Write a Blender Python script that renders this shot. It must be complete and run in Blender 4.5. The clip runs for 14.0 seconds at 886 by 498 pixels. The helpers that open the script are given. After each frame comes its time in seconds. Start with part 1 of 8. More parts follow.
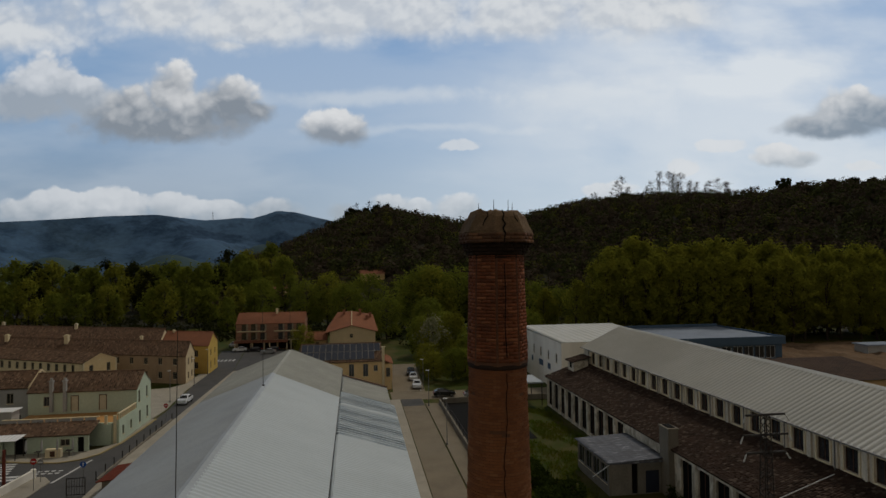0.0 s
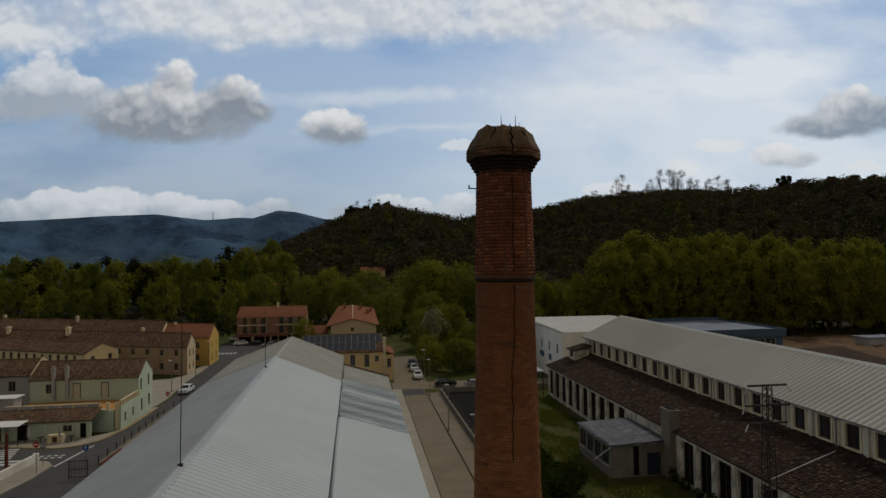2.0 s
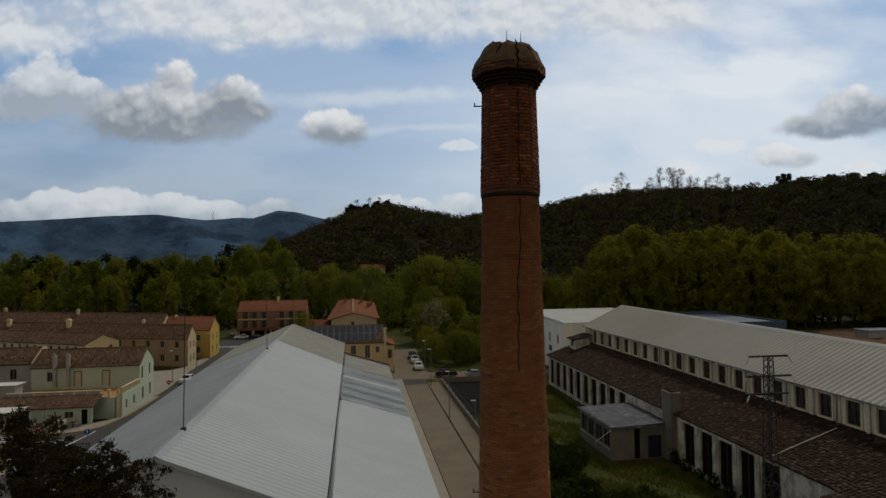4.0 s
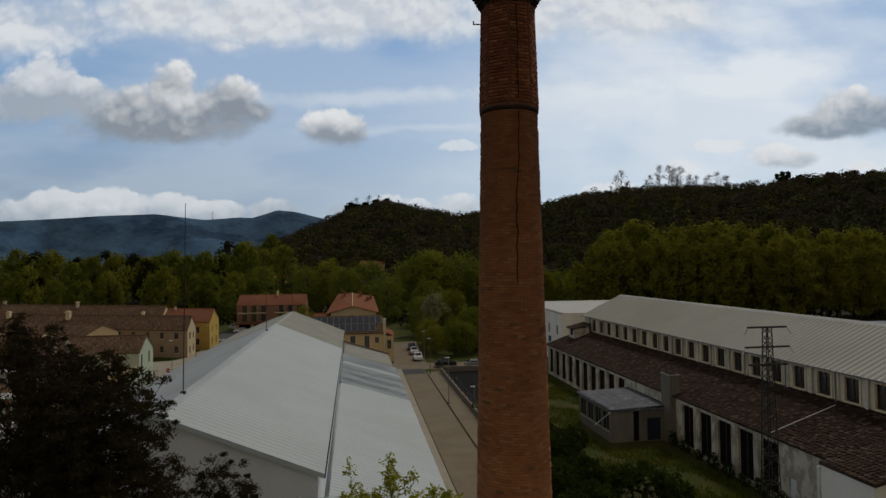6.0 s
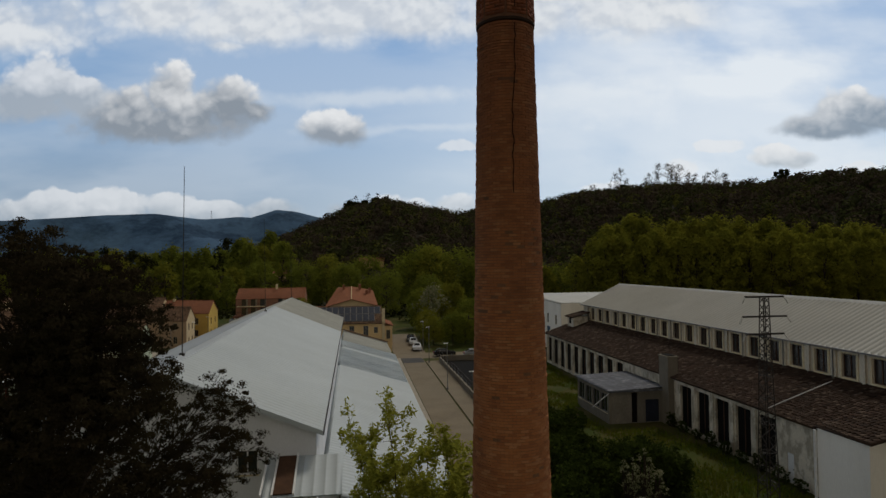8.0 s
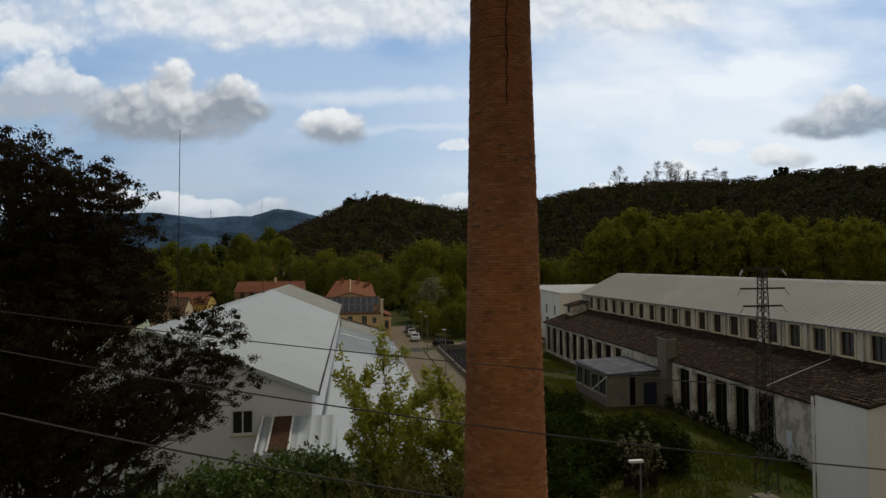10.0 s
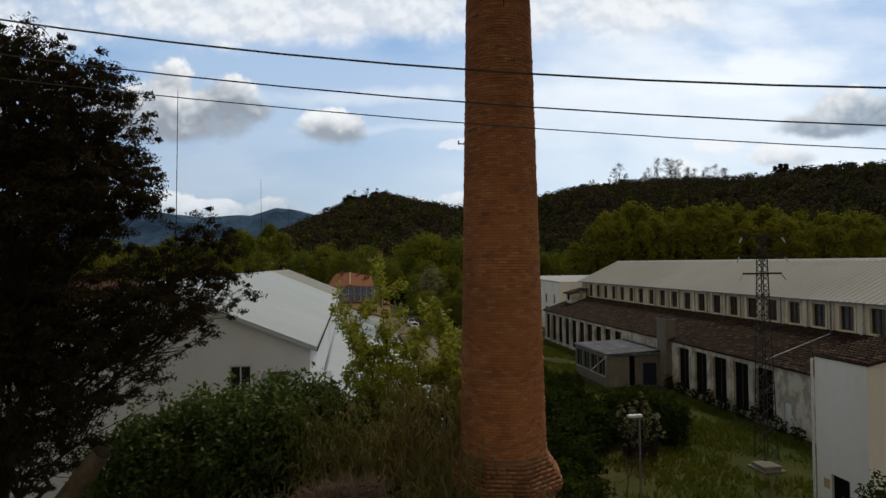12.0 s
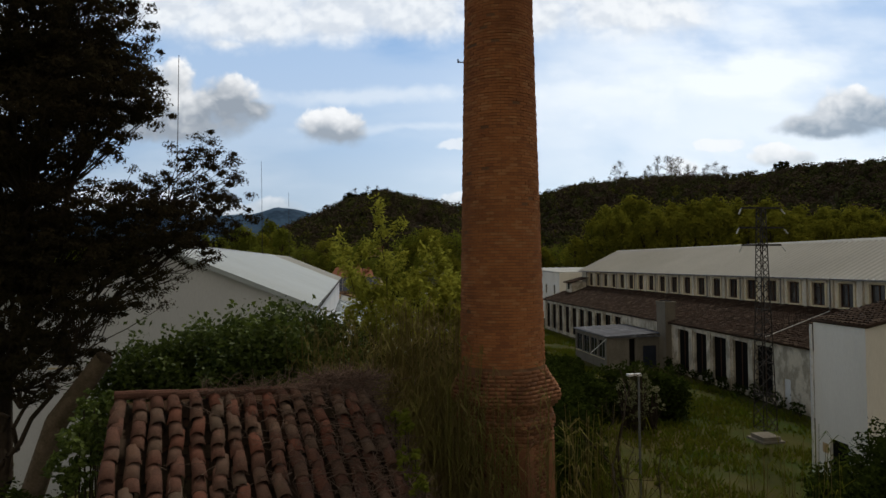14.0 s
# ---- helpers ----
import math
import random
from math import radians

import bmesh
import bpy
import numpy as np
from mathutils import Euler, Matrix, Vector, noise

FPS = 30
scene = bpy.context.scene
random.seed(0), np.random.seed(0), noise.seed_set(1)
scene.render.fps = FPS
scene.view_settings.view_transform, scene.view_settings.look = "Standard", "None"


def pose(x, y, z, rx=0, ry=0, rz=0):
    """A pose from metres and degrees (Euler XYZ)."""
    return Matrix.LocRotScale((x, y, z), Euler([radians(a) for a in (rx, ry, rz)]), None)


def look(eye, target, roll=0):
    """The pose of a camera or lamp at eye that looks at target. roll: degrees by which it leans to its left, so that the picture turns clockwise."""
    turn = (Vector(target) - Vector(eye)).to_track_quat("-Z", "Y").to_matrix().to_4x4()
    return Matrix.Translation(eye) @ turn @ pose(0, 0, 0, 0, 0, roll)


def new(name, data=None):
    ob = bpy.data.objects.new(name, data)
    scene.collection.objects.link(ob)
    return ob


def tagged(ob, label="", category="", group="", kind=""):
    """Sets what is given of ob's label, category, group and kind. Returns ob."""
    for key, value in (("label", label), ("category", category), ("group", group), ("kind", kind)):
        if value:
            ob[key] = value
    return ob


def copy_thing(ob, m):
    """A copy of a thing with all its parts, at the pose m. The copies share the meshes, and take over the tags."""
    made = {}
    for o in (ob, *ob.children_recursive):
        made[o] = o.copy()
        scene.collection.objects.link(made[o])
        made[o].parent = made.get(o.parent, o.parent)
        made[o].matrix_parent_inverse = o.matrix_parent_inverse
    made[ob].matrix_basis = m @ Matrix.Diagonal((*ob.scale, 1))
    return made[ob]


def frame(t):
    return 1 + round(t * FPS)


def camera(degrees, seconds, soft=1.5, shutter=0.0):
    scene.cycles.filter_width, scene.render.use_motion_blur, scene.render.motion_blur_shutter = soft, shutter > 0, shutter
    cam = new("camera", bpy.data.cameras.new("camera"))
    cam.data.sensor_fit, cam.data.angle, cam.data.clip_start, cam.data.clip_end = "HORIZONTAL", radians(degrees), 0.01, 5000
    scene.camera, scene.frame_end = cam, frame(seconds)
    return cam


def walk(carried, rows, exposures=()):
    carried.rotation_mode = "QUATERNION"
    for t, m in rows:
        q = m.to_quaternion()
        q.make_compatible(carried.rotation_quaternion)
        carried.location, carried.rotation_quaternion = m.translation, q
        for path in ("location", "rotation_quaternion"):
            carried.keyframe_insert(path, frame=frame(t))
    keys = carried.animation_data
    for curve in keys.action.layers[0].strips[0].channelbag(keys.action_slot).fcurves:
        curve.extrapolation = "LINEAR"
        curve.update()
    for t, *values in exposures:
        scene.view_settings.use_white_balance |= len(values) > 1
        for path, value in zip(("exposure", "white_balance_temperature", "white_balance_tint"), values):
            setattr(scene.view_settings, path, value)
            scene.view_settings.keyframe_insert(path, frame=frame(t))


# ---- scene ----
cam = camera(73.0, 14.0)
# seconds, eye, degrees up, lean, yaw
ROWS = [
    (0.0, 0.000, 0.000, 25.300, 1.41, 0.59, -8.42),
    (0.5, -0.047, -0.026, 24.878, 1.40, 0.60, -8.40),
    (1.0, -0.092, -0.044, 24.388, 1.40, 0.61, -8.40),
    (1.5, -0.144, -0.055, 23.915, 1.40, 0.61, -8.39),
    (2.0, -0.204, -0.058, 23.417, 1.41, 0.61, -8.40),
    (2.5, -0.257, -0.073, 22.942, 1.42, 0.62, -8.40),
    (3.0, -0.316, -0.086, 22.441, 1.43, 0.63, -8.40),
    (5.5, -0.380, -0.079, 20.126, 1.45, 0.64, -8.44),
    (6.0, -0.379, -0.095, 19.608, 1.45, 0.64, -8.46),
    (6.5, -0.376, -0.119, 19.107, 1.45, 0.64, -8.49),
    (7.0, -0.381, -0.138, 18.591, 1.46, 0.65, -8.51),
    (7.5, -0.371, -0.161, 18.110, 1.46, 0.64, -8.53),
    (8.0, -0.355, -0.164, 17.611, 1.45, 0.63, -8.54),
    (10.5, -0.173, 0.022, 15.250, 1.39, 0.53, -8.60),
    (11.0, -0.162, 0.051, 14.712, 1.38, 0.55, -8.60),
    (11.5, -0.157, 0.091, 14.206, 1.37, 0.57, -8.60),
    (12.0, -0.131, 0.097, 13.672, 1.35, 0.58, -8.60),
    (12.5, -0.118, 0.058, 13.188, 1.34, 0.58, -8.59),
    (13.0, -0.118, 0.027, 12.699, 1.33, 0.57, -8.58),
    (13.5, -0.136, 0.030, 12.261, 1.32, 0.56, -8.58),
    (14.0, -0.140, 0.041, 11.800, 1.33, 0.55, -8.57),
    ]
walk(cam, [(t, pose(x, y, z, 90 + up, lean, yaw)) for t, x, y, z, up, lean, yaw in ROWS],
     [(0.0, 0.0), (3.0, 0.06), (6.5, 0.11), (8.0, 0.17), (11.0, 0.38), (14.0, 0.48)])

# ---- world: sky with broken cloud, sun ahead behind thin cloud ----
world = bpy.data.worlds.new("sky")
scene.world = world
world.use_nodes = True
WT = world.node_tree
WT.nodes.clear()


def wput(sock, v):
    if isinstance(v, bpy.types.NodeSocket):
        WT.links.new(v, sock)
    else:
        sock.default_value = v


def wm(op, a, b=0.0, c=0.0, clamp=False):
    n = WT.nodes.new("ShaderNodeMath")
    n.operation = op
    n.use_clamp = clamp
    wput(n.inputs[0], a), wput(n.inputs[1], b), wput(n.inputs[2], c)
    return n.outputs[0]


def wramp(v, lo, hi):
    n = WT.nodes.new("ShaderNodeMapRange")
    n.interpolation_type = "SMOOTHSTEP"
    wput(n.inputs["Value"], v), wput(n.inputs["From Min"], lo), wput(n.inputs["From Max"], hi)
    return n.outputs["Result"]


def wvec(x, y, z=0.0):
    n = WT.nodes.new("ShaderNodeCombineXYZ")
    wput(n.inputs[0], x), wput(n.inputs[1], y), wput(n.inputs[2], z)
    return n.outputs[0]


def wnoise(vec, scale, detail=6.0, rough=0.55):
    n = WT.nodes.new("ShaderNodeTexNoise")
    n.noise_dimensions = "3D"
    wput(n.inputs["Vector"], vec), wput(n.inputs["Scale"], scale), wput(n.inputs["Detail"], detail), wput(n.inputs["Roughness"], rough)
    return n.outputs[0]


def wmix(f, a, b):
    n = WT.nodes.new("ShaderNodeMix")
    n.data_type = "RGBA"
    wput(n.inputs[0], f)
    wput(n.inputs[6], a if isinstance(a, bpy.types.NodeSocket) else (*a, 1))
    wput(n.inputs[7], b if isinstance(b, bpy.types.NodeSocket) else (*b, 1))
    return n.outputs[2]


# sky coordinates: U along the valley's far side, V the tangent of the height
AIM = radians(8.5)
direction = WT.nodes.new("ShaderNodeTexCoord").outputs["Generated"]
sep = WT.nodes.new("ShaderNodeSeparateXYZ")
WT.links.new(direction, sep.inputs[0])
DX, DY, DZ = sep.outputs
ahead = wm("ADD", wm("MULTIPLY", DX, math.sin(AIM)), wm("MULTIPLY", DY, math.cos(AIM)))
side = wm("SUBTRACT", wm("MULTIPLY", DX, math.cos(AIM)), wm("MULTIPLY", DY, math.sin(AIM)))
depth = wm("MAXIMUM", wm("ABSOLUTE", ahead), 0.12)
U = wm("DIVIDE", side, depth)
V = wm("DIVIDE", DZ, depth)
front = wramp(ahead, 0.1, 0.4)

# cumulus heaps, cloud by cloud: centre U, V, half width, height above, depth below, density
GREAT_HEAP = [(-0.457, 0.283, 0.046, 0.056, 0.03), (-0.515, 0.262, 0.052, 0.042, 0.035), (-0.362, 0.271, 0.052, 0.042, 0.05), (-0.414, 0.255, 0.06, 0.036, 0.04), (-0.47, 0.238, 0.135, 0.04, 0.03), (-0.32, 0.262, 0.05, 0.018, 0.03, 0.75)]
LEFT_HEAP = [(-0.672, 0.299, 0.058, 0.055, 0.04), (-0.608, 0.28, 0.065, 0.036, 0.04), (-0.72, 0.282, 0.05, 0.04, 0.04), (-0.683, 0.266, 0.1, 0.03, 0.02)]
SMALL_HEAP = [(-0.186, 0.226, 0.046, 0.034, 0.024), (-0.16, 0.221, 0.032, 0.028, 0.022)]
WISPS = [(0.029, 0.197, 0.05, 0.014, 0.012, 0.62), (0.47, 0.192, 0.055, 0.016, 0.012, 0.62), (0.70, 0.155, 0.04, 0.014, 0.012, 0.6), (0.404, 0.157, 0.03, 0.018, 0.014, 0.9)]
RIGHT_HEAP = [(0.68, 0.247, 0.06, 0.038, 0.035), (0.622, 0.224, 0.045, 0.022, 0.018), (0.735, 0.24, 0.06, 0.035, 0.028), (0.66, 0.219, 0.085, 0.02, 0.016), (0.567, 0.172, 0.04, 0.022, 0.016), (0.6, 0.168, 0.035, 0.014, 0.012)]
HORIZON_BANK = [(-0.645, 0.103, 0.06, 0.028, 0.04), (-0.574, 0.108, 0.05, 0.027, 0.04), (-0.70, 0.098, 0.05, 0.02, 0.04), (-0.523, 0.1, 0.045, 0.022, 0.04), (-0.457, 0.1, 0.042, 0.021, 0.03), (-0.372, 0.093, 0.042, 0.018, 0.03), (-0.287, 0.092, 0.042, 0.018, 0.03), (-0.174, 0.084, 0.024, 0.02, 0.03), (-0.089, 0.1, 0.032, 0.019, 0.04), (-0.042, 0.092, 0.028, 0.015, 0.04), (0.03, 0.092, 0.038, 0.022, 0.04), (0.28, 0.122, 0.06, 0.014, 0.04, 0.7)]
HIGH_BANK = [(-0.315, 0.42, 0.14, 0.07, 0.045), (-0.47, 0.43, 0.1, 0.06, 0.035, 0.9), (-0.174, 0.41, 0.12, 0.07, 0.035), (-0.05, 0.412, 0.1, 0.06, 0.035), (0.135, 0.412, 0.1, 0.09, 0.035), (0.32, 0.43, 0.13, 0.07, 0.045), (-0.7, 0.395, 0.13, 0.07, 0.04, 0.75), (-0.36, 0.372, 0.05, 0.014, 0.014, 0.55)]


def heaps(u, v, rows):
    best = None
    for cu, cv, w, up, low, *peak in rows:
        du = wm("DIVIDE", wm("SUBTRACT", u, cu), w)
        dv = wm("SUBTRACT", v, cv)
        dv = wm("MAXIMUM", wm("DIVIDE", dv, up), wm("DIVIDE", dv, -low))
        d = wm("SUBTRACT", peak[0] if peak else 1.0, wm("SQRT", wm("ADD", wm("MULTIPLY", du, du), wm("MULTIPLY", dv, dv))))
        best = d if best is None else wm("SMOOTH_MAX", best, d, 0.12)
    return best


def cells(vec, scale):
    n = WT.nodes.new("ShaderNodeTexVoronoi")
    n.voronoi_dimensions = "2D"
    wput(n.inputs["Vector"], vec), wput(n.inputs["Scale"], scale), wput(n.inputs["Detail"], 2.0), wput(n.inputs["Roughness"], 0.45), wput(n.inputs["Lacunarity"], 2.3)
    return wm("SUBTRACT", 1.0, n.outputs["Distance"])


def billow(u, v):
    """Cauliflower swelling of the heaps, about zero."""
    at = wvec(u, wm("MULTIPLY", v, 1.25), 3.1)
    round_ = wm("MULTIPLY", wm("SUBTRACT", cells(at, 15.0), 0.52), 0.6)
    return wm("ADD", round_, wm("MULTIPLY", wm("SUBTRACT", wnoise(at, 11.0, 8.0, 0.54), 0.5), 1.3))


warp = wnoise(wvec(U, V, 1.7), 5.0, 3.0)
curl = wm("MULTIPLY", wm("SUBTRACT", wnoise(wvec(U, V, 8.3), 26.0, 3.0), 0.5), 0.022)
WU = wm("ADD", U, wm("ADD", wm("MULTIPLY", wm("SUBTRACT", warp, 0.5), 0.03), curl))
WV = wm("ADD", V, wm("MULTIPLY", curl, 0.7))
LIT_U, LIT_V = wm("ADD", WU, 0.006), wm("ADD", WV, 0.012)
puff, puff_lit = billow(WU, WV), billow(LIT_U, LIT_V)
relief = wramp(wm("SUBTRACT", puff_lit, puff), 0.30, -0.26)
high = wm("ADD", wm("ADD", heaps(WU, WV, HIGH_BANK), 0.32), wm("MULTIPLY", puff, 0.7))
high_body = wm("MULTIPLY", wramp(high, -0.35, 0.7), front)


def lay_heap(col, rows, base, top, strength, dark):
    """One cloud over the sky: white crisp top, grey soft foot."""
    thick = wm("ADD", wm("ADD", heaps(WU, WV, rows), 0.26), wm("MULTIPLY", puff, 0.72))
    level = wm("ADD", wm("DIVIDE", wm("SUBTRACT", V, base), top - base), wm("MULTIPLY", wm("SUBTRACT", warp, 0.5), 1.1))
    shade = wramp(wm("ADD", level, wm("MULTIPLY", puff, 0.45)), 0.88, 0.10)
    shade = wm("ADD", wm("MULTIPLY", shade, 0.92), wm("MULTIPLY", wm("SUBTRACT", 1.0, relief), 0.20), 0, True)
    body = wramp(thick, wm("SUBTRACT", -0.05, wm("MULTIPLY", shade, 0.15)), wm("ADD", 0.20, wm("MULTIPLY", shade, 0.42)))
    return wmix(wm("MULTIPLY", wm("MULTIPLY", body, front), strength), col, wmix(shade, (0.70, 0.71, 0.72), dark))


# thin high cloud in long soft sheets, thicker to the right and overhead
sheet_a = wramp(wnoise(wvec(wm("MULTIPLY", WU, 0.8), wm("MULTIPLY", V, 2.6), 7.7), 2.4, 5.0, 0.52), 0.42, 0.62)
sheet_b = wramp(wnoise(wvec(wm("ADD", WU, wm("MULTIPLY", V, 0.7)), wm("MULTIPLY", V, 2.2), 2.2), 3.0, 5.0, 0.52), 0.38, 0.62)
veil_right = wramp(U, -0.15, 0.5)
low_haze = wramp(V, 0.40, 0.04)
overhead = wramp(DZ, 0.42, 0.70)

sky = WT.nodes.new("ShaderNodeTexSky")
sky.sky_type = "NISHITA"
sky.sun_disc = False
sky.sun_elevation, sky.sun_rotation = radians(52), radians(35)
sky.air_density, sky.dust_density, sky.ozone_density = 1.0, 0.4, 1.2
clear = WT.nodes.new("ShaderNodeVectorMath")
clear.operation = "SCALE"
WT.links.new(sky.outputs[0], clear.inputs[0])
clear.inputs["Scale"].default_value = 0.075
col = clear.outputs[0]
col = wmix(0.5, col, (0.19, 0.36, 0.61))
haze_col = wmix(wramp(U, -0.6, 0.3), (0.235, 0.295, 0.375), (0.53, 0.605, 0.68))
col = wmix(wm("MULTIPLY", low_haze, 0.8), col, haze_col)
veil = wm("ADD", wm("MULTIPLY", sheet_a, 0.28), wm("ADD", wm("MULTIPLY", wm("MULTIPLY", sheet_b, veil_right), 0.55), wm("MULTIPLY", veil_right, 0.22)), 0, True)
for cu, cv, w, h, amount in ((-0.12, 0.282, 0.32, 0.024, 0.45), (0.25, 0.275, 0.26, 0.075, 0.25), (-0.05, 0.222, 0.30, 0.014, 0.35), (0.55, 0.33, 0.25, 0.06, 0.2)):
    du = wm("DIVIDE", wm("SUBTRACT", U, cu), w)
    dv = wm("DIVIDE", wm("SUBTRACT", wm("ADD", V, wm("MULTIPLY", wm("SUBTRACT", warp, 0.5), 0.06)), cv), h)
    near_it = wm("SUBTRACT", 1.0, wm("SQRT", wm("ADD", wm("MULTIPLY", du, du), wm("MULTIPLY", dv, dv))))
    streak_cloud = wramp(wm("ADD", near_it, wm("MULTIPLY", puff, 0.7)), 0.0, 0.8)
    veil = wm("ADD", veil, wm("MULTIPLY", streak_cloud, amount), 0, True)
col = wmix(wm("MULTIPLY", veil, 0.9), col, wmix(veil_right, (0.60, 0.65, 0.70), (0.71, 0.75, 0.785)))
col = wmix(wm("MULTIPLY", high_body, 0.9), col, wmix(relief, (0.52, 0.555, 0.60), (0.67, 0.69, 0.705)))
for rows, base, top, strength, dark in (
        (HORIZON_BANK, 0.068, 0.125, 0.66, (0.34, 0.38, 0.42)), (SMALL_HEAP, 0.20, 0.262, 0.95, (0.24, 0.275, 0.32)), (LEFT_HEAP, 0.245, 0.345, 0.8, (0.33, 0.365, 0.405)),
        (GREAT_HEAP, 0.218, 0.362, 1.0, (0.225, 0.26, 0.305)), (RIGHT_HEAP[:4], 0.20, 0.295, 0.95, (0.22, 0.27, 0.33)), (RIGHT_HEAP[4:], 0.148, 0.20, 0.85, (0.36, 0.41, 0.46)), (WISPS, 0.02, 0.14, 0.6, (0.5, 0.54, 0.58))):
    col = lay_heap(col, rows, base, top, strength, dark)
# unseen grey deck added overhead to dim the light, paler fill bank behind
deck = wmix(wnoise(direction, 3.0, 5.0), (0.096, 0.092, 0.086), (0.19, 0.182, 0.166))
fill_bank = wmix(wnoise(direction, 4.0, 5.0), (0.245, 0.22, 0.19), (0.44, 0.40, 0.35))
col = wmix(wramp(ahead, 0.05, -0.3), col, fill_bank)
col = wmix(overhead, col, deck)
back = WT.nodes.new("ShaderNodeBackground")
WT.links.new(col, back.inputs[0])
back.inputs[1].default_value = 1.0
WT.links.new(back.outputs[0], WT.nodes.new("ShaderNodeOutputWorld").inputs[0])

sun = new("sun", bpy.data.lights.new("sun", "SUN"))
sun.data.energy, sun.data.angle, sun.data.color = 1.15, radians(9), (1.0, 0.91, 0.78)
sun.matrix_world = look((0, 0, 0), (-math.sin(radians(35)) * math.cos(radians(52)), -math.cos(radians(35)) * math.cos(radians(52)), -math.sin(radians(52))))

# ---- materials ----


def material(name, base, other=None, rough=0.85, scale=3.0, fine=30.0, bump=0.15, metal=0.0, streak=(1, 1, 1), stain=None, stain_amount=0.4,
             random_piece=0.0, island=0.0, pale=None, shades=None, shade_amount=0.8, high_tone=None, through_light=0.0, spec=0.05, grain_mix=0.35, lo=0.35, hi=0.65, object_space=True):
    """A procedural surface: base mottled with other at one scale, fine grain, stains at a larger scale, bump."""
    m = bpy.data.materials.new(name)
    m.use_nodes = True
    t = m.node_tree
    bsdf, out = t.nodes["Principled BSDF"], t.nodes["Material Output"]
    other = other or tuple(c * 0.72 for c in base)
    geo = t.nodes.new("ShaderNodeNewGeometry")
    co = geo.outputs["Position"]
    mp = t.nodes.new("ShaderNodeMapping")
    mp.inputs["Scale"].default_value = streak
    t.links.new(co, mp.inputs[0])
    def noise_of(s, detail, rough_=0.6):
        n = t.nodes.new("ShaderNodeTexNoise")
        n.inputs["Scale"].default_value, n.inputs["Detail"].default_value, n.inputs["Roughness"].default_value = s, detail, rough_
        t.links.new(mp.outputs[0], n.inputs["Vector"])
        return n.outputs[0]
    def ramp(v, a, b):
        n = t.nodes.new("ShaderNodeMapRange")
        n.inputs["From Min"].default_value, n.inputs["From Max"].default_value = a, b
        t.links.new(v, n.inputs[0])
        return n.outputs[0]
    def mix(f, a, b, blend="MIX"):
        n = t.nodes.new("ShaderNodeMix")
        n.data_type, n.blend_type = "RGBA", blend
        for sock, v in ((n.inputs[0], f), (n.inputs[6], a), (n.inputs[7], b)):
            if isinstance(v, bpy.types.NodeSocket):
                t.links.new(v, sock)
            elif isinstance(v, float):
                sock.default_value = v
            else:
                sock.default_value = (*v, 1)
        return n.outputs[2]
    def times(v, k):
        n = t.nodes.new("ShaderNodeMath")
        n.operation = "MULTIPLY"
        t.links.new(v, n.inputs[0])
        n.inputs[1].default_value = k
        return n.outputs[0]
    col = mix(ramp(noise_of(scale, 6.0), lo, hi), base, other)
    if stain:
        col = mix(times(ramp(noise_of(scale * 0.23, 5.0), 0.48, 0.68), stain_amount), col, stain)
    grain = noise_of(fine, 3.0)
    col = mix(grain_mix, col, mix(ramp(grain, 0.3, 0.7), tuple(c * 0.55 for c in base), tuple(min(1, c * 1.35) for c in base)))
    if random_piece:
        info = t.nodes.new("ShaderNodeObjectInfo")
        col = mix(times(info.outputs["Random"], random_piece), col, tuple(c * 0.3 for c in base))
    if island:
        col = mix(times(geo.outputs["Random Per Island"], island), col, other)
    if pale:
        col = mix(ramp(geo.outputs["Random Per Island"], 0.86, 0.90), col, pale)
    if shades:
        src = t.nodes.new("ShaderNodeObjectInfo").outputs["Random"] if random_piece else geo.outputs["Random Per Island"]
        col = mix(times(ramp(src, 0.34, 0.02), shade_amount), col, shades[0])
        col = mix(times(ramp(src, 0.74, 1.0), shade_amount), col, shades[1])
    # a second tone takes over with height, its edge broken by noise
    if high_tone:
        xyz = t.nodes.new("ShaderNodeSeparateXYZ")
        t.links.new(co, xyz.inputs[0])
        patch = t.nodes.new("ShaderNodeMath")
        patch.operation = "MULTIPLY_ADD"
        t.links.new(noise_of(1.3, 5.0), patch.inputs[0])
        patch.inputs[1].default_value = 9.0
        t.links.new(xyz.outputs[2], patch.inputs[2])
        col = mix(times(ramp(patch.outputs[0], *high_tone[:2]), high_tone[3]), col, high_tone[2])
    t.links.new(col, bsdf.inputs["Base Color"])
    bsdf.inputs["Roughness"].default_value, bsdf.inputs["Metallic"].default_value = rough, metal
    bsdf.inputs["Specular IOR Level"].default_value = spec
    if bump:
        b = t.nodes.new("ShaderNodeBump")
        b.inputs["Strength"].default_value, b.inputs["Distance"].default_value = bump, 0.03
        t.links.new(grain, b.inputs["Height"])
        t.links.new(b.outputs[0], bsdf.inputs["Normal"])
    if through_light:
        tr = t.nodes.new("ShaderNodeBsdfTranslucent")
        t.links.new(col, tr.inputs[0])
        ms = t.nodes.new("ShaderNodeMixShader")
        ms.inputs[0].default_value = through_light
        t.links.new(bsdf.outputs[0], ms.inputs[1]), t.links.new(tr.outputs[0], ms.inputs[2])
        t.links.new(ms.outputs[0], out.inputs[0])
    return m


def leaf(name, base, other, trans=0.3, spec=0.0, island=0.75, scale=0.35):
    return material(name, base, other, rough=0.6, scale=scale, fine=5.0, bump=0.0, island=island, through_light=trans, spec=spec)


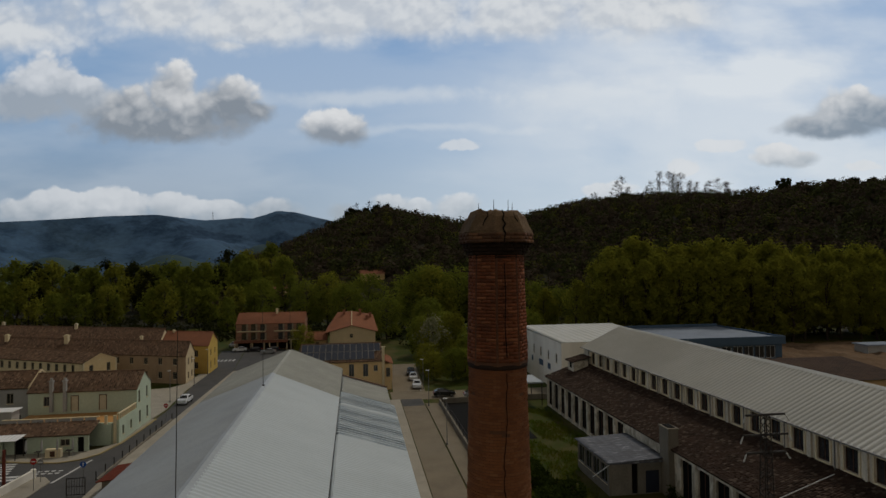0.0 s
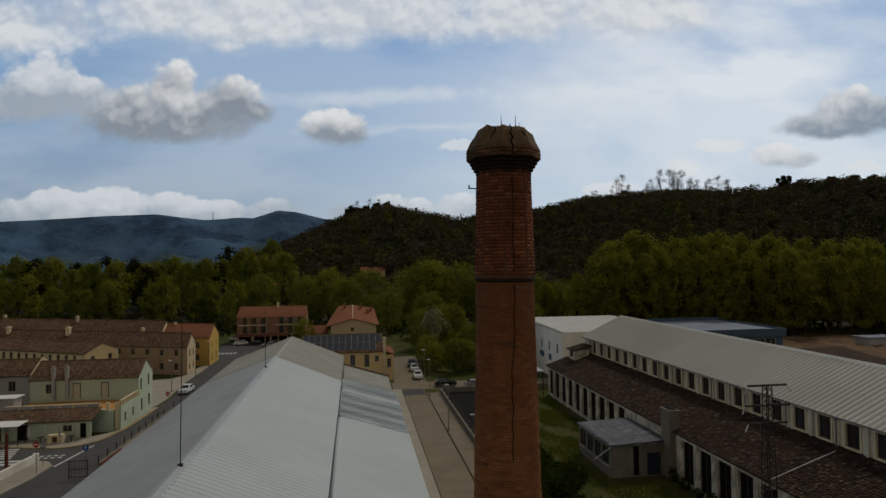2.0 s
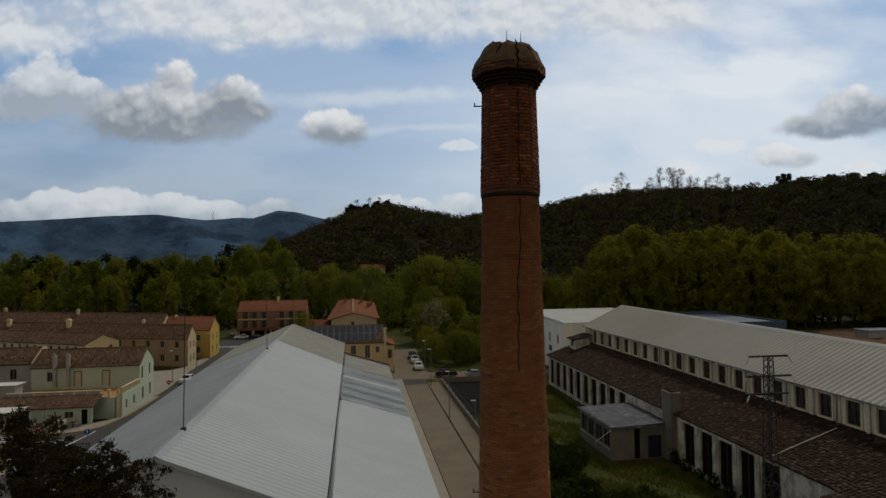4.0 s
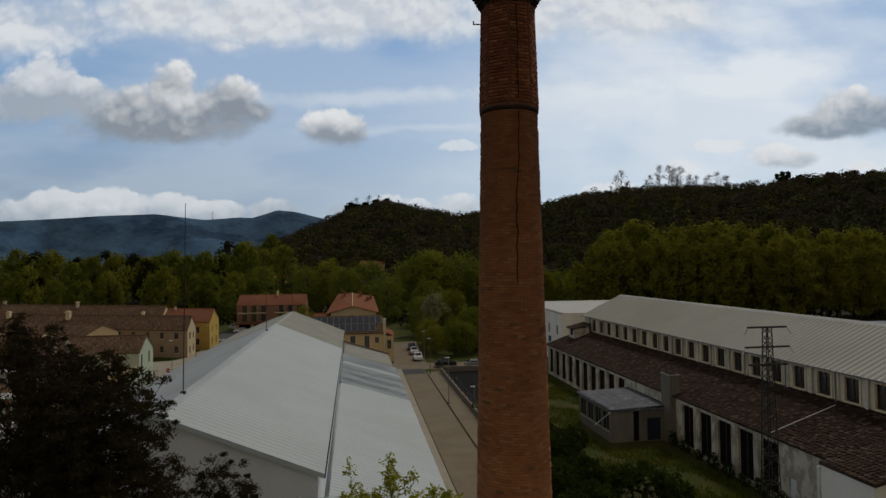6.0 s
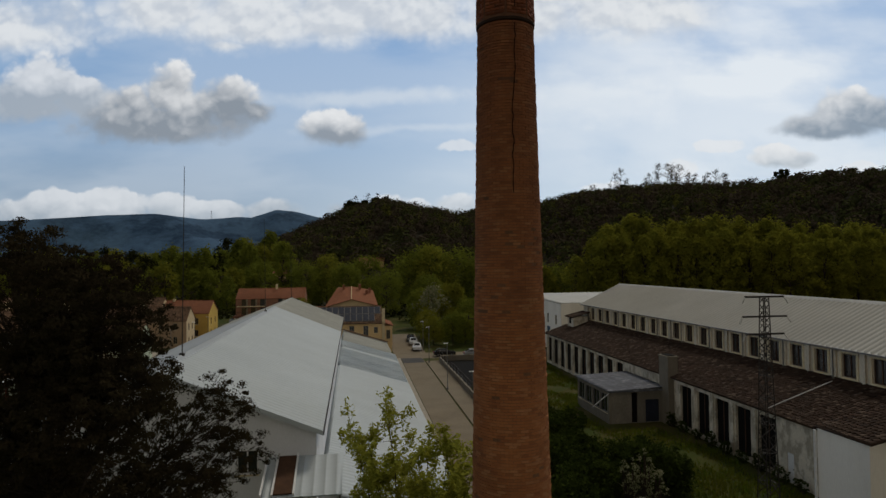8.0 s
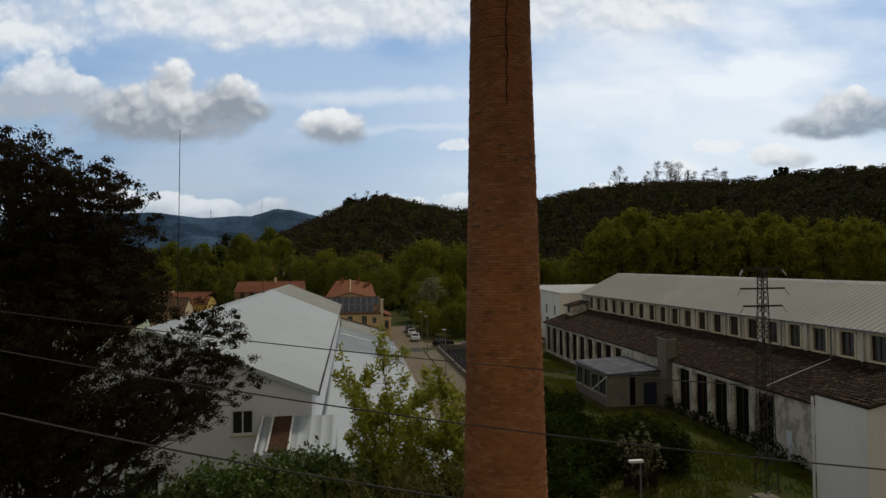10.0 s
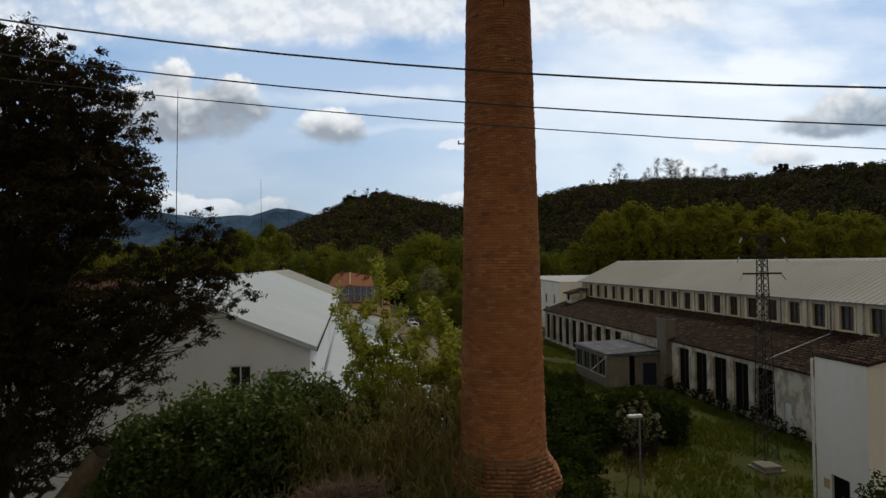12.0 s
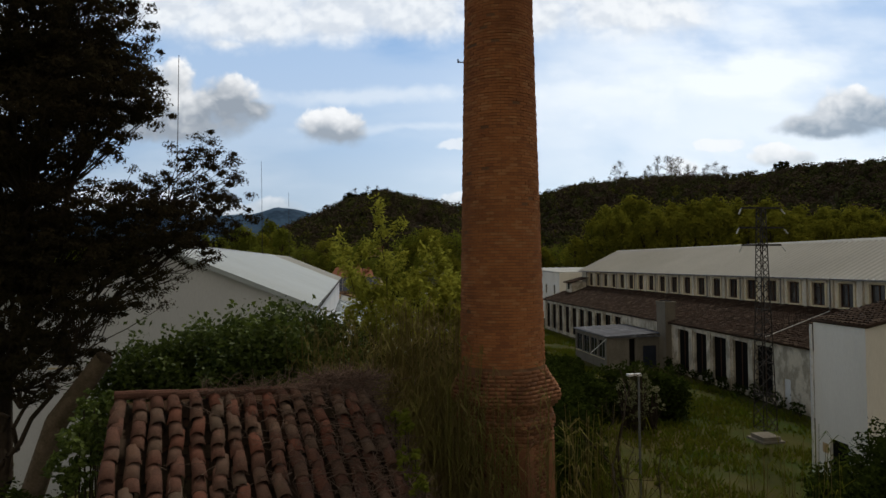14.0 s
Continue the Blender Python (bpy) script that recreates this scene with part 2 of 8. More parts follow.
BRICK = material("chimney brick", (0.45, 0.185, 0.074), (0.32, 0.125, 0.052), scale=2.2, fine=40, bump=0.3, stain=(0.10, 0.055, 0.035), stain_amount=0.55, random_piece=0.2, shades=((0.16, 0.070, 0.040), (0.52, 0.28, 0.135)), shade_amount=0.45)
BRICK_RUN = material("chimney brickwork", (0.45, 0.185, 0.074), (0.32, 0.125, 0.052), scale=2.2, fine=40, bump=0.3, stain=(0.10, 0.055, 0.035), stain_amount=0.55, island=0.2, shades=((0.16, 0.070, 0.040), (0.52, 0.28, 0.135)), shade_amount=0.45, high_tone=(19.0, 29.0, (0.095, 0.034, 0.020), 0.75))
BRICK_TOP = material("dark red neck brick", (0.25, 0.080, 0.036), (0.12, 0.044, 0.024), scale=2.0, fine=40, bump=0.4, stain=(0.05, 0.03, 0.022), stain_amount=0.6, island=0.2, shades=((0.065, 0.030, 0.02), (0.34, 0.14, 0.07)), shade_amount=0.6)
# corbel rows: the shadow below the lip is painted as near-black brick
BRICK_SHADE = material("near-black brick for corbel shade and dark ring", (0.045, 0.028, 0.020), (0.025, 0.016, 0.012), scale=2.0, fine=40, bump=0.4, island=0.3)
BRICK_DARK = material("sooty collar brick", (0.17, 0.085, 0.05), (0.09, 0.05, 0.033), scale=2.5, fine=40, bump=0.4, stain=(0.05, 0.035, 0.025), stain_amount=0.7, island=0.3, shades=((0.05, 0.03, 0.022), (0.30, 0.15, 0.075)), shade_amount=0.6)
BRICK_COLLAR = material("weathered collar brick", (0.38, 0.17, 0.085), (0.17, 0.085, 0.048), scale=1.6, fine=40, bump=0.4, stain=(0.06, 0.04, 0.028), stain_amount=0.75, island=0.2, shades=((0.07, 0.04, 0.028), (0.40, 0.20, 0.10)), shade_amount=0.5)
BRICK_WALL = material("brick mortar bed", (0.25, 0.14, 0.078), (0.15, 0.085, 0.05), scale=2.5, fine=50, bump=0.3, stain=(0.05, 0.03, 0.02), stain_amount=0.7, high_tone=(19.0, 29.0, (0.10, 0.042, 0.027), 0.8))
CAP = material("weathered cap render", (0.19, 0.125, 0.07), (0.09, 0.055, 0.035), scale=3.0, fine=25, bump=0.4, stain=(0.05, 0.04, 0.03), stain_amount=0.7)
IRON = material("rusty iron", (0.05, 0.04, 0.035), (0.09, 0.05, 0.03), rough=0.7, metal=0.4, scale=6, bump=0.1)
STEEL = material("galvanised steel", (0.22, 0.22, 0.21), (0.14, 0.13, 0.12), rough=0.55, metal=0.6, scale=4, bump=0.05)
DARK_STEEL = material("dark lattice steel", (0.055, 0.05, 0.045), (0.04, 0.034, 0.03), rough=0.65, metal=0.5, scale=4, bump=0.05)
SHEET = material("pale coated sheet roof", (0.47, 0.52, 0.54), (0.43, 0.475, 0.495), rough=0.5, grain_mix=0.07, streak=(0.4, 1, 1), scale=0.25, fine=6, bump=0.03, stain=(0.40, 0.43, 0.425), stain_amount=0.5)
SHEET_OLD = material("old fibre cement sheet", (0.35, 0.355, 0.32), (0.28, 0.285, 0.26), rough=0.9, scale=0.4, fine=8, bump=0.1, stain=(0.20, 0.20, 0.17), stain_amount=0.6)
# dimmer copy of the pale sheet, for the slope that catches less light
SHEET_DIM = material("dim copy of the grey sheet roof", (0.385, 0.42, 0.445), (0.33, 0.36, 0.385), rough=0.7, grain_mix=0.12, scale=0.2, fine=6, bump=0.05, stain=(0.25, 0.26, 0.25), stain_amount=0.5)
ANNEX_ROOF = material("patched grey annex roof", (0.12, 0.125, 0.14), (0.34, 0.35, 0.38), scale=1.6, fine=8, bump=0.1, lo=0.56, hi=0.63, streak=(0.5, 1.6, 1), stain=(0.06, 0.06, 0.06), stain_amount=0.6)
SKYLIGHT = material("translucent ribbed rooflight", (0.44, 0.485, 0.505), (0.24, 0.285, 0.32), rough=0.7, scale=0.35, fine=8, bump=0.02, streak=(0.6, 1, 1), grain_mix=0.15, lo=0.36, hi=0.58)
RIBBED = material("cream ribbed metal roof", (0.49, 0.49, 0.455), (0.42, 0.42, 0.39), rough=0.55, grain_mix=0.1, scale=0.15, fine=5, bump=0.05, stain=(0.33, 0.32, 0.27), stain_amount=0.4)
RENDER_WHITE = material("white render", (0.82, 0.78, 0.69), (0.75, 0.71, 0.62), scale=0.5, fine=14, bump=0.02, grain_mix=0.1, streak=(1, 1, 0.25), stain=(0.42, 0.39, 0.32), stain_amount=0.55)
RENDER_SHED = material("pale grey render", (0.70, 0.715, 0.73), (0.62, 0.635, 0.65), scale=0.4, fine=12, bump=0.03, grain_mix=0.1, streak=(1, 1, 0.4), stain=(0.52, 0.53, 0.54), stain_amount=0.4)
PLASTER_OLD = material("peeling old plaster", (0.62, 0.56, 0.44), (0.24, 0.205, 0.15), scale=1.1, fine=14, bump=0.3, lo=0.47, hi=0.56, streak=(1, 1, 0.6), stain=(0.11, 0.095, 0.07), stain_amount=0.85)
HALL_CREAM = material("stained cream hall plaster", (0.71, 0.64, 0.50), (0.38, 0.33, 0.25), scale=1.6, fine=14, bump=0.2, streak=(1, 1, 0.3), stain=(0.14, 0.12, 0.085), stain_amount=0.85)
PLASTER_CREAM = material("cream plaster", (0.72, 0.60, 0.36), (0.48, 0.42, 0.31), scale=0.5, fine=12, bump=0.1, streak=(1, 1, 0.35), stain=(0.30, 0.26, 0.20), stain_amount=0.5)
PLASTER_GREEN = material("pale green plaster", (0.50, 0.56, 0.42), (0.42, 0.48, 0.36), scale=0.5, fine=12, bump=0.05, streak=(1, 1, 0.35), stain=(0.28, 0.32, 0.25), stain_amount=0.4)
PLASTER_YELLOW = material("yellow plaster", (0.58, 0.40, 0.11), (0.52, 0.35, 0.09), scale=0.5, fine=12, bump=0.05, stain=(0.42, 0.28, 0.08), stain_amount=0.4)
PLASTER_OCHRE = material("ochre plaster", (0.50, 0.34, 0.17), (0.42, 0.28, 0.14), scale=0.5, fine=12, bump=0.05, stain=(0.32, 0.21, 0.11), stain_amount=0.4)
PLASTER_BEIGE = material("beige plaster", (0.60, 0.48, 0.30), (0.50, 0.40, 0.25), scale=0.5, fine=12, bump=0.05, stain=(0.38, 0.30, 0.2), stain_amount=0.4)
PLASTER_APRICOT = material("apricot plaster", (0.70, 0.51, 0.27), (0.62, 0.45, 0.23), scale=0.5, fine=12, bump=0.05, streak=(1, 1, 0.4), stain=(0.46, 0.31, 0.15), stain_amount=0.45)
PLASTER_BROWN = material("brown weathered plaster", (0.38, 0.27, 0.17), (0.28, 0.20, 0.13), scale=0.6, fine=12, bump=0.1, streak=(1, 1, 0.4), stain=(0.13, 0.10, 0.07), stain_amount=0.5)
PLASTER_RED = material("red brown brick cladding", (0.30, 0.165, 0.11), (0.23, 0.125, 0.085), scale=0.6, fine=14, bump=0.1, stain=(0.15, 0.09, 0.065), stain_amount=0.4)
PLASTER_DIRTY = material("dirty grey plaster", (0.27, 0.245, 0.20), (0.14, 0.125, 0.10), scale=0.9, fine=12, bump=0.2, streak=(1, 1, 0.4), stain=(0.08, 0.07, 0.055), stain_amount=0.8)
PLASTER_GREY = material("light grey plaster", (0.38, 0.375, 0.35), (0.29, 0.285, 0.265), scale=0.5, fine=12, bump=0.05, stain=(0.27, 0.27, 0.25), stain_amount=0.4)
TILE_OLD = material("old clay roof tile", (0.080, 0.050, 0.036), (0.030, 0.022, 0.017), scale=0.55, fine=9, bump=0.4, stain=(0.085, 0.06, 0.042), stain_amount=0.55, island=0.5, shades=((0.014, 0.012, 0.010), (0.17, 0.13, 0.10)), shade_amount=0.6)
TILE_BROWN = material("brown clay roof tile", (0.20, 0.12, 0.072), (0.11, 0.072, 0.05), scale=0.9, fine=9, bump=0.4, stain=(0.06, 0.045, 0.033), stain_amount=0.7, island=0.5, shades=((0.045, 0.03, 0.022), (0.25, 0.17, 0.11)))
TILE_RED = material("red clay roof tile", (0.30, 0.125, 0.07), (0.22, 0.10, 0.06), scale=0.8, fine=9, bump=0.3, stain=(0.18, 0.08, 0.05), stain_amount=0.5, island=0.5)
TILE_NEAR = material("lichened clay tile", (0.17, 0.085, 0.060), (0.085, 0.056, 0.044), scale=6.0, fine=55, bump=0.7, stain=(0.17, 0.155, 0.105), stain_amount=0.7, random_piece=0.45, shades=((0.11, 0.09, 0.066), (0.22, 0.082, 0.052)), shade_amount=0.6, grain_mix=0.5)
# moss, plus the shade between cover tiles put into a darker clay colour
TILE_PAN = material("mossy channel tile darkened for gap shade", (0.07, 0.045, 0.03), (0.04, 0.03, 0.022), scale=5.0, fine=40, bump=0.5, stain=(0.06, 0.06, 0.03), stain_amount=0.7, island=0.4)
ASPHALT = material("asphalt", (0.085, 0.083, 0.08), (0.06, 0.06, 0.06), scale=0.3, fine=30, bump=0.15, stain=(0.10, 0.097, 0.09), stain_amount=0.6)
CONCRETE_LANE = material("worn pale lane", (0.21, 0.175, 0.125), (0.15, 0.125, 0.09), scale=0.3, fine=20, bump=0.15, stain=(0.21, 0.185, 0.14), stain_amount=0.6)
PAVING = material("pavement concrete", (0.34, 0.31, 0.25), (0.26, 0.235, 0.19), scale=0.5, fine=18, bump=0.1, stain=(0.15, 0.14, 0.12), stain_amount=0.4)
PAINT = material("road paint", (0.55, 0.55, 0.53), (0.40, 0.40, 0.38), scale=2.0, fine=20, bump=0.05)
CONCRETE = material("raw concrete", (0.21, 0.185, 0.145), (0.13, 0.115, 0.09), scale=0.8, fine=14, bump=0.25, streak=(1, 1, 0.3), stain=(0.12, 0.11, 0.09), stain_amount=0.7)
GRASS_SOIL = material("rough grass ground", (0.032, 0.052, 0.008), (0.068, 0.058, 0.014), scale=0.35, fine=2.5, bump=0.5, stain=(0.16, 0.10, 0.055), stain_amount=0.75)
WOOD_DARK = material("dark wood", (0.09, 0.05, 0.03), (0.06, 0.035, 0.025), scale=3, fine=20, bump=0.2)
RUST = material("rust red sheet", (0.16, 0.045, 0.03), (0.11, 0.035, 0.025), scale=1.5, fine=12, bump=0.1)
BARK_PALE = material("pale mottled bark", (0.15, 0.115, 0.08), (0.06, 0.05, 0.03), scale=5, fine=22, bump=0.6)
BARK = material("bark", (0.055, 0.042, 0.03), (0.03, 0.024, 0.018), scale=3, fine=22, bump=0.6, streak=(1, 1, 0.4))
GLASS_DARK = material("dark window glass", (0.02, 0.022, 0.025), (0.03, 0.03, 0.03), rough=0.12, scale=2, fine=5, bump=0.0, spec=0.6)
# near-black: shade inside openings, flue and cracks put in colour; also door, channel
SHADE_BLACK = material("near-black for shaded openings and dark parts", (0.010, 0.009, 0.008), (0.006, 0.006, 0.005), scale=2, fine=8, bump=0.1)
SHUTTER_CREAM = material("cream closed shutter", (0.52, 0.46, 0.32), (0.44, 0.39, 0.27), scale=2, fine=14, bump=0.1)
SHUTTER = material("painted wooden shutter", (0.30, 0.27, 0.20), (0.24, 0.21, 0.16), scale=2, fine=14, bump=0.1)
WHITE_PAINT = material("white paint", (0.70, 0.70, 0.68), (0.62, 0.62, 0.60), scale=2, fine=14, bump=0.05, rough=0.5)
BLACK_RUBBER = material("black rubber", (0.02, 0.02, 0.02), (0.03, 0.03, 0.03), scale=5, fine=20, bump=0.05)
CAR_BLACK = material("black car paint", (0.012, 0.012, 0.014), (0.016, 0.016, 0.018), rough=0.2, scale=1, fine=5, bump=0.0, spec=0.6)
CAR_WHITE = material("white car paint", (0.62, 0.63, 0.64), (0.58, 0.59, 0.6), rough=0.25, scale=1, fine=5, bump=0.0, spec=0.6)
CAR_GREY = material("silver car paint", (0.30, 0.31, 0.32), (0.27, 0.28, 0.29), rough=0.3, scale=1, fine=5, bump=0.0, metal=0.3)
BLUE_CLAD = material("blue metal cladding", (0.07, 0.11, 0.16), (0.06, 0.09, 0.13), rough=0.5, scale=0.3, fine=5, bump=0.03)
BLUE_ROOF = material("grey blue flat roof", (0.24, 0.28, 0.34), (0.18, 0.21, 0.26), scale=0.2, fine=6, bump=0.05)
PANEL_BLUE = material("solar cell glass", (0.025, 0.03, 0.045), (0.03, 0.036, 0.055), rough=0.15, scale=1, fine=6, bump=0.0, spec=0.6)
SIGN_BLUE = material("blue sign enamel", (0.02, 0.09, 0.35), (0.02, 0.08, 0.30), rough=0.4, scale=3, fine=9, bump=0.0)
SIGN_RED = material("red sign enamel", (0.40, 0.03, 0.03), (0.34, 0.03, 0.03), rough=0.4, scale=3, fine=9, bump=0.0)
KERB = material("ochre kerb stone", (0.36, 0.29, 0.15), (0.27, 0.21, 0.11), scale=1.0, fine=16, bump=0.1)
SOIL = material("bare brown soil", (0.15, 0.095, 0.055), (0.09, 0.06, 0.038), scale=0.25, fine=3, bump=0.4, stain=(0.20, 0.15, 0.10), stain_amount=0.5)
TERRACE = material("orange terrace tile", (0.46, 0.25, 0.09), (0.38, 0.20, 0.075), scale=0.8, fine=9, bump=0.1)
CABLE = material("black cable sheath", (0.07, 0.065, 0.06), (0.09, 0.085, 0.08), scale=5, fine=20, bump=0.0)
CERAMIC = material("pale ceramic", (0.55, 0.55, 0.52), (0.48, 0.48, 0.45), rough=0.3, scale=4, fine=10, bump=0.0)
# far slopes: blue air haze and lit or dark folds mixed into the colour
MOUNTAIN_HAZE = material("distant wooded mountain with haze in its colour", (0.056, 0.108, 0.182), (0.010, 0.028, 0.060), scale=0.006, fine=0.04, bump=0.0, lo=0.44, hi=0.57, stain=(0.062, 0.100, 0.115), stain_amount=0.7, grain_mix=0.35)
FOOTHILL_HAZE = material("wooded foothill with haze in its colour", (0.026, 0.052, 0.062), (0.036, 0.060, 0.050), scale=0.012, fine=0.06, bump=0.0, lo=0.42, hi=0.58)
HILL = material("wooded hill floor", (0.022, 0.024, 0.012), (0.032, 0.026, 0.017), scale=0.03, fine=0.4, bump=0.5, stain=(0.04, 0.032, 0.022), stain_amount=0.6)

LEAF_POPLAR = leaf("fresh poplar leaf", (0.25, 0.24, 0.03), (0.10, 0.11, 0.016), 0.4, 0.0, 0.3, 0.2)
LEAF_GREEN = leaf("mid green leaf", (0.19, 0.205, 0.027), (0.09, 0.11, 0.018), 0.45, 0.0, 0.3, 0.1)
LEAF_YELLOW = leaf("yellow green leaf", (0.20, 0.19, 0.02), (0.12, 0.12, 0.016), 0.5)
LEAF_DARK = leaf("dark evergreen leaf", (0.030, 0.034, 0.010), (0.020, 0.022, 0.008), 0.1)
LEAF_BROWN = leaf("brown budding twig", (0.086, 0.066, 0.045), (0.024, 0.022, 0.015), 0.15, 0.0, 0.12, 0.13)
LEAF_OAK = leaf("hillside oak leaf", (0.070, 0.076, 0.027), (0.016, 0.021, 0.010), 0.12, 0.0, 0.12, 0.12)
LEAF_BUD = leaf("budding hillside leaf", (0.14, 0.14, 0.028), (0.05, 0.056, 0.016), 0.25, 0.0, 0.12, 0.12)
LEAF_PINE = leaf("pine needle tuft", (0.033, 0.031, 0.015), (0.042, 0.031, 0.017), 0.12)
LEAF_HEDGE = leaf("glossy hedge leaf", (0.16, 0.215, 0.036), (0.028, 0.046, 0.010), 0.3, 0.25)
LEAF_SAPLING = leaf("young sapling leaf", (0.40, 0.385, 0.055), (0.21, 0.22, 0.033), 0.55)
LEAF_WHITE = leaf("white blossom", (0.34, 0.32, 0.20), (0.10, 0.115, 0.04), 0.3)
REED = leaf("cane leaf", (0.20, 0.20, 0.045), (0.20, 0.15, 0.07), 0.45)
STRAW = leaf("dry straw", (0.24, 0.17, 0.13), (0.08, 0.055, 0.044), 0.15)
GRASS = leaf("meadow grass blade", (0.072, 0.122, 0.009), (0.115, 0.105, 0.016), 0.35)
LEAF_THICKET = leaf("dark thicket leaf", (0.058, 0.080, 0.014), (0.018, 0.026, 0.006), 0.22)

# ---- mesh helpers ----


def part(name, bm, mat, parent=None, label=""):
    """Links a bmesh as one mesh object under a thing or a part."""
    me = bpy.data.meshes.new(name)
    bmesh.ops.recalc_face_normals(bm, faces=bm.faces)
    bm.to_mesh(me)
    bm.free()
    me.materials.append(mat)
    ob = new(name, me)
    if parent:
        ob.parent = parent
    if label:
        ob["label"] = label
    return ob


def thing(name, at, label, category, group="", turn=0.0):
    ob = new(name)
    ob.matrix_basis = pose(*at, 0, 0, turn)
    return tagged(ob, label, category, group)


def arrays(name, verts, faces, mat, parent=None, smooth=False):
    """A mesh object from arrays of corners and of quads or triangles."""
    verts, faces = np.asarray(verts, np.float32), np.asarray(faces, np.int32)
    me = bpy.data.meshes.new(name)
    me.vertices.add(len(verts))
    me.vertices.foreach_set("co", verts.ravel())
    k = faces.shape[1]
    me.loops.add(faces.size)
    me.loops.foreach_set("vertex_index", faces.ravel())
    me.polygons.add(len(faces))
    me.polygons.foreach_set("loop_start", np.arange(0, faces.size, k, dtype=np.int32))
    me.polygons.foreach_set("loop_total", np.full(len(faces), k, np.int32))
    if smooth:
        me.polygons.foreach_set("use_smooth", np.ones(len(faces), bool))
    me.update(calc_edges=True)
    me.materials.append(mat)
    ob = new(name, me)
    if parent:
        ob.parent = parent
    return ob


def box(bm, x0, x1, y0, y1, z0, z1):
    v = [bm.verts.new(p) for p in ((x0, y0, z0), (x1, y0, z0), (x1, y1, z0), (x0, y1, z0), (x0, y0, z1), (x1, y0, z1), (x1, y1, z1), (x0, y1, z1))]
    for q in ((3, 2, 1, 0), (4, 5, 6, 7), (0, 1, 5, 4), (1, 2, 6, 5), (2, 3, 7, 6), (3, 0, 4, 7)):
        bm.faces.new([v[i] for i in q])
    return v


def boxes(*rows):
    bm = bmesh.new()
    for r in rows:
        box(bm, *r)
    return bm


def prism(bm, ring, shift):
    """A closed ring of points swept by a vector."""
    a = [bm.verts.new(p) for p in ring]
    b = [bm.verts.new(Vector(p) + Vector(shift)) for p in ring]
    bm.faces.new(a), bm.faces.new(list(reversed(b)))
    for i in range(len(a)):
        j = (i + 1) % len(a)
        bm.faces.new((a[j], a[i], b[i], b[j]))


def bar(bm, p, q, r, sides=6, r2=None):
    """A straight round bar, tapered when r2 is given."""
    p, q = Vector(p), Vector(q)
    d = (q - p).normalized()
    e = d.orthogonal().normalized()
    f = d.cross(e)
    r2 = r if r2 is None else r2
    rings = []
    for c, rr in ((p, r), (q, r2)):
        rings.append([bm.verts.new(c + (e * math.cos(2 * math.pi * k / sides) + f * math.sin(2 * math.pi * k / sides)) * rr) for k in range(sides)])
    for k in range(sides):
        j = (k + 1) % sides
        bm.faces.new((rings[0][k], rings[0][j], rings[1][j], rings[1][k]))
    bm.faces.new(list(reversed(rings[0]))), bm.faces.new(rings[1])


def tube(bm, pts, radii, sides):
    """One continuous round tube along the points."""
    rings = []
    for i, (p, r) in enumerate(zip(pts, radii)):
        d = (pts[min(i + 1, len(pts) - 1)] - pts[max(i - 1, 0)]).normalized()
        e = d.cross(Vector((0, 0, 1)) if abs(d.z) < 0.8 else Vector((0, 1, 0))).normalized()
        f = d.cross(e)
        rings.append([bm.verts.new(p + (e * math.cos(2 * math.pi * k / sides) + f * math.sin(2 * math.pi * k / sides)) * r) for k in range(sides)])
    for a, b in zip(rings, rings[1:]):
        for k in range(sides):
            j = (k + 1) % sides
            bm.faces.new((a[k], a[j], b[j], b[k]))
    bm.faces.new(list(reversed(rings[0]))), bm.faces.new(rings[-1])


def lathe(bm, profile, sides, turn=0.0, cx=0.0, cy=0.0):
    """A profile of (radius, height) turned about an upright axis."""
    rings = []
    for r, z in profile:
        rings.append([bm.verts.new((cx + r * math.cos(turn + 2 * math.pi * k / sides), cy + r * math.sin(turn + 2 * math.pi * k / sides), z)) for k in range(sides)])
    for a, b in zip(rings, rings[1:]):
        for k in range(sides):
            j = (k + 1) % sides
            bm.faces.new((a[k], a[j], b[j], b[k]))
    bm.faces.new(list(reversed(rings[0]))), bm.faces.new(rings[-1])


def wall_x(bm, x0, x1, y0, y1, z0, z1, holes):
    """A wall that runs along y; holes: (y0, y1, z0, z1)."""
    ys = sorted({y0, y1, *(h[0] for h in holes), *(h[1] for h in holes)})
    for a, b in zip(ys, ys[1:]):
        mine = sorted([h for h in holes if h[0] <= a + 1e-6 and h[1] >= b - 1e-6], key=lambda h: h[2])
        z = z0
        for h in mine:
            if h[2] > z + 1e-6:
                box(bm, x0, x1, a, b, z, h[2])
            z = h[3]
        if z1 > z + 1e-6:
            box(bm, x0, x1, a, b, z, z1)
    bmesh.ops.remove_doubles(bm, verts=bm.verts, dist=1e-4)


def wall_y(bm, y0, y1, x0, x1, z0, z1, holes):
    """A wall that runs along x; holes: (x0, x1, z0, z1)."""
    wall_x(bm, y0, y1, x0, x1, z0, z1, holes)
    for v in bm.verts:
        v.co.x, v.co.y = v.co.y, v.co.x


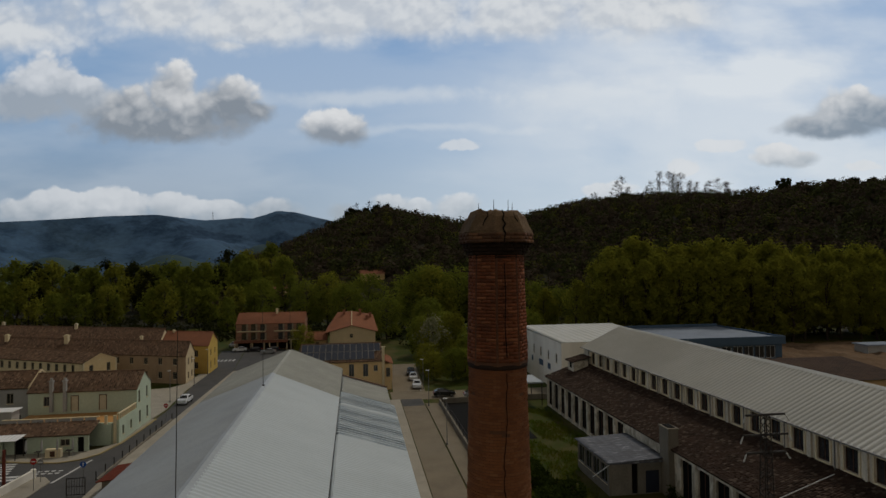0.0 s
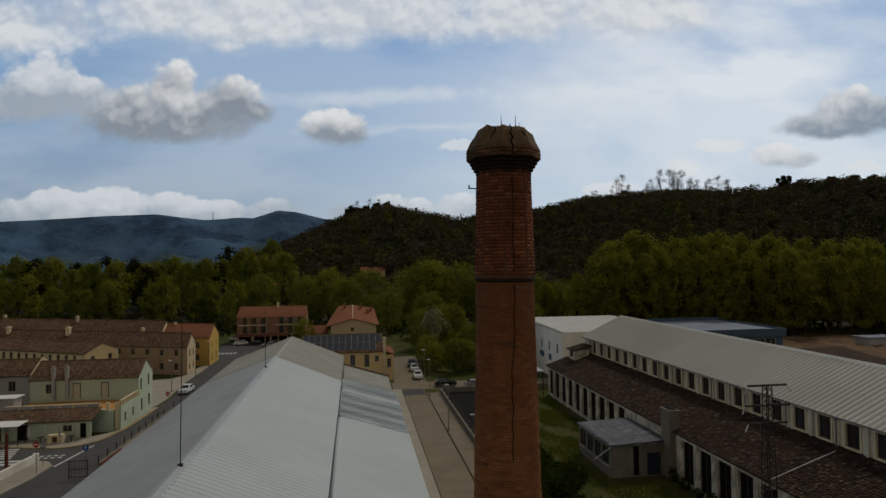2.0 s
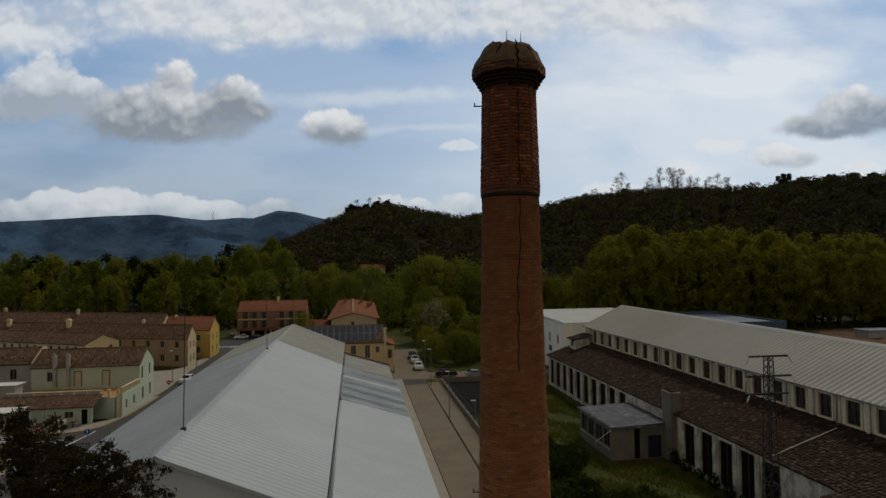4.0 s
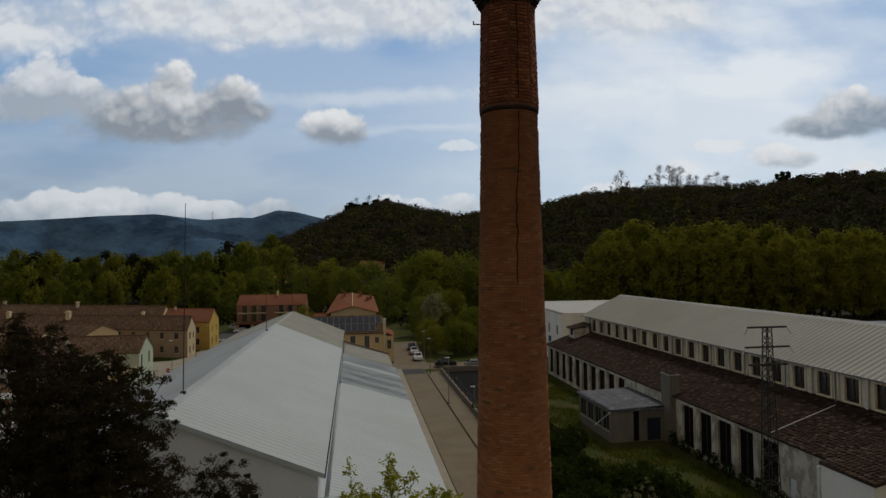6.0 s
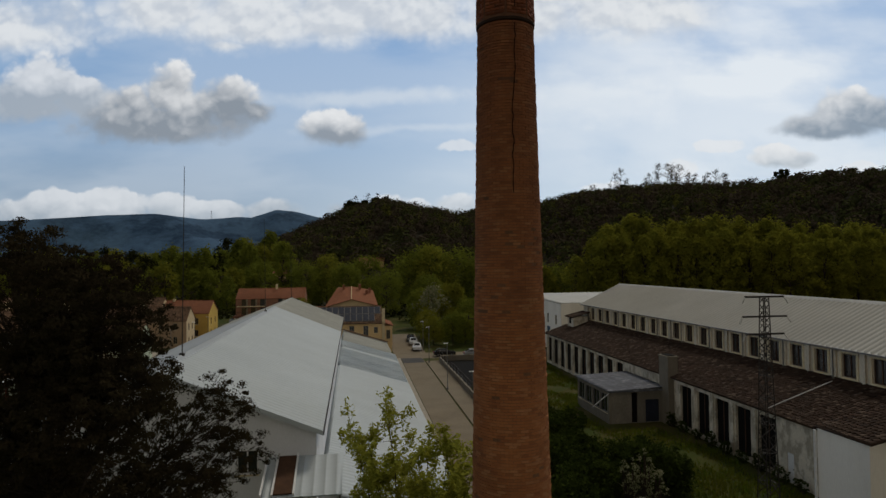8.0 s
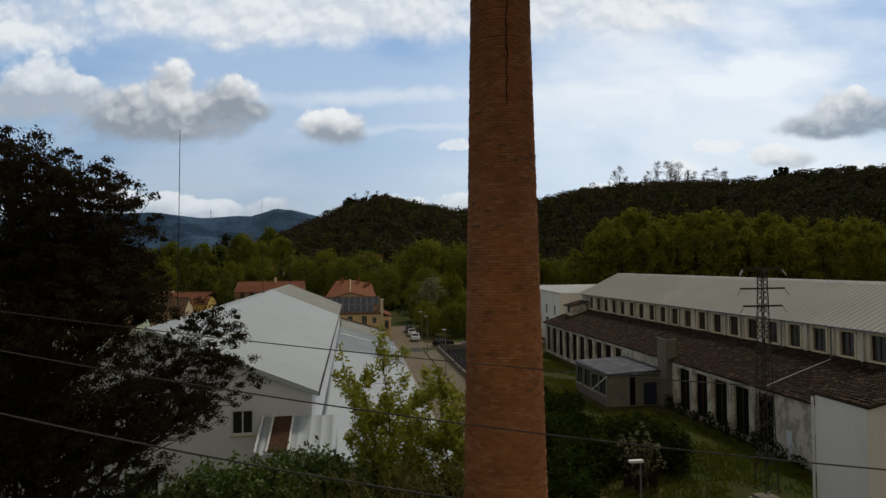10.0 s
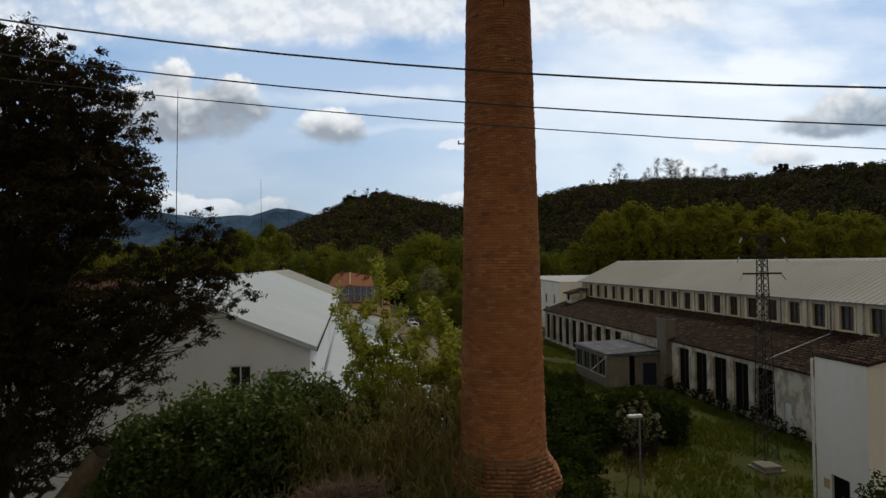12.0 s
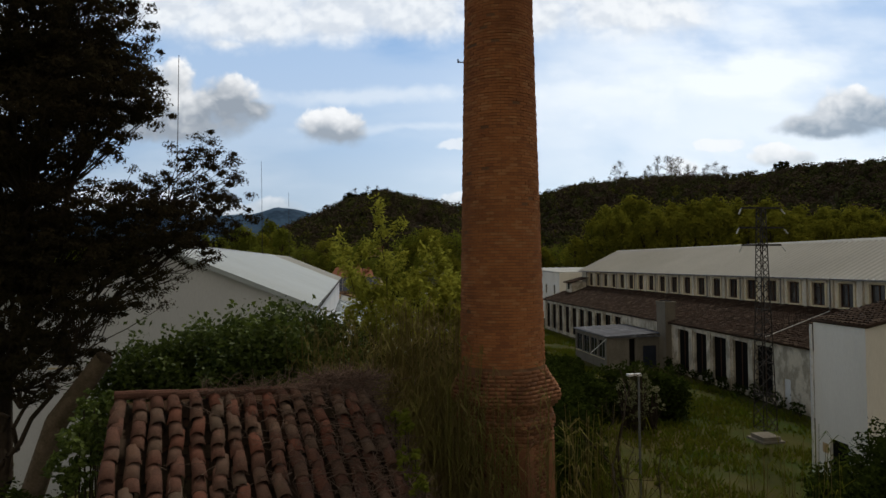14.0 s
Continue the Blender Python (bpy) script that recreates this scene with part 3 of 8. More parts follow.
def ribbed(name, p00, p10, p01, pitch, height, mat, parent=None, thick=0.06, rounded=False, jitter=0.0, courses=1, seed=1):
    """A sheet or tile roof slope. p00-p10 runs along the eave, p00-p01 up the slope; ribs run up the slope."""
    p00, p10, p01 = Vector(p00), Vector(p10), Vector(p01)
    along, up = p10 - p00, p01 - p00
    nrm = along.cross(up).normalized()
    if nrm.z < 0:
        nrm = -nrm
    n = max(1, round(along.length / pitch))
    shape = [(0, 0), (0.25, 0.75), (0.5, 1), (0.75, 0.75)] if rounded else [(0, 0), (0.42, 0), (0.5, 1), (0.58, 0)]
    us, hs = [], []
    for i in range(n):
        for u, h in shape:
            us.append((i + u) / n), hs.append(h * height)
    us.append(1.0), hs.append(0.0)
    us, hs = np.array(us), np.array(hs)
    rng = np.random.default_rng(seed)
    rows_v, rows_h = [], []
    for c in range(courses):
        lift = 0.6 * height if courses > 1 else 0.0
        rows_v += [c / courses, (c + 0.97) / courses]
        j = rng.normal(0, jitter, (1, len(us)))
        rows_h += [hs + lift + j[0], hs + j[0] * 0.4]
    A, B, P, N = (np.array(v) for v in (along, up, p00, nrm))
    top = np.concatenate([P + us[:, None] * A + v * B + h[:, None] * N for v, h in zip(rows_v, rows_h)])
    low = np.array([P - thick * N, P + A - thick * N, P + A + B - thick * N, P + B - thick * N])
    m = len(us)
    f = [(r * m + i, r * m + i + 1, (r + 1) * m + i + 1, (r + 1) * m + i) for r in range(len(rows_v) - 1) for i in range(m - 1)]
    k = len(top)
    last = (len(rows_v) - 1) * m
    f += [(k, k + 3, k + 2, k + 1), (0, k, k + 1, m - 1), (last, last + m - 1, k + 2, k + 3), (0, last, k + 3, k), (m - 1, k + 1, k + 2, last + m - 1)]
    return arrays(name, np.concatenate([top, low]), f, mat, parent)


def tiled(name, p00, p10, p01, pitch, courses, mat, parent=None, thick=0.12, seed=1, radius=0.42, loose=0.014):
    """A slope of half-round clay tiles, each one loose in its place. p00-p10 runs along the eave, p00-p01 up the slope."""
    p00, p10, p01 = (np.array(v, float) for v in (p00, p10, p01))
    along, up = p10 - p00, p01 - p00
    la, lu = np.linalg.norm(along), np.linalg.norm(up)
    A, B = along / la, up / lu
    N = np.cross(A, B)
    N = N if N[2] > 0 else -N
    n = max(1, round(la / pitch))
    w, c = la / n, lu / courses
    rng = np.random.default_rng(seed)
    i, j = (g.ravel() for g in np.meshgrid(np.arange(n), np.arange(courses)))
    m = len(i)
    u = (i + 0.5) * w + rng.normal(0, loose, m)
    s = j * c + rng.normal(0, loose * 2.0, m)
    h = rng.normal(0, loose * 0.6, m) + 0.02 * np.sin(i * 0.37) * np.sin(j * 0.8)
    skew = rng.normal(0, loose * 1.2, m)
    ang = np.linspace(0, math.pi, 5)
    rows = []
    for end, (ds, r, lift) in enumerate(((0.0, radius, 0.045), (c * 1.08, radius * 0.86, 0.0))):
        for a in ang:
            du = u - np.cos(a) * w * r + skew * end
            dh = h + lift + np.sin(a) * w * r * 0.62
            rows.append(p00 + du[:, None] * A + (s + ds)[:, None] * B + dh[:, None] * N)
    v = np.stack(rows, 1)
    base = np.arange(m)[:, None] * 10
    f = np.concatenate([base + np.array([k, k + 1, k + 6, k + 5]) for k in range(4)])
    v = v.reshape(-1, 3)
    k = len(v)
    slab = np.array([p00, p10, p10 + up, p01])
    v = np.concatenate([v, slab, slab - thick * N])
    q = np.array([[0, 1, 2, 3], [4, 7, 6, 5], [0, 4, 5, 1], [1, 5, 6, 2], [2, 6, 7, 3], [3, 7, 4, 0]]) + k
    return arrays(name, v, np.concatenate([f, q]), mat, parent)


def sheared(root, k, x_ref, turn=0.0, at=(0, 0)):
    """Slants a finished building in plan along its street front, or turns it about a place."""
    cs, sn = math.cos(radians(turn)), math.sin(radians(turn))
    for ob in root.children_recursive:
        me = ob.data
        co = np.empty(len(me.vertices) * 3, np.float32)
        me.vertices.foreach_get("co", co)
        co = co.reshape(-1, 3)
        co[:, 1] += k * (co[:, 0] - x_ref)
        if turn:
            x, y = co[:, 0] - at[0], co[:, 1] - at[1]
            co[:, 0], co[:, 1] = at[0] + x * cs - y * sn, at[1] + x * sn + y * cs
        me.vertices.foreach_set("co", co.ravel())
        me.update()


def leaves(points, size, rng, flat=0.0, stretch=1.0, out=None, wild=0.7):
    """Small four-cornered leaves at the points; out: the way that each one faces, more or less."""
    n = len(points)
    nrm = rng.normal(size=(n, 3))
    if out is not None:
        nrm = out + wild * nrm / np.linalg.norm(nrm, axis=1, keepdims=True)
    nrm /= np.linalg.norm(nrm, axis=1, keepdims=True) + 1e-9
    a = np.cross(nrm, rng.normal(size=(n, 3)))
    a[:, 2] *= 1 - flat
    a /= np.linalg.norm(a, axis=1, keepdims=True) + 1e-9
    b = np.cross(nrm, a)
    s = (size * rng.uniform(0.6, 1.4, n))[:, None]
    a, b = a * s * stretch, b * s * 0.6
    v = np.stack([points - a, points + b * 0.9 - a * 0.1, points + a, points - b * 0.9 + a * 0.1], 1).reshape(-1, 3)
    return v, np.arange(4 * n).reshape(-1, 4)


def outward(points, centres, per):
    """The way out of its clump for each point."""
    d = points - np.repeat(centres, per, 0)
    return d / (np.linalg.norm(d, axis=1, keepdims=True) + 1e-9)


def clumps(centres, radii, per, rng, hollow=0.45, squash=0.8):
    """Points on uneven clumps round the centres."""
    n = len(centres)
    d = rng.normal(size=(n, per, 3))
    d /= np.linalg.norm(d, axis=2, keepdims=True)
    r = radii[:, None, None] * rng.uniform(hollow, 1.0, (n, per, 1)) ** 0.6
    d[:, :, 2] *= squash
    return (centres[:, None, :] + d * r).reshape(-1, 3)


def limb_tubes(segs, sides=6):
    """Tapered limbs from rows of (p, q, r at p, r at q)."""
    vs, fs = [], []
    for p, q, r0, r1 in segs:
        p, q = np.array(p, float), np.array(q, float)
        d = q - p
        d /= np.linalg.norm(d) + 1e-9
        e = np.cross(d, (0.3, 0.9, 0.2) if abs(d[2]) > 0.8 else (0, 0, 1))
        e /= np.linalg.norm(e)
        g = np.cross(d, e)
        k = len(vs) * 2 * sides
        ang = np.arange(sides) * 2 * np.pi / sides
        ring = np.cos(ang)[:, None] * e + np.sin(ang)[:, None] * g
        vs.append(np.concatenate([p + ring * r0, q + ring * r1]))
        fs += [(k + i, k + (i + 1) % sides, k + sides + (i + 1) % sides, k + sides + i) for i in range(sides)]
    return np.concatenate(vs), np.array(fs)


def tree(name, at, height, width, mat, seed, label, category="tree", group="", clear=0.18, n_clumps=70, per=40, leaf_size=0.45, lean=0.0, shape="round", clump=0.2):
    """A tapered trunk with limbs and a crown of many small leaves in uneven clumps."""
    rng = np.random.default_rng(seed)
    root = thing(name, at, label, category, group)
    h0 = height * clear
    t = rng.uniform(0, 1, n_clumps)
    ang = rng.uniform(0, 2 * np.pi, n_clumps)
    if shape == "tall":
        env = np.clip(np.sin(np.pi * np.clip(t * 0.86 + 0.12, 0, 1)), 0.12, 1) ** 0.7
    elif shape == "cone":
        env = 1.05 - t
    else:
        env = np.sqrt(np.clip(1 - (2 * t - 0.9) ** 2 / 1.25, 0.03, 1))
    rad = width / 2 * env * rng.uniform(0.25, 1.0, n_clumps) ** 0.5 * rng.uniform(0.85, 1.1, n_clumps)
    c = np.stack([rad * np.cos(ang) + lean * t * height, rad * np.sin(ang), h0 + (height - h0) * (0.04 + 0.92 * t)], 1)
    cr = width * clump * rng.uniform(0.6, 1.3, n_clumps)
    segs, p = [], np.zeros(3)
    r = max(0.05, height * 0.014)
    for k in range(1, 7):
        q = np.array([lean * k / 6 * height * 0.9 + rng.normal(0, 0.012 * height), rng.normal(0, 0.012 * height), height * 0.9 * k / 6])
        r1 = r * (1 - 0.15 * k) + 0.01
        segs.append((p, q, r * (1 - 0.15 * (k - 1)) + 0.01, r1))
        p = q
    for i in rng.permutation(n_clumps)[: min(26, n_clumps)]:
        z = c[i][2] * rng.uniform(0.55, 0.85)
        segs.append(((lean * z * 0.9, 0, z), c[i], r * 0.35, r * 0.06))
    v, f = limb_tubes(segs)
    arrays("trunk", v, f, BARK, root, True)
    pts = clumps(c, cr, per, rng, 0.12, 1.1)
    v, f = leaves(pts, leaf_size, rng, 0, 1.0, outward(pts, c, per) + 0.45 * np.array([0, 0, 1.0]), 0.7)
    arrays("crown", v, f, mat, root)
    return root

# ---- land: one sheet with valley floor, wooded hill and far range ----
PROFILE = [(-60, 0), (-14, 0), (-10, 22), (-5, 42), (-0.5, 64), (3.0, 74), (6, 66), (9.5, 56), (13, 56), (17, 62), (21, 71), (26, 77), (29, 77), (33, 73), (37, 72), (39, 73), (44, 75), (60, 80), (90, 60), (130, 0), (180, 0)]
FAR_RANGE = [(-70, 250), (-46, 235), (-33, 236), (-28, 239), (-24, 262), (-21, 281), (-17.3, 293), (-15, 278), (-13.3, 268), (-11.5, 274), (-10.3, 279), (-9.2, 274), (-7, 315), (-5.5, 303), (-3.5, 272), (-1.3, 238), (2, 200), (6, 180), (20, 170), (60, 150), (100, 100), (180, 60)]


def smooth(a, b, v):
    t = np.clip((v - a) / (b - a), 0, 1)
    return t * t * (3 - 2 * t)


def land(x, y):
    """Height of the land at plan places."""
    r = np.hypot(x, y)
    az = np.degrees(np.arctan2(x, y))
    top = np.interp(az, *zip(*PROFILE))
    wob = 3.0 * np.sin(x * 0.021 + 1.3) * np.cos(y * 0.017) + 2.0 * np.sin(x * 0.05) * np.sin(y * 0.043 + 0.5)
    h = smooth(265, 560, r) * top + smooth(330, 520, r) * wob * np.clip(top / 40, 0, 1)
    h = h * (1 - 0.6 * smooth(700, 1500, r))
    ridge = np.interp(az, *zip(*FAR_RANGE))
    fold = 0.5 + 0.5 * np.sin(az * 0.55 + r * 0.0022) * np.cos(az * 0.23 - r * 0.0011)
    far = ridge * (smooth(1700, 3400, r) * (0.8 + 0.2 * smooth(2900, 3400, r)) - 0.22 * fold * smooth(1500, 2300, r) * (1 - smooth(2700, 3350, r)))
    low = 75 * smooth(900, 1500, r) * (1 - smooth(1700, 2200, r)) * np.clip(fold - 0.1, 0, 1) * (az < 4)
    spur = -95 * np.abs(np.sin(x * 0.0032 + y * 0.0021 + 0.8 * np.sin(y * 0.0017))) - 30 * np.abs(np.sin(x * 0.0075 - y * 0.0042 + 1.0)) - 11 * np.abs(np.sin(x * 0.017 + y * 0.011))
    far = far + spur * smooth(1700, 2500, r) * (1 - smooth(3100, 3380, r))
    bank = 5.6 * smooth(-24, -14, x) * smooth(6.5, 3.0, x) * smooth(23.5, 18.0, y) * smooth(-36, -22, y)
    return h + np.maximum(far, 0) + low + bank


def build_land():
    az = np.radians(np.concatenate([np.arange(-60, 60, 0.4), np.arange(60, 300, 6.0)]))
    rr = np.concatenate([[0.0], np.arange(1.5, 44, 1.5), np.geomspace(46, 250, 20), np.linspace(265, 720, 60), np.geomspace(760, 4700, 60)])
    A, R = np.meshgrid(az, rr)
    x, y = R * np.sin(A), R * np.cos(A)
    z = land(x, y)
    v = np.stack([x, y, z], -1).reshape(-1, 3)
    m, n = len(az), len(rr)
    i, j = np.meshgrid(np.arange(n - 1), np.arange(m), indexing="ij")
    k = (j + 1) % m
    f = np.stack([i * m + j, (i + 1) * m + j, (i + 1) * m + k, i * m + k], -1).reshape(-1, 4)
    ob = arrays("ground", v, f, GRASS_SOIL, None, True)
    me = ob.data
    # the two far bands carry their haze in the base colour
    me.materials.append(HILL), me.materials.append(MOUNTAIN_HAZE), me.materials.append(FOOTHILL_HAZE)
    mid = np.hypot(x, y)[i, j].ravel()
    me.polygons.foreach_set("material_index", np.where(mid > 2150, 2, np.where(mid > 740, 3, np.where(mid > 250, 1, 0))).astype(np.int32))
    tagged(ob, "valley floor of rough grass rising to wooded hills and a far range blued with painted haze", "ground", kind="structure")


build_land()


def woods(name, mat, seed, n, near, far, az0, az1, size, label, leaf_size=0.85, per=52):
    """Wood of uncounted trees on the hill."""
    rng = np.random.default_rng(seed)
    az = np.radians(rng.uniform(az0, az1, n))
    r = np.sqrt(rng.uniform(near ** 2, far ** 2, n))
    x, y = r * np.sin(az), r * np.cos(az)
    clear = (np.abs(np.degrees(az) - 1.65) < 1.7) & (r > 285) & (r < 358) | (np.abs(np.degrees(az) + 6.9) < 1.2) & (r < 318)
    az, r, x, y = az[~clear], r[~clear], x[~clear], y[~clear]
    s = size * rng.uniform(0.55, 1.3, len(x))
    c = np.stack([x, y, land(x, y) + s * 0.85], 1)
    pts = clumps(c, s, per, rng, 0.55, 0.95)
    v, f = leaves(pts, leaf_size, rng, 0, 1.0, outward(pts, c, per) + 0.3 * np.array([0, 0, 1.0]), 0.35)
    tagged(arrays(name, v, f, mat), label, "woodland", kind="stuff")


woods("hill_wood", LEAF_BROWN, 11, 2300, 300, 575, -14, 52, 5.0, "bare brown and budding trees covering the hillside", 1.05, 62)
woods("evergreen_wood", LEAF_OAK, 12, 1900, 285, 575, -14, 52, 4.8, "dark evergreen oak wood on the hillside", 1.05, 62)
woods("budding_wood", LEAF_BUD, 13, 700, 300, 560, -14, 40, 4.4, "fresh green trees scattered through the hill wood")
woods("valley_wood", LEAF_GREEN, 14, 420, 395, 640, -48, -9, 6.0, "distant green trees along the valley floor", 0.8)


def undergrowth():
    """Uncounted low shrubs under the riverside trees."""
    rng = np.random.default_rng(19)
    n = 3000
    az = np.radians(rng.uniform(-52, 55, n))
    r = rng.uniform(128, 330, n)
    x, y = r * np.sin(az), r * np.cos(az)
    out = ((x > 66) & (x < 160) & (y > 110) & (y < 175)) | ((x < -26) & (y < 166)) | ((x > -48) & (x < -8) & (y < 205) & (y > 120)) | ((x > -12) & (x < 15.5) & (y < 200)) | ((x > 15) & (x < 64) & (y < 142)) | ((x > 60) & (r < 190))
    x, y = x[~out], y[~out]
    s = rng.uniform(1.2, 3.4, len(x))
    c = np.stack([x, y, land(x, y) + s * 0.6], 1)
    pts = clumps(c, s, 34, rng, 0.5, 0.9)
    v, f = leaves(pts, 0.5, rng, 0, 1.0, outward(pts, c, 34) + 0.2 * np.array([0, 0, 1.0]), 0.5)
    tagged(arrays("undergrowth", v, f, LEAF_DARK), "low dark green undergrowth beneath the riverside trees", "undergrowth", kind="stuff")


undergrowth()

# ---- brick chimney ----
CX, CY = 3.17, 13.2


def lay_octagon(rows, turn, seed):
    """Bricks in running bond round eight sides; rows: (height, corner radius, gap at the corners)."""
    rng = random.Random(seed)
    out = []
    for j, (z, r, gap) in enumerate(rows):
        for k in range(8):
            a0, a1 = turn + 2 * math.pi * k / 8, turn + 2 * math.pi * (k + 1) / 8
            p, q = np.array([math.cos(a0) * r, math.sin(a0) * r]), np.array([math.cos(a1) * r, math.sin(a1) * r])
            w = (q - p) / np.linalg.norm(q - p)
            n = -(p + q) / np.linalg.norm(p + q)
            p, q = p + w * gap, q - w * gap
            ln = float(np.linalg.norm(q - p))
            m = max(1, round(ln / 0.235))
            cuts = [0.0] + [ln * (i + (0.5 if j % 2 else 0.0)) / m for i in range(0 if j % 2 else 1, m)] + [ln]
            for s0, s1 in zip(cuts, cuts[1:]):
                o = rng.uniform(-0.007, 0.006)
                a, b = p + w * (s0 + 0.005) - n * o, p + w * (s1 - 0.005) - n * o
                out.append(np.array([[*c, zz] for zz in (z, z + 0.063) for c in (a, b, b + n * 0.05, a + n * 0.05)]))
    return out


def finish_laid(name, laid, root, mat=None):
    q = np.array([[3, 2, 1, 0], [4, 5, 6, 7], [0, 1, 5, 4], [1, 2, 6, 5], [2, 3, 7, 6], [3, 0, 4, 7]])
    ob = arrays(name, np.concatenate(laid), np.concatenate([q + 8 * i for i in range(len(laid))]), mat or BRICK_RUN, root)
    ob["kind"] = "stuff"


def chimney():
    root = thing("factory_chimney", (CX, CY, 0), "tall tapering old red brick factory chimney with cracked cap", "chimney")
    radius = lambda z: 0.645 + (23.0 - z) * 0.0227
    bm = bmesh.new()
    lathe(bm, [(radius(z) - 0.016, z) for z in np.linspace(9.3, 23.05, 24)], 40)
    part("shaft", bm, BRICK_WALL, root)
    bm = bmesh.new()
    lathe(bm, [(0.64, 23.0), (0.672, 23.02), (0.672, 23.07), (0.64, 23.10)], 32)
    part("ring", bm, BRICK_SHADE, root, "dark moulded brick ring")
    turn = radians(23 + 8.5)
    eight = lambda prof, name, mat, lab="": part(name, (lambda b: (lathe(b, prof, 8, turn), b)[1])(bmesh.new()), mat, root, lab)
    eight([(0.681, 23.08), (0.618, 25.5)], "neck", BRICK_WALL)
    laid = lay_octagon([(23.16 + 0.075 * j, 0.692 - 0.002 * j, 0.03) for j in range(31)], turn, 61)
    finish_laid("neck_brickwork", laid, root, BRICK_TOP)
    laid = lay_octagon([(25.49 + 0.075 * j, 0.68 + 0.045 * j, 0.0) for j in range(4)], turn, 62)
    finish_laid("corbel_brickwork", laid, root, BRICK_SHADE)
    laid = lay_octagon([(25.75 + 0.072 * j, 0.842, 0.0) for j in range(3)], turn, 63)
    finish_laid("lip_brickwork", laid, root, BRICK_DARK)
    for j in range(5):
        eight([(0.61, 25.38 + 0.07 * j), (0.64 + 0.035 * j, 25.38 + 0.07 * j + 0.069)], "corbel", BRICK_SHADE)
    eight([(0.76, 25.73), (0.822, 25.75), (0.822, 25.95), (0.80, 25.98)], "lip", BRICK_WALL, "projecting brick lip under the cap")
    bm = bmesh.new()
    lathe(bm, [(0.842, 25.96), (0.836, 26.0), (0.745, 26.17), (0.655, 26.33), (0.575, 26.43), (0.48, 26.46), (0.40, 26.43), (0.38, 26.1)], 24, turn)
    for v in bm.verts:
        a = (math.atan2(v.co.y, v.co.x) - turn) % (math.pi / 4) - math.pi / 8
        k = math.cos(math.pi / 8) / math.cos(a)
        v.co.x, v.co.y = v.co.x * k, v.co.y * k
    rng = random.Random(4)
    for v in bm.verts:
        if v.co.z > 26.38:
            v.co.z += rng.uniform(-0.07, 0.05)
        v.co += Vector((rng.uniform(-0.014, 0.014), rng.uniform(-0.014, 0.014), rng.uniform(-0.02, 0.02)))
    part("cap", bm, CAP, root, "crumbling sloped cap of weathered render")
    # cracks: thin dark clefts over the cap and down the shaft
    def cleft(points, w):
        bm = bmesh.new()
        for (a, z), (b, z2) in zip(points, points[1:]):
            def at(ang, zz, out):
                r = radius(zz) + out if zz < 23.1 else (0.69 if zz < 25.35 else float(np.interp(zz, (25.7, 25.96, 26.0, 26.17, 26.33, 26.43), (0.822, 0.822, 0.815, 0.73, 0.64, 0.565)))) + out
                th = math.radians(-90 - 8.5 + ang)
                return Vector((r * math.cos(th), r * math.sin(th), zz))
            ring = [at(a - w, z, 0.012), at(a + w, z, 0.012), at(b + w, z2, 0.012), at(b - w, z2, 0.012)]
            prism(bm, ring, ring[0].normalized() * -0.03)
        part("crack", bm, SHADE_BLACK, root, "dark crack in the brickwork")
    jag = random.Random(12)
    line = [(12.0, 22.94)]
    while line[-1][1] > 19.2:
        a, z = line[-1]
        line.append((a + jag.uniform(-1.0, 1.15) * 2.2, z - jag.uniform(0.04, 0.16)))
        line.append((line[-1][0], line[-1][1] - 0.07))
    cleft(line, 0.75)
    cleft([(9, 26.46), (12, 26.38), (7, 26.26), (11, 26.16), (6, 26.06), (9, 25.96), (7, 25.78)], 0.9)
    cleft([(-24, 26.44), (-20, 26.34), (-25, 26.24), (-26, 26.14)], 0.7)
    cleft([(36, 26.4), (33, 26.3), (37, 26.22)], 0.6)
    cleft([(9, 25.3), (11, 24.6), (9, 24.0), (12, 23.3)], 0.9)
    for a in (-70, -30, 62, 170):
        bm = bmesh.new()
        th = radians(a - 98.5 + 60)
        x, y = 0.47 * math.cos(th), 0.47 * math.sin(th)
        bar(bm, (x, y, 26.3), (x * 1.02, y * 1.02, 26.69), 0.014, 6, 0.004)
        bar(bm, (x, y, 26.3), (x, y, 26.46), 0.03, 6, 0.02)
        part("lightning_spike", bm, IRON, root, "thin iron lightning spike")
    for z, r in ((25.12, 0.66), (16.35, radius(16.35))):
        bm = bmesh.new()
        d = Vector((-math.cos(AIM), math.sin(AIM), 0))
        s = Vector((0, 0, 1))
        bar(bm, d * (r - 0.05) + s * z, d * (r + 0.13) + s * (z + 0.01), 0.014)
        bar(bm, d * (r + 0.13) + s * (z - 0.01), d * (r + 0.13) + s * (z + 0.08), 0.016)
        part("bracket", bm, IRON, root, "small iron cable bracket")
    # pedestal
    turn2 = radians(9)
    foot = Vector((0.05, 0, 0))
    def ped(prof, name):
        bm = bmesh.new()
        lathe(bm, prof, 8, turn2, foot.x, foot.y)
        part(name, bm, BRICK_WALL, root)
    ped([(1.06, 0.0), (1.06, 8.5), (1.08, 8.55), (1.08, 8.74)], "pedestal")
    ped([(1.09, 8.30), (1.14, 8.36), (1.14, 8.44), (1.09, 8.50)], "torus")
    ped([(1.10, 8.72), (1.20, 8.80), (1.25, 8.86), (1.25, 9.00), (1.15, 9.10), (1.02, 9.36), (0.95, 9.56)], "flared_collar")
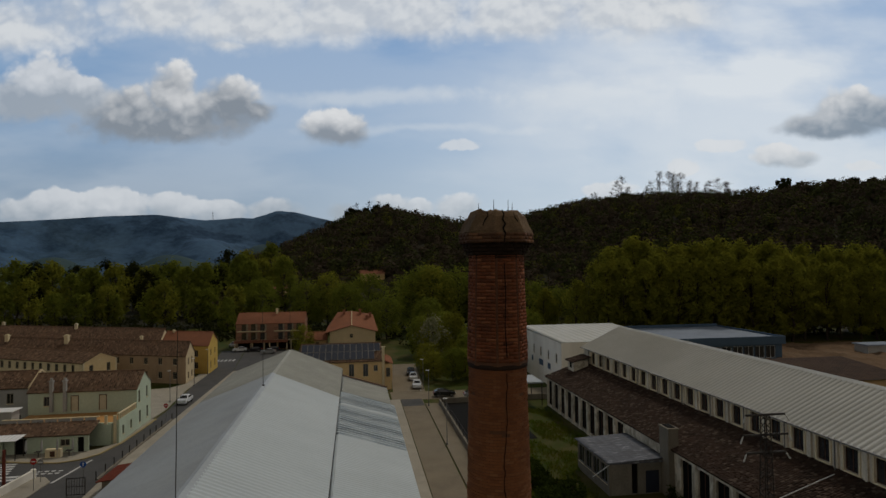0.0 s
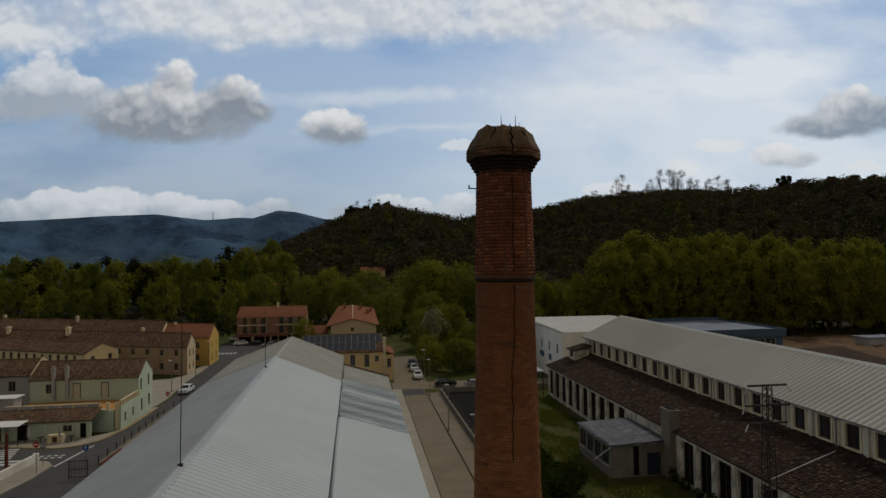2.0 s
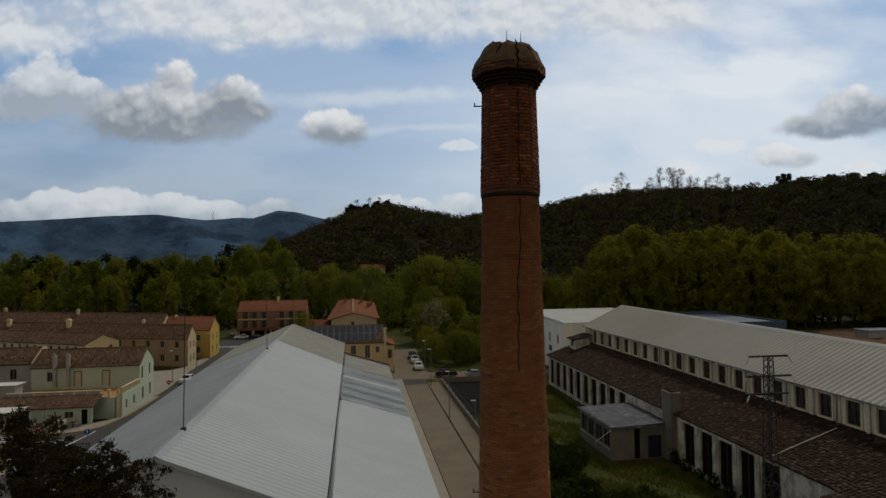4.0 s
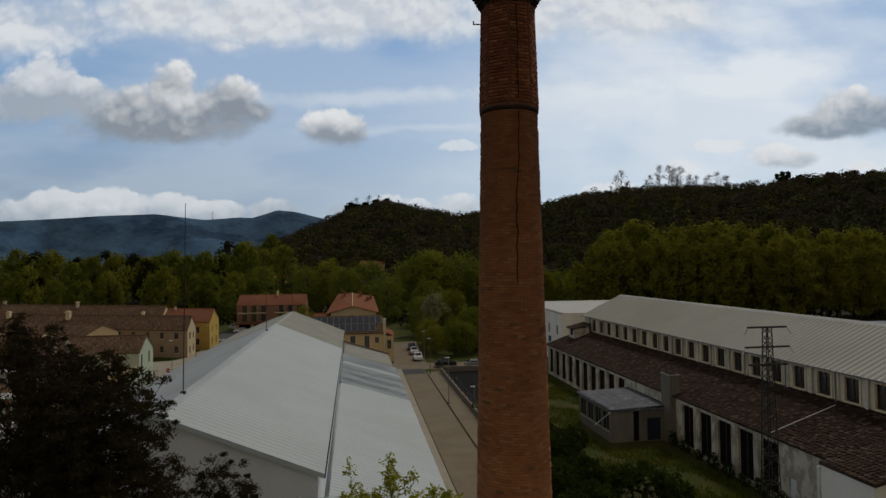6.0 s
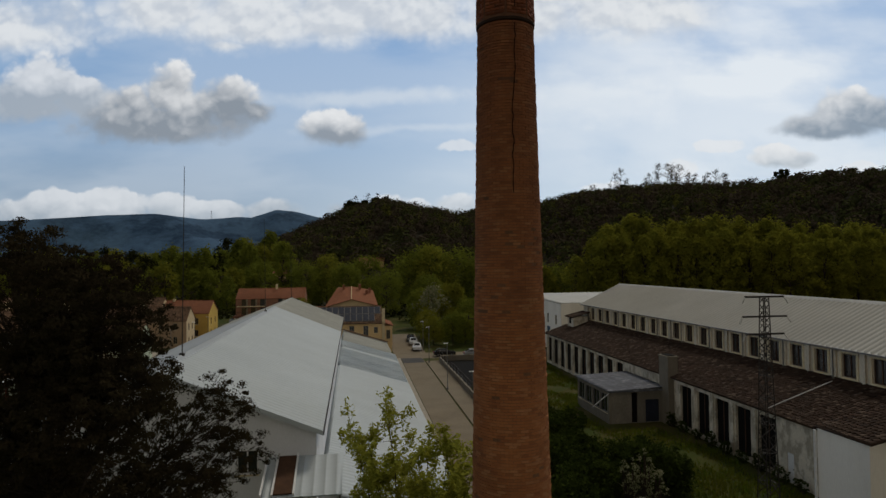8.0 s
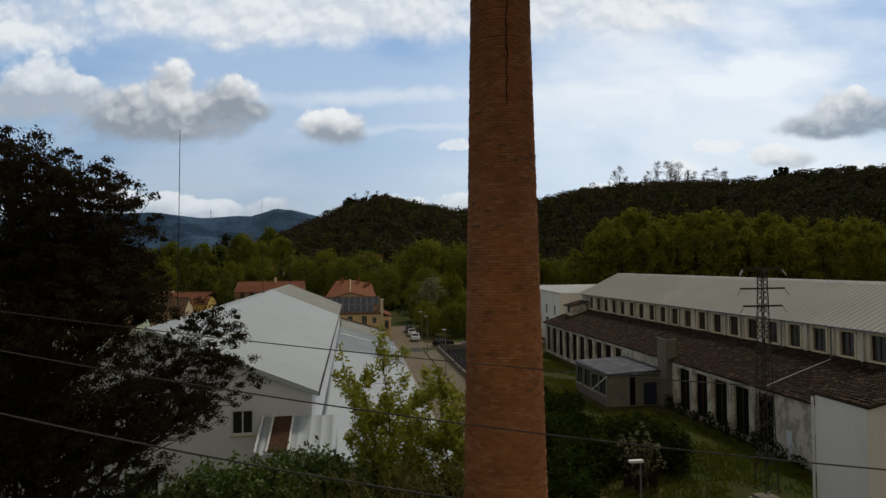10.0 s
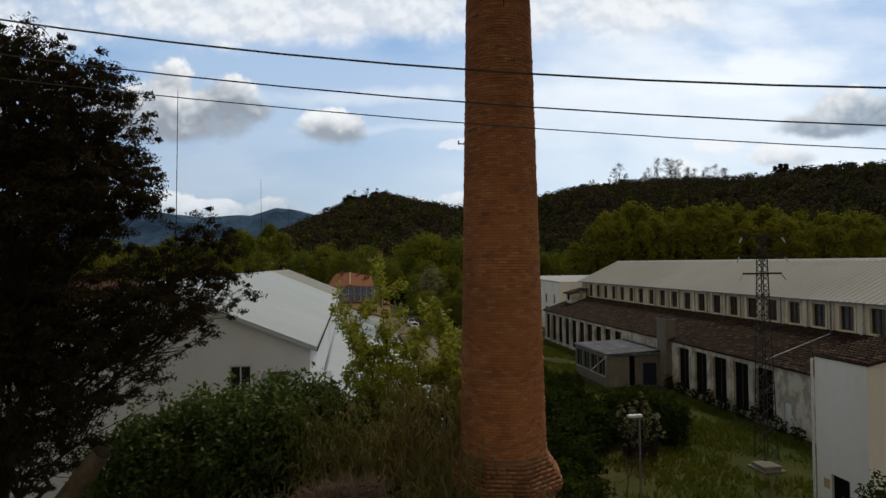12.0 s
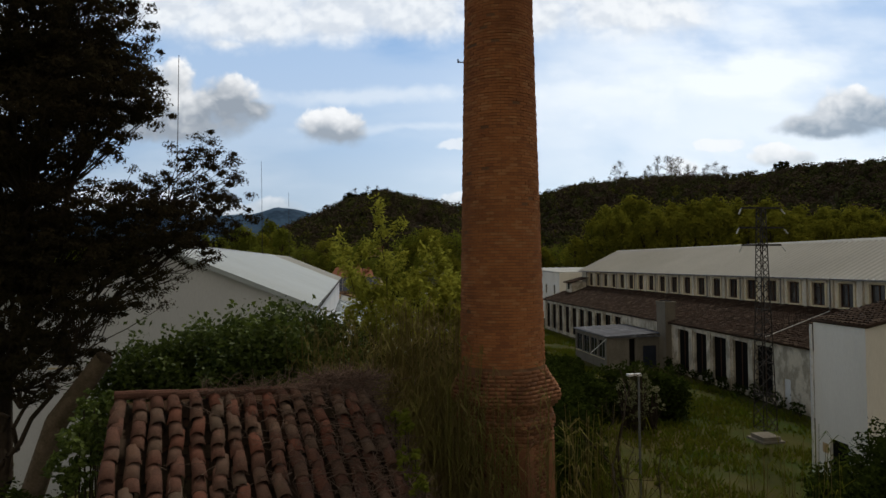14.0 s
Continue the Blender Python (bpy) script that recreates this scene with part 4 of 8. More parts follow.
    # corner strips that frame the sunk panels
    for k in range(8):
        bm = bmesh.new()
        for side in (-1, 1):
            a0, a1 = turn2 + math.pi / 4 * k, turn2 + math.pi / 4 * (k + side)
            c, e = Vector((math.cos(a0), math.sin(a0), 0)), Vector((math.cos(a1), math.sin(a1), 0))
            ring = [c * 1.135, c.lerp(e, 0.23) * 1.135, c.lerp(e, 0.23) * 1.04, c * 1.04]
            prism(bm, [foot + p for p in ring], (0, 0, 7.95))
        part("pilaster", bm, BRICK_COLLAR, root)
    # brick courses of the pedestal
    laid = lay_octagon([(4.6 + 0.072 * j, 1.085, 0.0) for j in range(47)], turn2, 64)
    laid += lay_octagon([(7.97 + 0.072 * j, 1.13 - 0.02 * (j % 2), 0.0) for j in range(5)], turn2, 67)
    laid += lay_octagon([(8.33 + 0.072 * j, 1.165, 0.0) for j in range(2)] + [(8.48 + 0.072 * j, 1.10, 0.0) for j in range(3)], turn2, 65)
    finish_laid("pedestal_brickwork", [q + np.array(foot) for q in laid], root, BRICK_COLLAR)
    steps = [1.15, 1.22, 1.285, 1.30, 1.285, 1.235, 1.185, 1.135, 1.085, 1.04, 1.0]
    laid = lay_octagon([(8.70 + j * 0.073, r, 0.0) for j, r in enumerate(steps)], turn2, 66)
    finish_laid("collar_brickwork", [q + np.array(foot) for q in laid], root, BRICK_COLLAR)
    # bricks: running bond on the side that is passed, shared meshes
    course = 0.064
    kinds = {}
    n = 0
    for j in range(int((23.02 - 9.55) / course)):
        z = 9.56 + j * course
        r = radius(z)
        count = max(18, int(2 * math.pi * r / 0.175))
        key = (round(r, 2), count)
        if key not in kinds:
            bm = bmesh.new()
            a = math.pi / count - 0.009 / r / 2
            pr = [(r * math.sin(-a), -r * math.cos(a), 0), (0, -r, 0), (r * math.sin(a), -r * math.cos(a), 0), ((r - 0.06) * math.sin(a), -(r - 0.06) * math.cos(a), 0), ((r - 0.06) * math.sin(-a), -(r - 0.06) * math.cos(a), 0)]
            prism(bm, pr, (0, 0, course - 0.012))
            me = bpy.data.meshes.new("brick")
            bmesh.ops.recalc_face_normals(bm, faces=bm.faces)
            bm.to_mesh(me)
            bm.free()
            me.materials.append(BRICK)
            kinds[key] = me
        for k in range(count):
            ang = 2 * math.pi * (k + 0.5 * (j % 2)) / count
            off = (math.degrees(ang) + 180) % 360 - 180
            BRICKS.append((kinds[key], z, ang, abs(off + 8.5)))
    return root


BRICKS = []
CHIMNEY = chimney()

# ---- buildings ----


def window_x(parent, x, y0, y1, z0, z1, out, pane_mat=None, frame_mat=None, bars=1, sill=True, depth=0.14):
    """A framed window in a wall that runs along y; out: the way (+1 or -1 along x) that it faces."""
    pane_mat, frame_mat = pane_mat or GLASS_DARK, frame_mat or SHUTTER
    xi = x - out * depth
    e = 0.07
    a, b = sorted((xi, xi + out * 0.05))
    rows = [(a, b, y0, y0 + e, z0, z1), (a, b, y1 - e, y1, z0, z1), (a, b, y0 + e, y1 - e, z0, z0 + e), (a, b, y0 + e, y1 - e, z1 - e, z1)]
    if bars:
        m = (y0 + y1) / 2
        rows.append((a, b, m - 0.03, m + 0.03, z0 + e, z1 - e))
    w = part("window", boxes(*rows), frame_mat, parent)
    a, b = sorted((xi - out * 0.03, xi - out * 0.01))
    part("pane", boxes((a, b, y0 + 0.01, y1 - 0.01, z0 + 0.01, z1 - 0.01)), pane_mat, w)
    if sill:
        a, b = sorted((xi, x + out * 0.06))
        part("sill", boxes((a, b, y0 - 0.06, y1 + 0.06, z0 - 0.07, z0 - 0.004)), PLASTER_CREAM, w)
    return w


def window_y(parent, y, x0, x1, z0, z1, out, pane_mat=None, frame_mat=None, bars=1, sill=True, depth=0.14):
    """The same in a wall that runs along x."""
    pane_mat, frame_mat = pane_mat or GLASS_DARK, frame_mat or SHUTTER
    yi = y - out * depth
    e = 0.07
    a, b = sorted((yi, yi + out * 0.05))
    rows = [(x0, x0 + e, a, b, z0, z1), (x1 - e, x1, a, b, z0, z1), (x0 + e, x1 - e, a, b, z0, z0 + e), (x0 + e, x1 - e, a, b, z1 - e, z1)]
    if bars:
        m = (x0 + x1) / 2
        rows.append((m - 0.03, m + 0.03, a, b, z0 + e, z1 - e))
    w = part("window", boxes(*rows), frame_mat, parent)
    a, b = sorted((yi - out * 0.03, yi - out * 0.01))
    part("pane", boxes((x0 + 0.01, x1 - 0.01, a, b, z0 + 0.01, z1 - 0.01)), pane_mat, w)
    if sill:
        a, b = sorted((yi, y + out * 0.06))
        part("sill", boxes((x0 - 0.06, x1 + 0.06, a, b, z0 - 0.07, z0 - 0.004)), PLASTER_CREAM, w)
    return w


def house(name, x0, x1, y0, y1, eave, ridge, wall_mat, roof_mat, label, near=(), right=(), axis="x", over=0.35, group="", pitch=0.33, right_mat=None, category="house", chimneys=(), frame_mat=None, pane_mat=None, courses=10):
    """A gabled house: near: holes in the wall towards -y, right: holes in the wall towards +x, as (a0, a1, z0, z1)."""
    root = thing(name, (0, 0, 0), label, category, group)
    t = 0.3
    bm = bmesh.new()
    wall_y(bm, y0, y0 + t, x0, x1, 0, eave, list(near))
    part("front_wall", bm, wall_mat, root)
    bm = bmesh.new()
    wall_x(bm, x1 - t, x1, y0 + t, y1 - t, 0, eave, list(right))
    if axis == "x":
        ym = (y0 + y1) / 2
        prism(bm, [(x1 - t, y0 + 0.02, eave), (x1 - t, y1 - 0.02, eave), (x1 - t, ym, ridge - 0.05)], (t, 0, 0))
    part("side_wall", bm, right_mat or wall_mat, root)
    bm = boxes((x0, x0 + t, y0 + t, y1 - t, 0, eave), (x0, x1, y1 - t, y1, 0, eave))
    if axis == "x":
        prism(bm, [(x0, y0 + 0.02, eave), (x0, y1 - 0.02, eave), (x0, ym, ridge - 0.05)], (t, 0, 0))
    part("rear_wall", bm, wall_mat, root)
    for h in near:
        window_y(root, y0, *h, -1, pane_mat, frame_mat, bars=(h[1] - h[0]) > 0.7)
    for h in right:
        window_x(root, x1, *h, 1, pane_mat, frame_mat, bars=(h[1] - h[0]) > 0.7)
    k = (ridge - eave) / ((y1 - y0) / 2) if axis == "x" else (ridge - eave) / ((x1 - x0) / 2)
    if axis == "x":
        tiled("roof_slope", (x0 - 0.1, y0 - over, eave - k * over), (x1 + 0.12, y0 - over, eave - k * over), (x0 - 0.1, ym, ridge), pitch, courses, roof_mat, root)
        tiled("roof_slope", (x0 - 0.1, y1 + over, eave - k * over), (x1 + 0.12, y1 + over, eave - k * over), (x0 - 0.1, ym, ridge), pitch, courses, roof_mat, root)
        bm = bmesh.new()
        bar(bm, (x0 - 0.1, ym, ridge + 0.05), (x1 + 0.12, ym, ridge + 0.05), 0.13, 8)
    else:
        xm = (x0 + x1) / 2
        tiled("roof_slope", (x0 - over, y0 - 0.12, eave - k * over), (x0 - over, y1 + 0.12, eave - k * over), (xm, y0 - 0.12, ridge), pitch, courses, roof_mat, root)
        tiled("roof_slope", (x1 + over, y0 - 0.12, eave - k * over), (x1 + over, y1 + 0.12, eave - k * over), (xm, y0 - 0.12, ridge), pitch, courses, roof_mat, root)
        bm = bmesh.new()
        bar(bm, (xm, y0 - over, ridge + 0.03), (xm, y1 + over, ridge + 0.03), 0.13, 8)
        b2 = bmesh.new()
        prism(b2, [(x0 + 0.02, y0, eave), (x1 - 0.02, y0, eave), (xm, y0, ridge - 0.05)], (0, t, 0))
        prism(b2, [(x0 + 0.02, y1 - t, eave), (x1 - 0.02, y1 - t, eave), (xm, y1 - t, ridge - 0.05)], (0, t, 0))
        part("gable", b2, wall_mat, root)
    part("ridge_tiles", bm, roof_mat, root)
    for cx, cy, w, z0, z1 in chimneys:
        bm = boxes((cx - w / 2, cx + w / 2, cy - w / 2, cy + w / 2, z0, z1), (cx - w * 0.7, cx + w * 0.7, cy - w * 0.7, cy + w * 0.7, z1 + 0.004, z1 + 0.12), (cx - w * 0.4, cx + w * 0.4, cy - w * 0.4, cy + w * 0.4, z1 + 0.124, z1 + 0.35))
        part("chimney_stack", bm, PLASTER_CREAM, root, "small rendered chimney stack")
    return root


# long shed with a sheet roof
def long_shed():
    root = thing("long_shed", (0, 0, 0), "long pale grey industrial shed with corrugated sheet roof", "shed")
    x0, xr, x1, y0, y1, ez, rz = -17.2, -9.4, -2.15, 28.9, 91.0, 9.85, 12.85
    win = [(-5.84, -4.83, 7.84, 8.98), (-13.55, -12.5, 7.28, 8.38), (-10.6, -9.0, 4.6, 6.4)]
    bm = bmesh.new()
    wall_y(bm, y0 + 0.35, y0 + 0.65, x0, x1, 0, ez, win)
    prism(bm, [(x0 + 0.02, y0 + 0.35, ez), (x1 - 0.02, y0 + 0.35, ez), (xr, y0 + 0.35, rz - 0.08)], (0, 0.3, 0))
    part("gable_wall", bm, RENDER_SHED, root, "plain pale grey gable wall")
    part("side_wall", boxes((x1 - 0.3, x1, y0 + 0.65, y1 - 0.3, 0, ez)), RENDER_SHED, root)
    part("side_wall", boxes((x0, x0 + 0.3, y0 + 0.65, y1 - 0.3, 0, ez)), RENDER_SHED, root)
    bm = boxes((x0, x1, y1 - 0.3, y1, 0, ez))
    prism(bm, [(x0 + 0.02, y1 - 0.3, ez), (x1 - 0.02, y1 - 0.3, ez), (xr, y1 - 0.3, rz - 0.08)], (0, 0.3, 0))
    part("gable_wall", bm, RENDER_SHED, root)
    for w in win:
        window_y(root, y0 + 0.35, *w, -1, None, WHITE_PAINT)
    k = (rz - ez) / (x1 - xr)
    e = ez - 0.3 * k
    cut = 71.6
    for ya, yb, mat in ((y0, cut, SHEET), (cut, y1 + 0.3, SHEET_OLD)):
        ribbed("roof_sheet", (x1 + 0.3, ya, e), (x1 + 0.3, yb, e), (xr, ya, rz), 0.5 if mat is SHEET else 0.25, 0.12 if mat is SHEET else 0.075, mat, root, 0.08, True)
        # left slope: its duller light is painted by the dimmer sheet colour
        ribbed("roof_sheet", (x0 - 0.3, ya, e), (x0 - 0.3, yb, e), (xr, ya, rz), 0.25, 0.075, SHEET_DIM if mat is SHEET else mat, root, 0.08, True)
    bm = bmesh.new()
    prism(bm, [(xr - 0.35, y0, rz - 0.10), (xr, y0, rz + 0.09), (xr + 0.35, y0, rz - 0.10), (xr + 0.35, y0, rz - 0.06 + 0.02), (xr, y0, rz + 0.13), (xr - 0.35, y0, rz - 0.04)], (0, cut - y0, 0))
    part("ridge_cap", bm, SHEET_DIM, root)
    bm = bmesh.new()
    prism(bm, [(xr - 0.3, cut, rz - 0.06), (xr, cut, rz + 0.07), (xr + 0.3, cut, rz - 0.06), (xr, cut, rz + 0.12)], (0, y1 - cut + 0.3, 0))
    part("ridge_cap", bm, SHEET_OLD, root)
    # verge trim on the near gable
    bm = bmesh.new()
    for s, xe in ((1, x1 + 0.34), (-1, x0 - 0.34)):
        ze = rz - k * abs(xe - xr)
        prism(bm, [(xr, y0 - 0.05, rz + 0.10), (xe, y0 - 0.05, ze + 0.10), (xe, y0 - 0.05, ze - 0.13), (xr, y0 - 0.05, rz - 0.13)], (0, 0.12, 0))
    part("verge_trim", bm, SHEET, root, "white folded verge trim")
    # eave gutter with a dark gap
    bm = boxes((x1 + 0.28, x1 + 0.38, y0, y1, e - 0.13, e - 0.10), (x1 + 0.36, x1 + 0.38, y0, y1, e - 0.10, e + 0.02))
    part("gutter", bm, DARK_STEEL, root, "dark eave gutter")
    # lower roof on the lane side
    lx, lz0, lz1 = 5.8, 6.45, 4.0
    sl = (lz0 - lz1) / (lx - x1)
    zat = lambda x: lz0 - sl * (x - x1)
    for ya, yb, mat in ((30.5, 68.4, SHEET), (82.6, 83.8, SHEET), (91.0, 102.5, SHEET_OLD)):
        rx = 5.3 if ya > 90 else lx
        ribbed("lower_roof_sheet", (rx, ya, zat(rx)), (rx, yb, zat(rx)), (x1, ya, lz0), 0.5, 0.12, mat, root, 0.08, True)
    for ya, yb in ((68.4, 82.6), (83.8, 90.9)):
        ribbed("rooflight", (lx, ya, lz1), (lx, yb, lz1), (x1, ya, lz0), 0.5, 0.06, SKYLIGHT, root, 0.06, True)
        for k in range(int((yb - ya) / 0.9)):
            yy = ya + 0.4 + 0.9 * k
            bm = bmesh.new()
            prism(bm, [(lx, yy, lz1 + 0.11), (lx, yy + 0.2, lz1 + 0.11), (x1, yy + 0.2, lz0 + 0.11), (x1, yy, lz0 + 0.11)], (0, 0, 0.05))
            part("rooflight_rib", bm, SHEET, root)
    part("lower_wall", boxes((lx - 0.45, lx - 0.15, 30.5, 90.9, 0, lz1 - 0.12)), RENDER_SHED, root)
    bm = bmesh.new()
    prism(bm, [(x1 + 0.004, 30.6, 0), (lx - 0.45, 30.6, 0), (lx - 0.45, 30.6, zat(lx - 0.45) - 0.1), (x1 + 0.004, 30.6, lz0 - 0.1)], (0, 0.25, 0))
    part("end_wall", bm, RENDER_SHED, root)
    part("lower_wall", boxes((4.9, 5.15, 91.0, 102.4, 0, zat(5.3) - 0.1)), RENDER_SHED, root)
    part("lower_wall", boxes((x1 + 0.004, x1 + 0.3, 91.0, 102.4, 0, lz0 - 0.1)), RENDER_SHED, root)
    bm = bmesh.new()
    prism(bm, [(x1, 102.5, 0), (5.3, 102.5, 0), (5.3, 102.5, zat(5.3) + 0.25), (x1, 102.5, lz0 + 0.25)], (0, 0.3, 0))
    part("end_parapet", bm, RENDER_SHED, root)
    bm = bmesh.new()
    prism(bm, [(x1 - 0.05, 102.4, lz0 + 0.254), (5.4, 102.4, zat(5.4) + 0.254), (5.4, 102.4, zat(5.4) + 0.45), (x1 - 0.05, 102.4, lz0 + 0.45)], (0, 0.5, 0))
    part("parapet_coping", bm, TILE_BROWN, root)
    # lean-to in front of the gable
    ribbed("lean_to_sheet", (-4.4, 26.4, 7.72), (-0.9, 26.4, 7.72), (-4.4, 29.2, 8.65), 0.5, 0.035, SHEET, root, 0.06)
    bm = bmesh.new()
    prism(bm, [(-3.85, 26.5, 7.80), (-2.98, 26.5, 7.80), (-2.98, 29.0, 8.63), (-3.85, 29.0, 8.63)], (0, 0, 0.06))
    part("lean_to_panel", bm, WOOD_DARK, root, "brown translucent roof panel")
    for x in (-4.35, -3.87, -2.97):
        bm = bmesh.new()
        prism(bm, [(x - 0.04, 26.4, 7.78), (x + 0.04, 26.4, 7.78), (x + 0.04, 29.15, 8.70), (x - 0.04, 29.15, 8.70)], (0, 0, 0.1))
        part("lean_to_rail", bm, WHITE_PAINT, root, "white roof rail")
    for x in (-4.35, -1.0):
        part("lean_to_post", boxes((x - 0.05, x + 0.05, 26.5, 26.6, 0, 7.7)), STEEL, root)
    return root


long_shed()
for n, (y, h) in enumerate(((33.4, 23.0), (64.0, 22.5), (90.5, 22.3))):
    bm = bmesh.new()
    bar(bm, (0, 0, 12.6), (0.12 if n == 0 else -0.1, 0, h), 0.032, 6, 0.016)
    mast = thing("antenna_mast", (-9.35, y, 0), "thin steel antenna mast on the shed ridge", "antenna", "masts on the shed")
    part("pole", bm, DARK_STEEL, mast)
    part("foot", boxes((-0.12, 0.12, -0.12, 0.12, 12.72, 13.05)), DARK_STEEL, mast)


def factory():
    root = thing("old_factory_hall", (0, 0, 0), "long derelict factory hall with clerestory windows and cream ribbed roof", "factory")
    ya, yb = 26.5, 102.6
    # upper clerestory wall
    holes = [(41.4 + 3.0 * k - 0.74, 41.4 + 3.0 * k + 0.74, 7.75, 9.75) for k in range(-4, 20)]
    bm = bmesh.new()
    wall_x(bm, 40.5, 40.85, ya, yb, 0, 10.25, holes)
    part("clerestory_wall", bm, HALL_CREAM, root, "stained cream plaster clerestory wall")
    for h in holes:
        window_x(root, 40.5, *h, -1, GLASS_DARK, WOOD_DARK, depth=0.2)
        part("surround", boxes((40.42, 40.497, h[0] - 0.2, h[0] - 0.003, 7.6, 9.95), (40.42, 40.497, h[1] + 0.003, h[1] + 0.2, 7.6, 9.95), (40.42, 40.497, h[0], h[1], 9.753, 9.95), (40.38, 40.497, h[0], h[1], 7.6, 7.747)), PLASTER_CREAM, root)
        hood = bmesh.new()
        m = (h[0] + h[1]) / 2
        ring = [(40.38, m + 1.05 * math.cos(a), 9.72 + 0.30 * math.sin(a)) for a in np.linspace(0, math.pi, 9)]
        ring += [(40.38, m + 0.95 * math.cos(a), 9.70 + 0.20 * math.sin(a)) for a in np.linspace(math.pi, 0, 9)]
        prism(hood, ring, (0.118, 0, 0))
        part("arch_moulding", hood, HALL_CREAM, root)
    for k in range(-4, 21):
        y = 39.9 + 3.0 * k
        part("pilaster", boxes((40.33, 40.497, y - 0.22, y + 0.22, 6.9, 10.2)), HALL_CREAM, root)
        if k % 2 == 0:
            bm = bmesh.new()
            bar(bm, (40.26, y, 6.9), (40.26, y, 10.1), 0.055, 8)
            part("downpipe", bm, STEEL, root, "grey downpipe")
    # upper roof
    ribbed("roof_slope", (40.1, ya - 0.4, 10.15), (40.1, yb + 0.4, 10.15), (47.5, ya - 0.4, 13.6), 0.64, 0.17, RIBBED, root, 0.1)
    ribbed("roof_slope", (54.9, ya - 0.4, 10.15), (54.9, yb + 0.4, 10.15), (47.5, ya - 0.4, 13.6), 0.5, 0.1, RIBBED, root, 0.1)
    bm = bmesh.new()
    prism(bm, [(47.1, ya - 0.4, 13.46), (47.5, ya - 0.4, 13.68), (47.9, ya - 0.4, 13.46), (47.5, ya - 0.4, 13.75)], (0, yb - ya + 0.8, 0))
    part("ridge_cap", bm, RIBBED, root)
    part("gutter", boxes((39.92, 40.08, ya - 0.4, yb + 0.4, 10.02, 10.14)), STEEL, root, "grey eave gutter")
    bm = boxes((40.85, 54.5, yb - 0.35, yb, 0, 10.2), (40.85, 54.5, ya, ya + 0.35, 0, 10.2), (54.15, 54.5, ya + 0.35, yb - 0.35, 0, 10.2))
    for y in (ya, yb - 0.35):
        prism(bm, [(40.6, y, 10.2), (54.4, y, 10.2), (47.5, y, 13.4)], (0, 0.35, 0))
    part("end_wall", bm, PLASTER_OLD, root)
    # lower aisle: wall with tall openings and tiled roof
    wx, top = 33.76, 5.15
    cols = [45.7 + 3.09 * k for k in range(0, 5)] + [73.75 + 3.09 * k for k in range(0, 10)]
    opens = [(y - 1.04, y + 1.04, 0.4, 4.6) for y in cols] + [(42.64, 43.45, 0.02, 2.35)]
    bm = bmesh.new()
    wall_x(bm, wx, wx + 0.4, 30.8, 103.2, 0, top - 0.03, opens)
    part("aisle_wall", bm, PLASTER_OLD, root, "peeling plaster aisle wall with tall openings")
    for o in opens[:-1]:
        # a near-black sheet paints the unlit hall behind each opening
        b = part("opening", boxes((wx + 0.24, wx + 0.3, o[0] + 0.01, o[1] - 0.01, o[2], o[3] - 0.01)), SHADE_BLACK, root, "near-black sheet standing for the dark inside of an opening")
        part("mullion", boxes((wx + 0.18, wx + 0.236, (o[0] + o[1]) / 2 - 0.04, (o[0] + o[1]) / 2 + 0.04, o[2], o[3])), WOOD_DARK, b)
    for a, b in zip(cols, cols[1:]):
        if b - a < 4:
            m = (a + b) / 2
            part("pier", boxes((wx - 0.1, wx - 0.003, m - 0.26, m + 0.26, 0, top - 0.205)), PLASTER_OLD, root)
    d = part("door", boxes((wx + 0.1, wx + 0.16, 42.66, 43.43, 0.04, 2.33)), WHITE_PAINT, root, "white metal door")
    part("handle", boxes((wx + 0.04, wx + 0.097, 42.74, 42.79, 1.05, 1.2)), STEEL, d)
    part("cornice", boxes((wx - 0.22, wx - 0.003, 30.8, 103.2, top - 0.2, top - 0.04)), PLASTER_OLD, root)
    tiled("tile_roof", (wx - 0.4, 30.6, top), (wx - 0.4, 103.4, top), (40.5, 30.6, 7.55), 0.3, 22, TILE_OLD, root, 0.12, 5, 0.44, 0.022)
    bm = bmesh.new()
    bar(bm, (33.5, 45.1, 5.45), (39.4, 45.0, 7.45), 0.035, 6)
    part("cable_tray", bm, WHITE_PAINT, root, "pale pipe crossing the tiles")
    part("aisle_end", boxes((wx + 0.4, 40.5, 102.8, 103.2, 0, 5.6)), PLASTER_OLD, root)
    return root


factory()


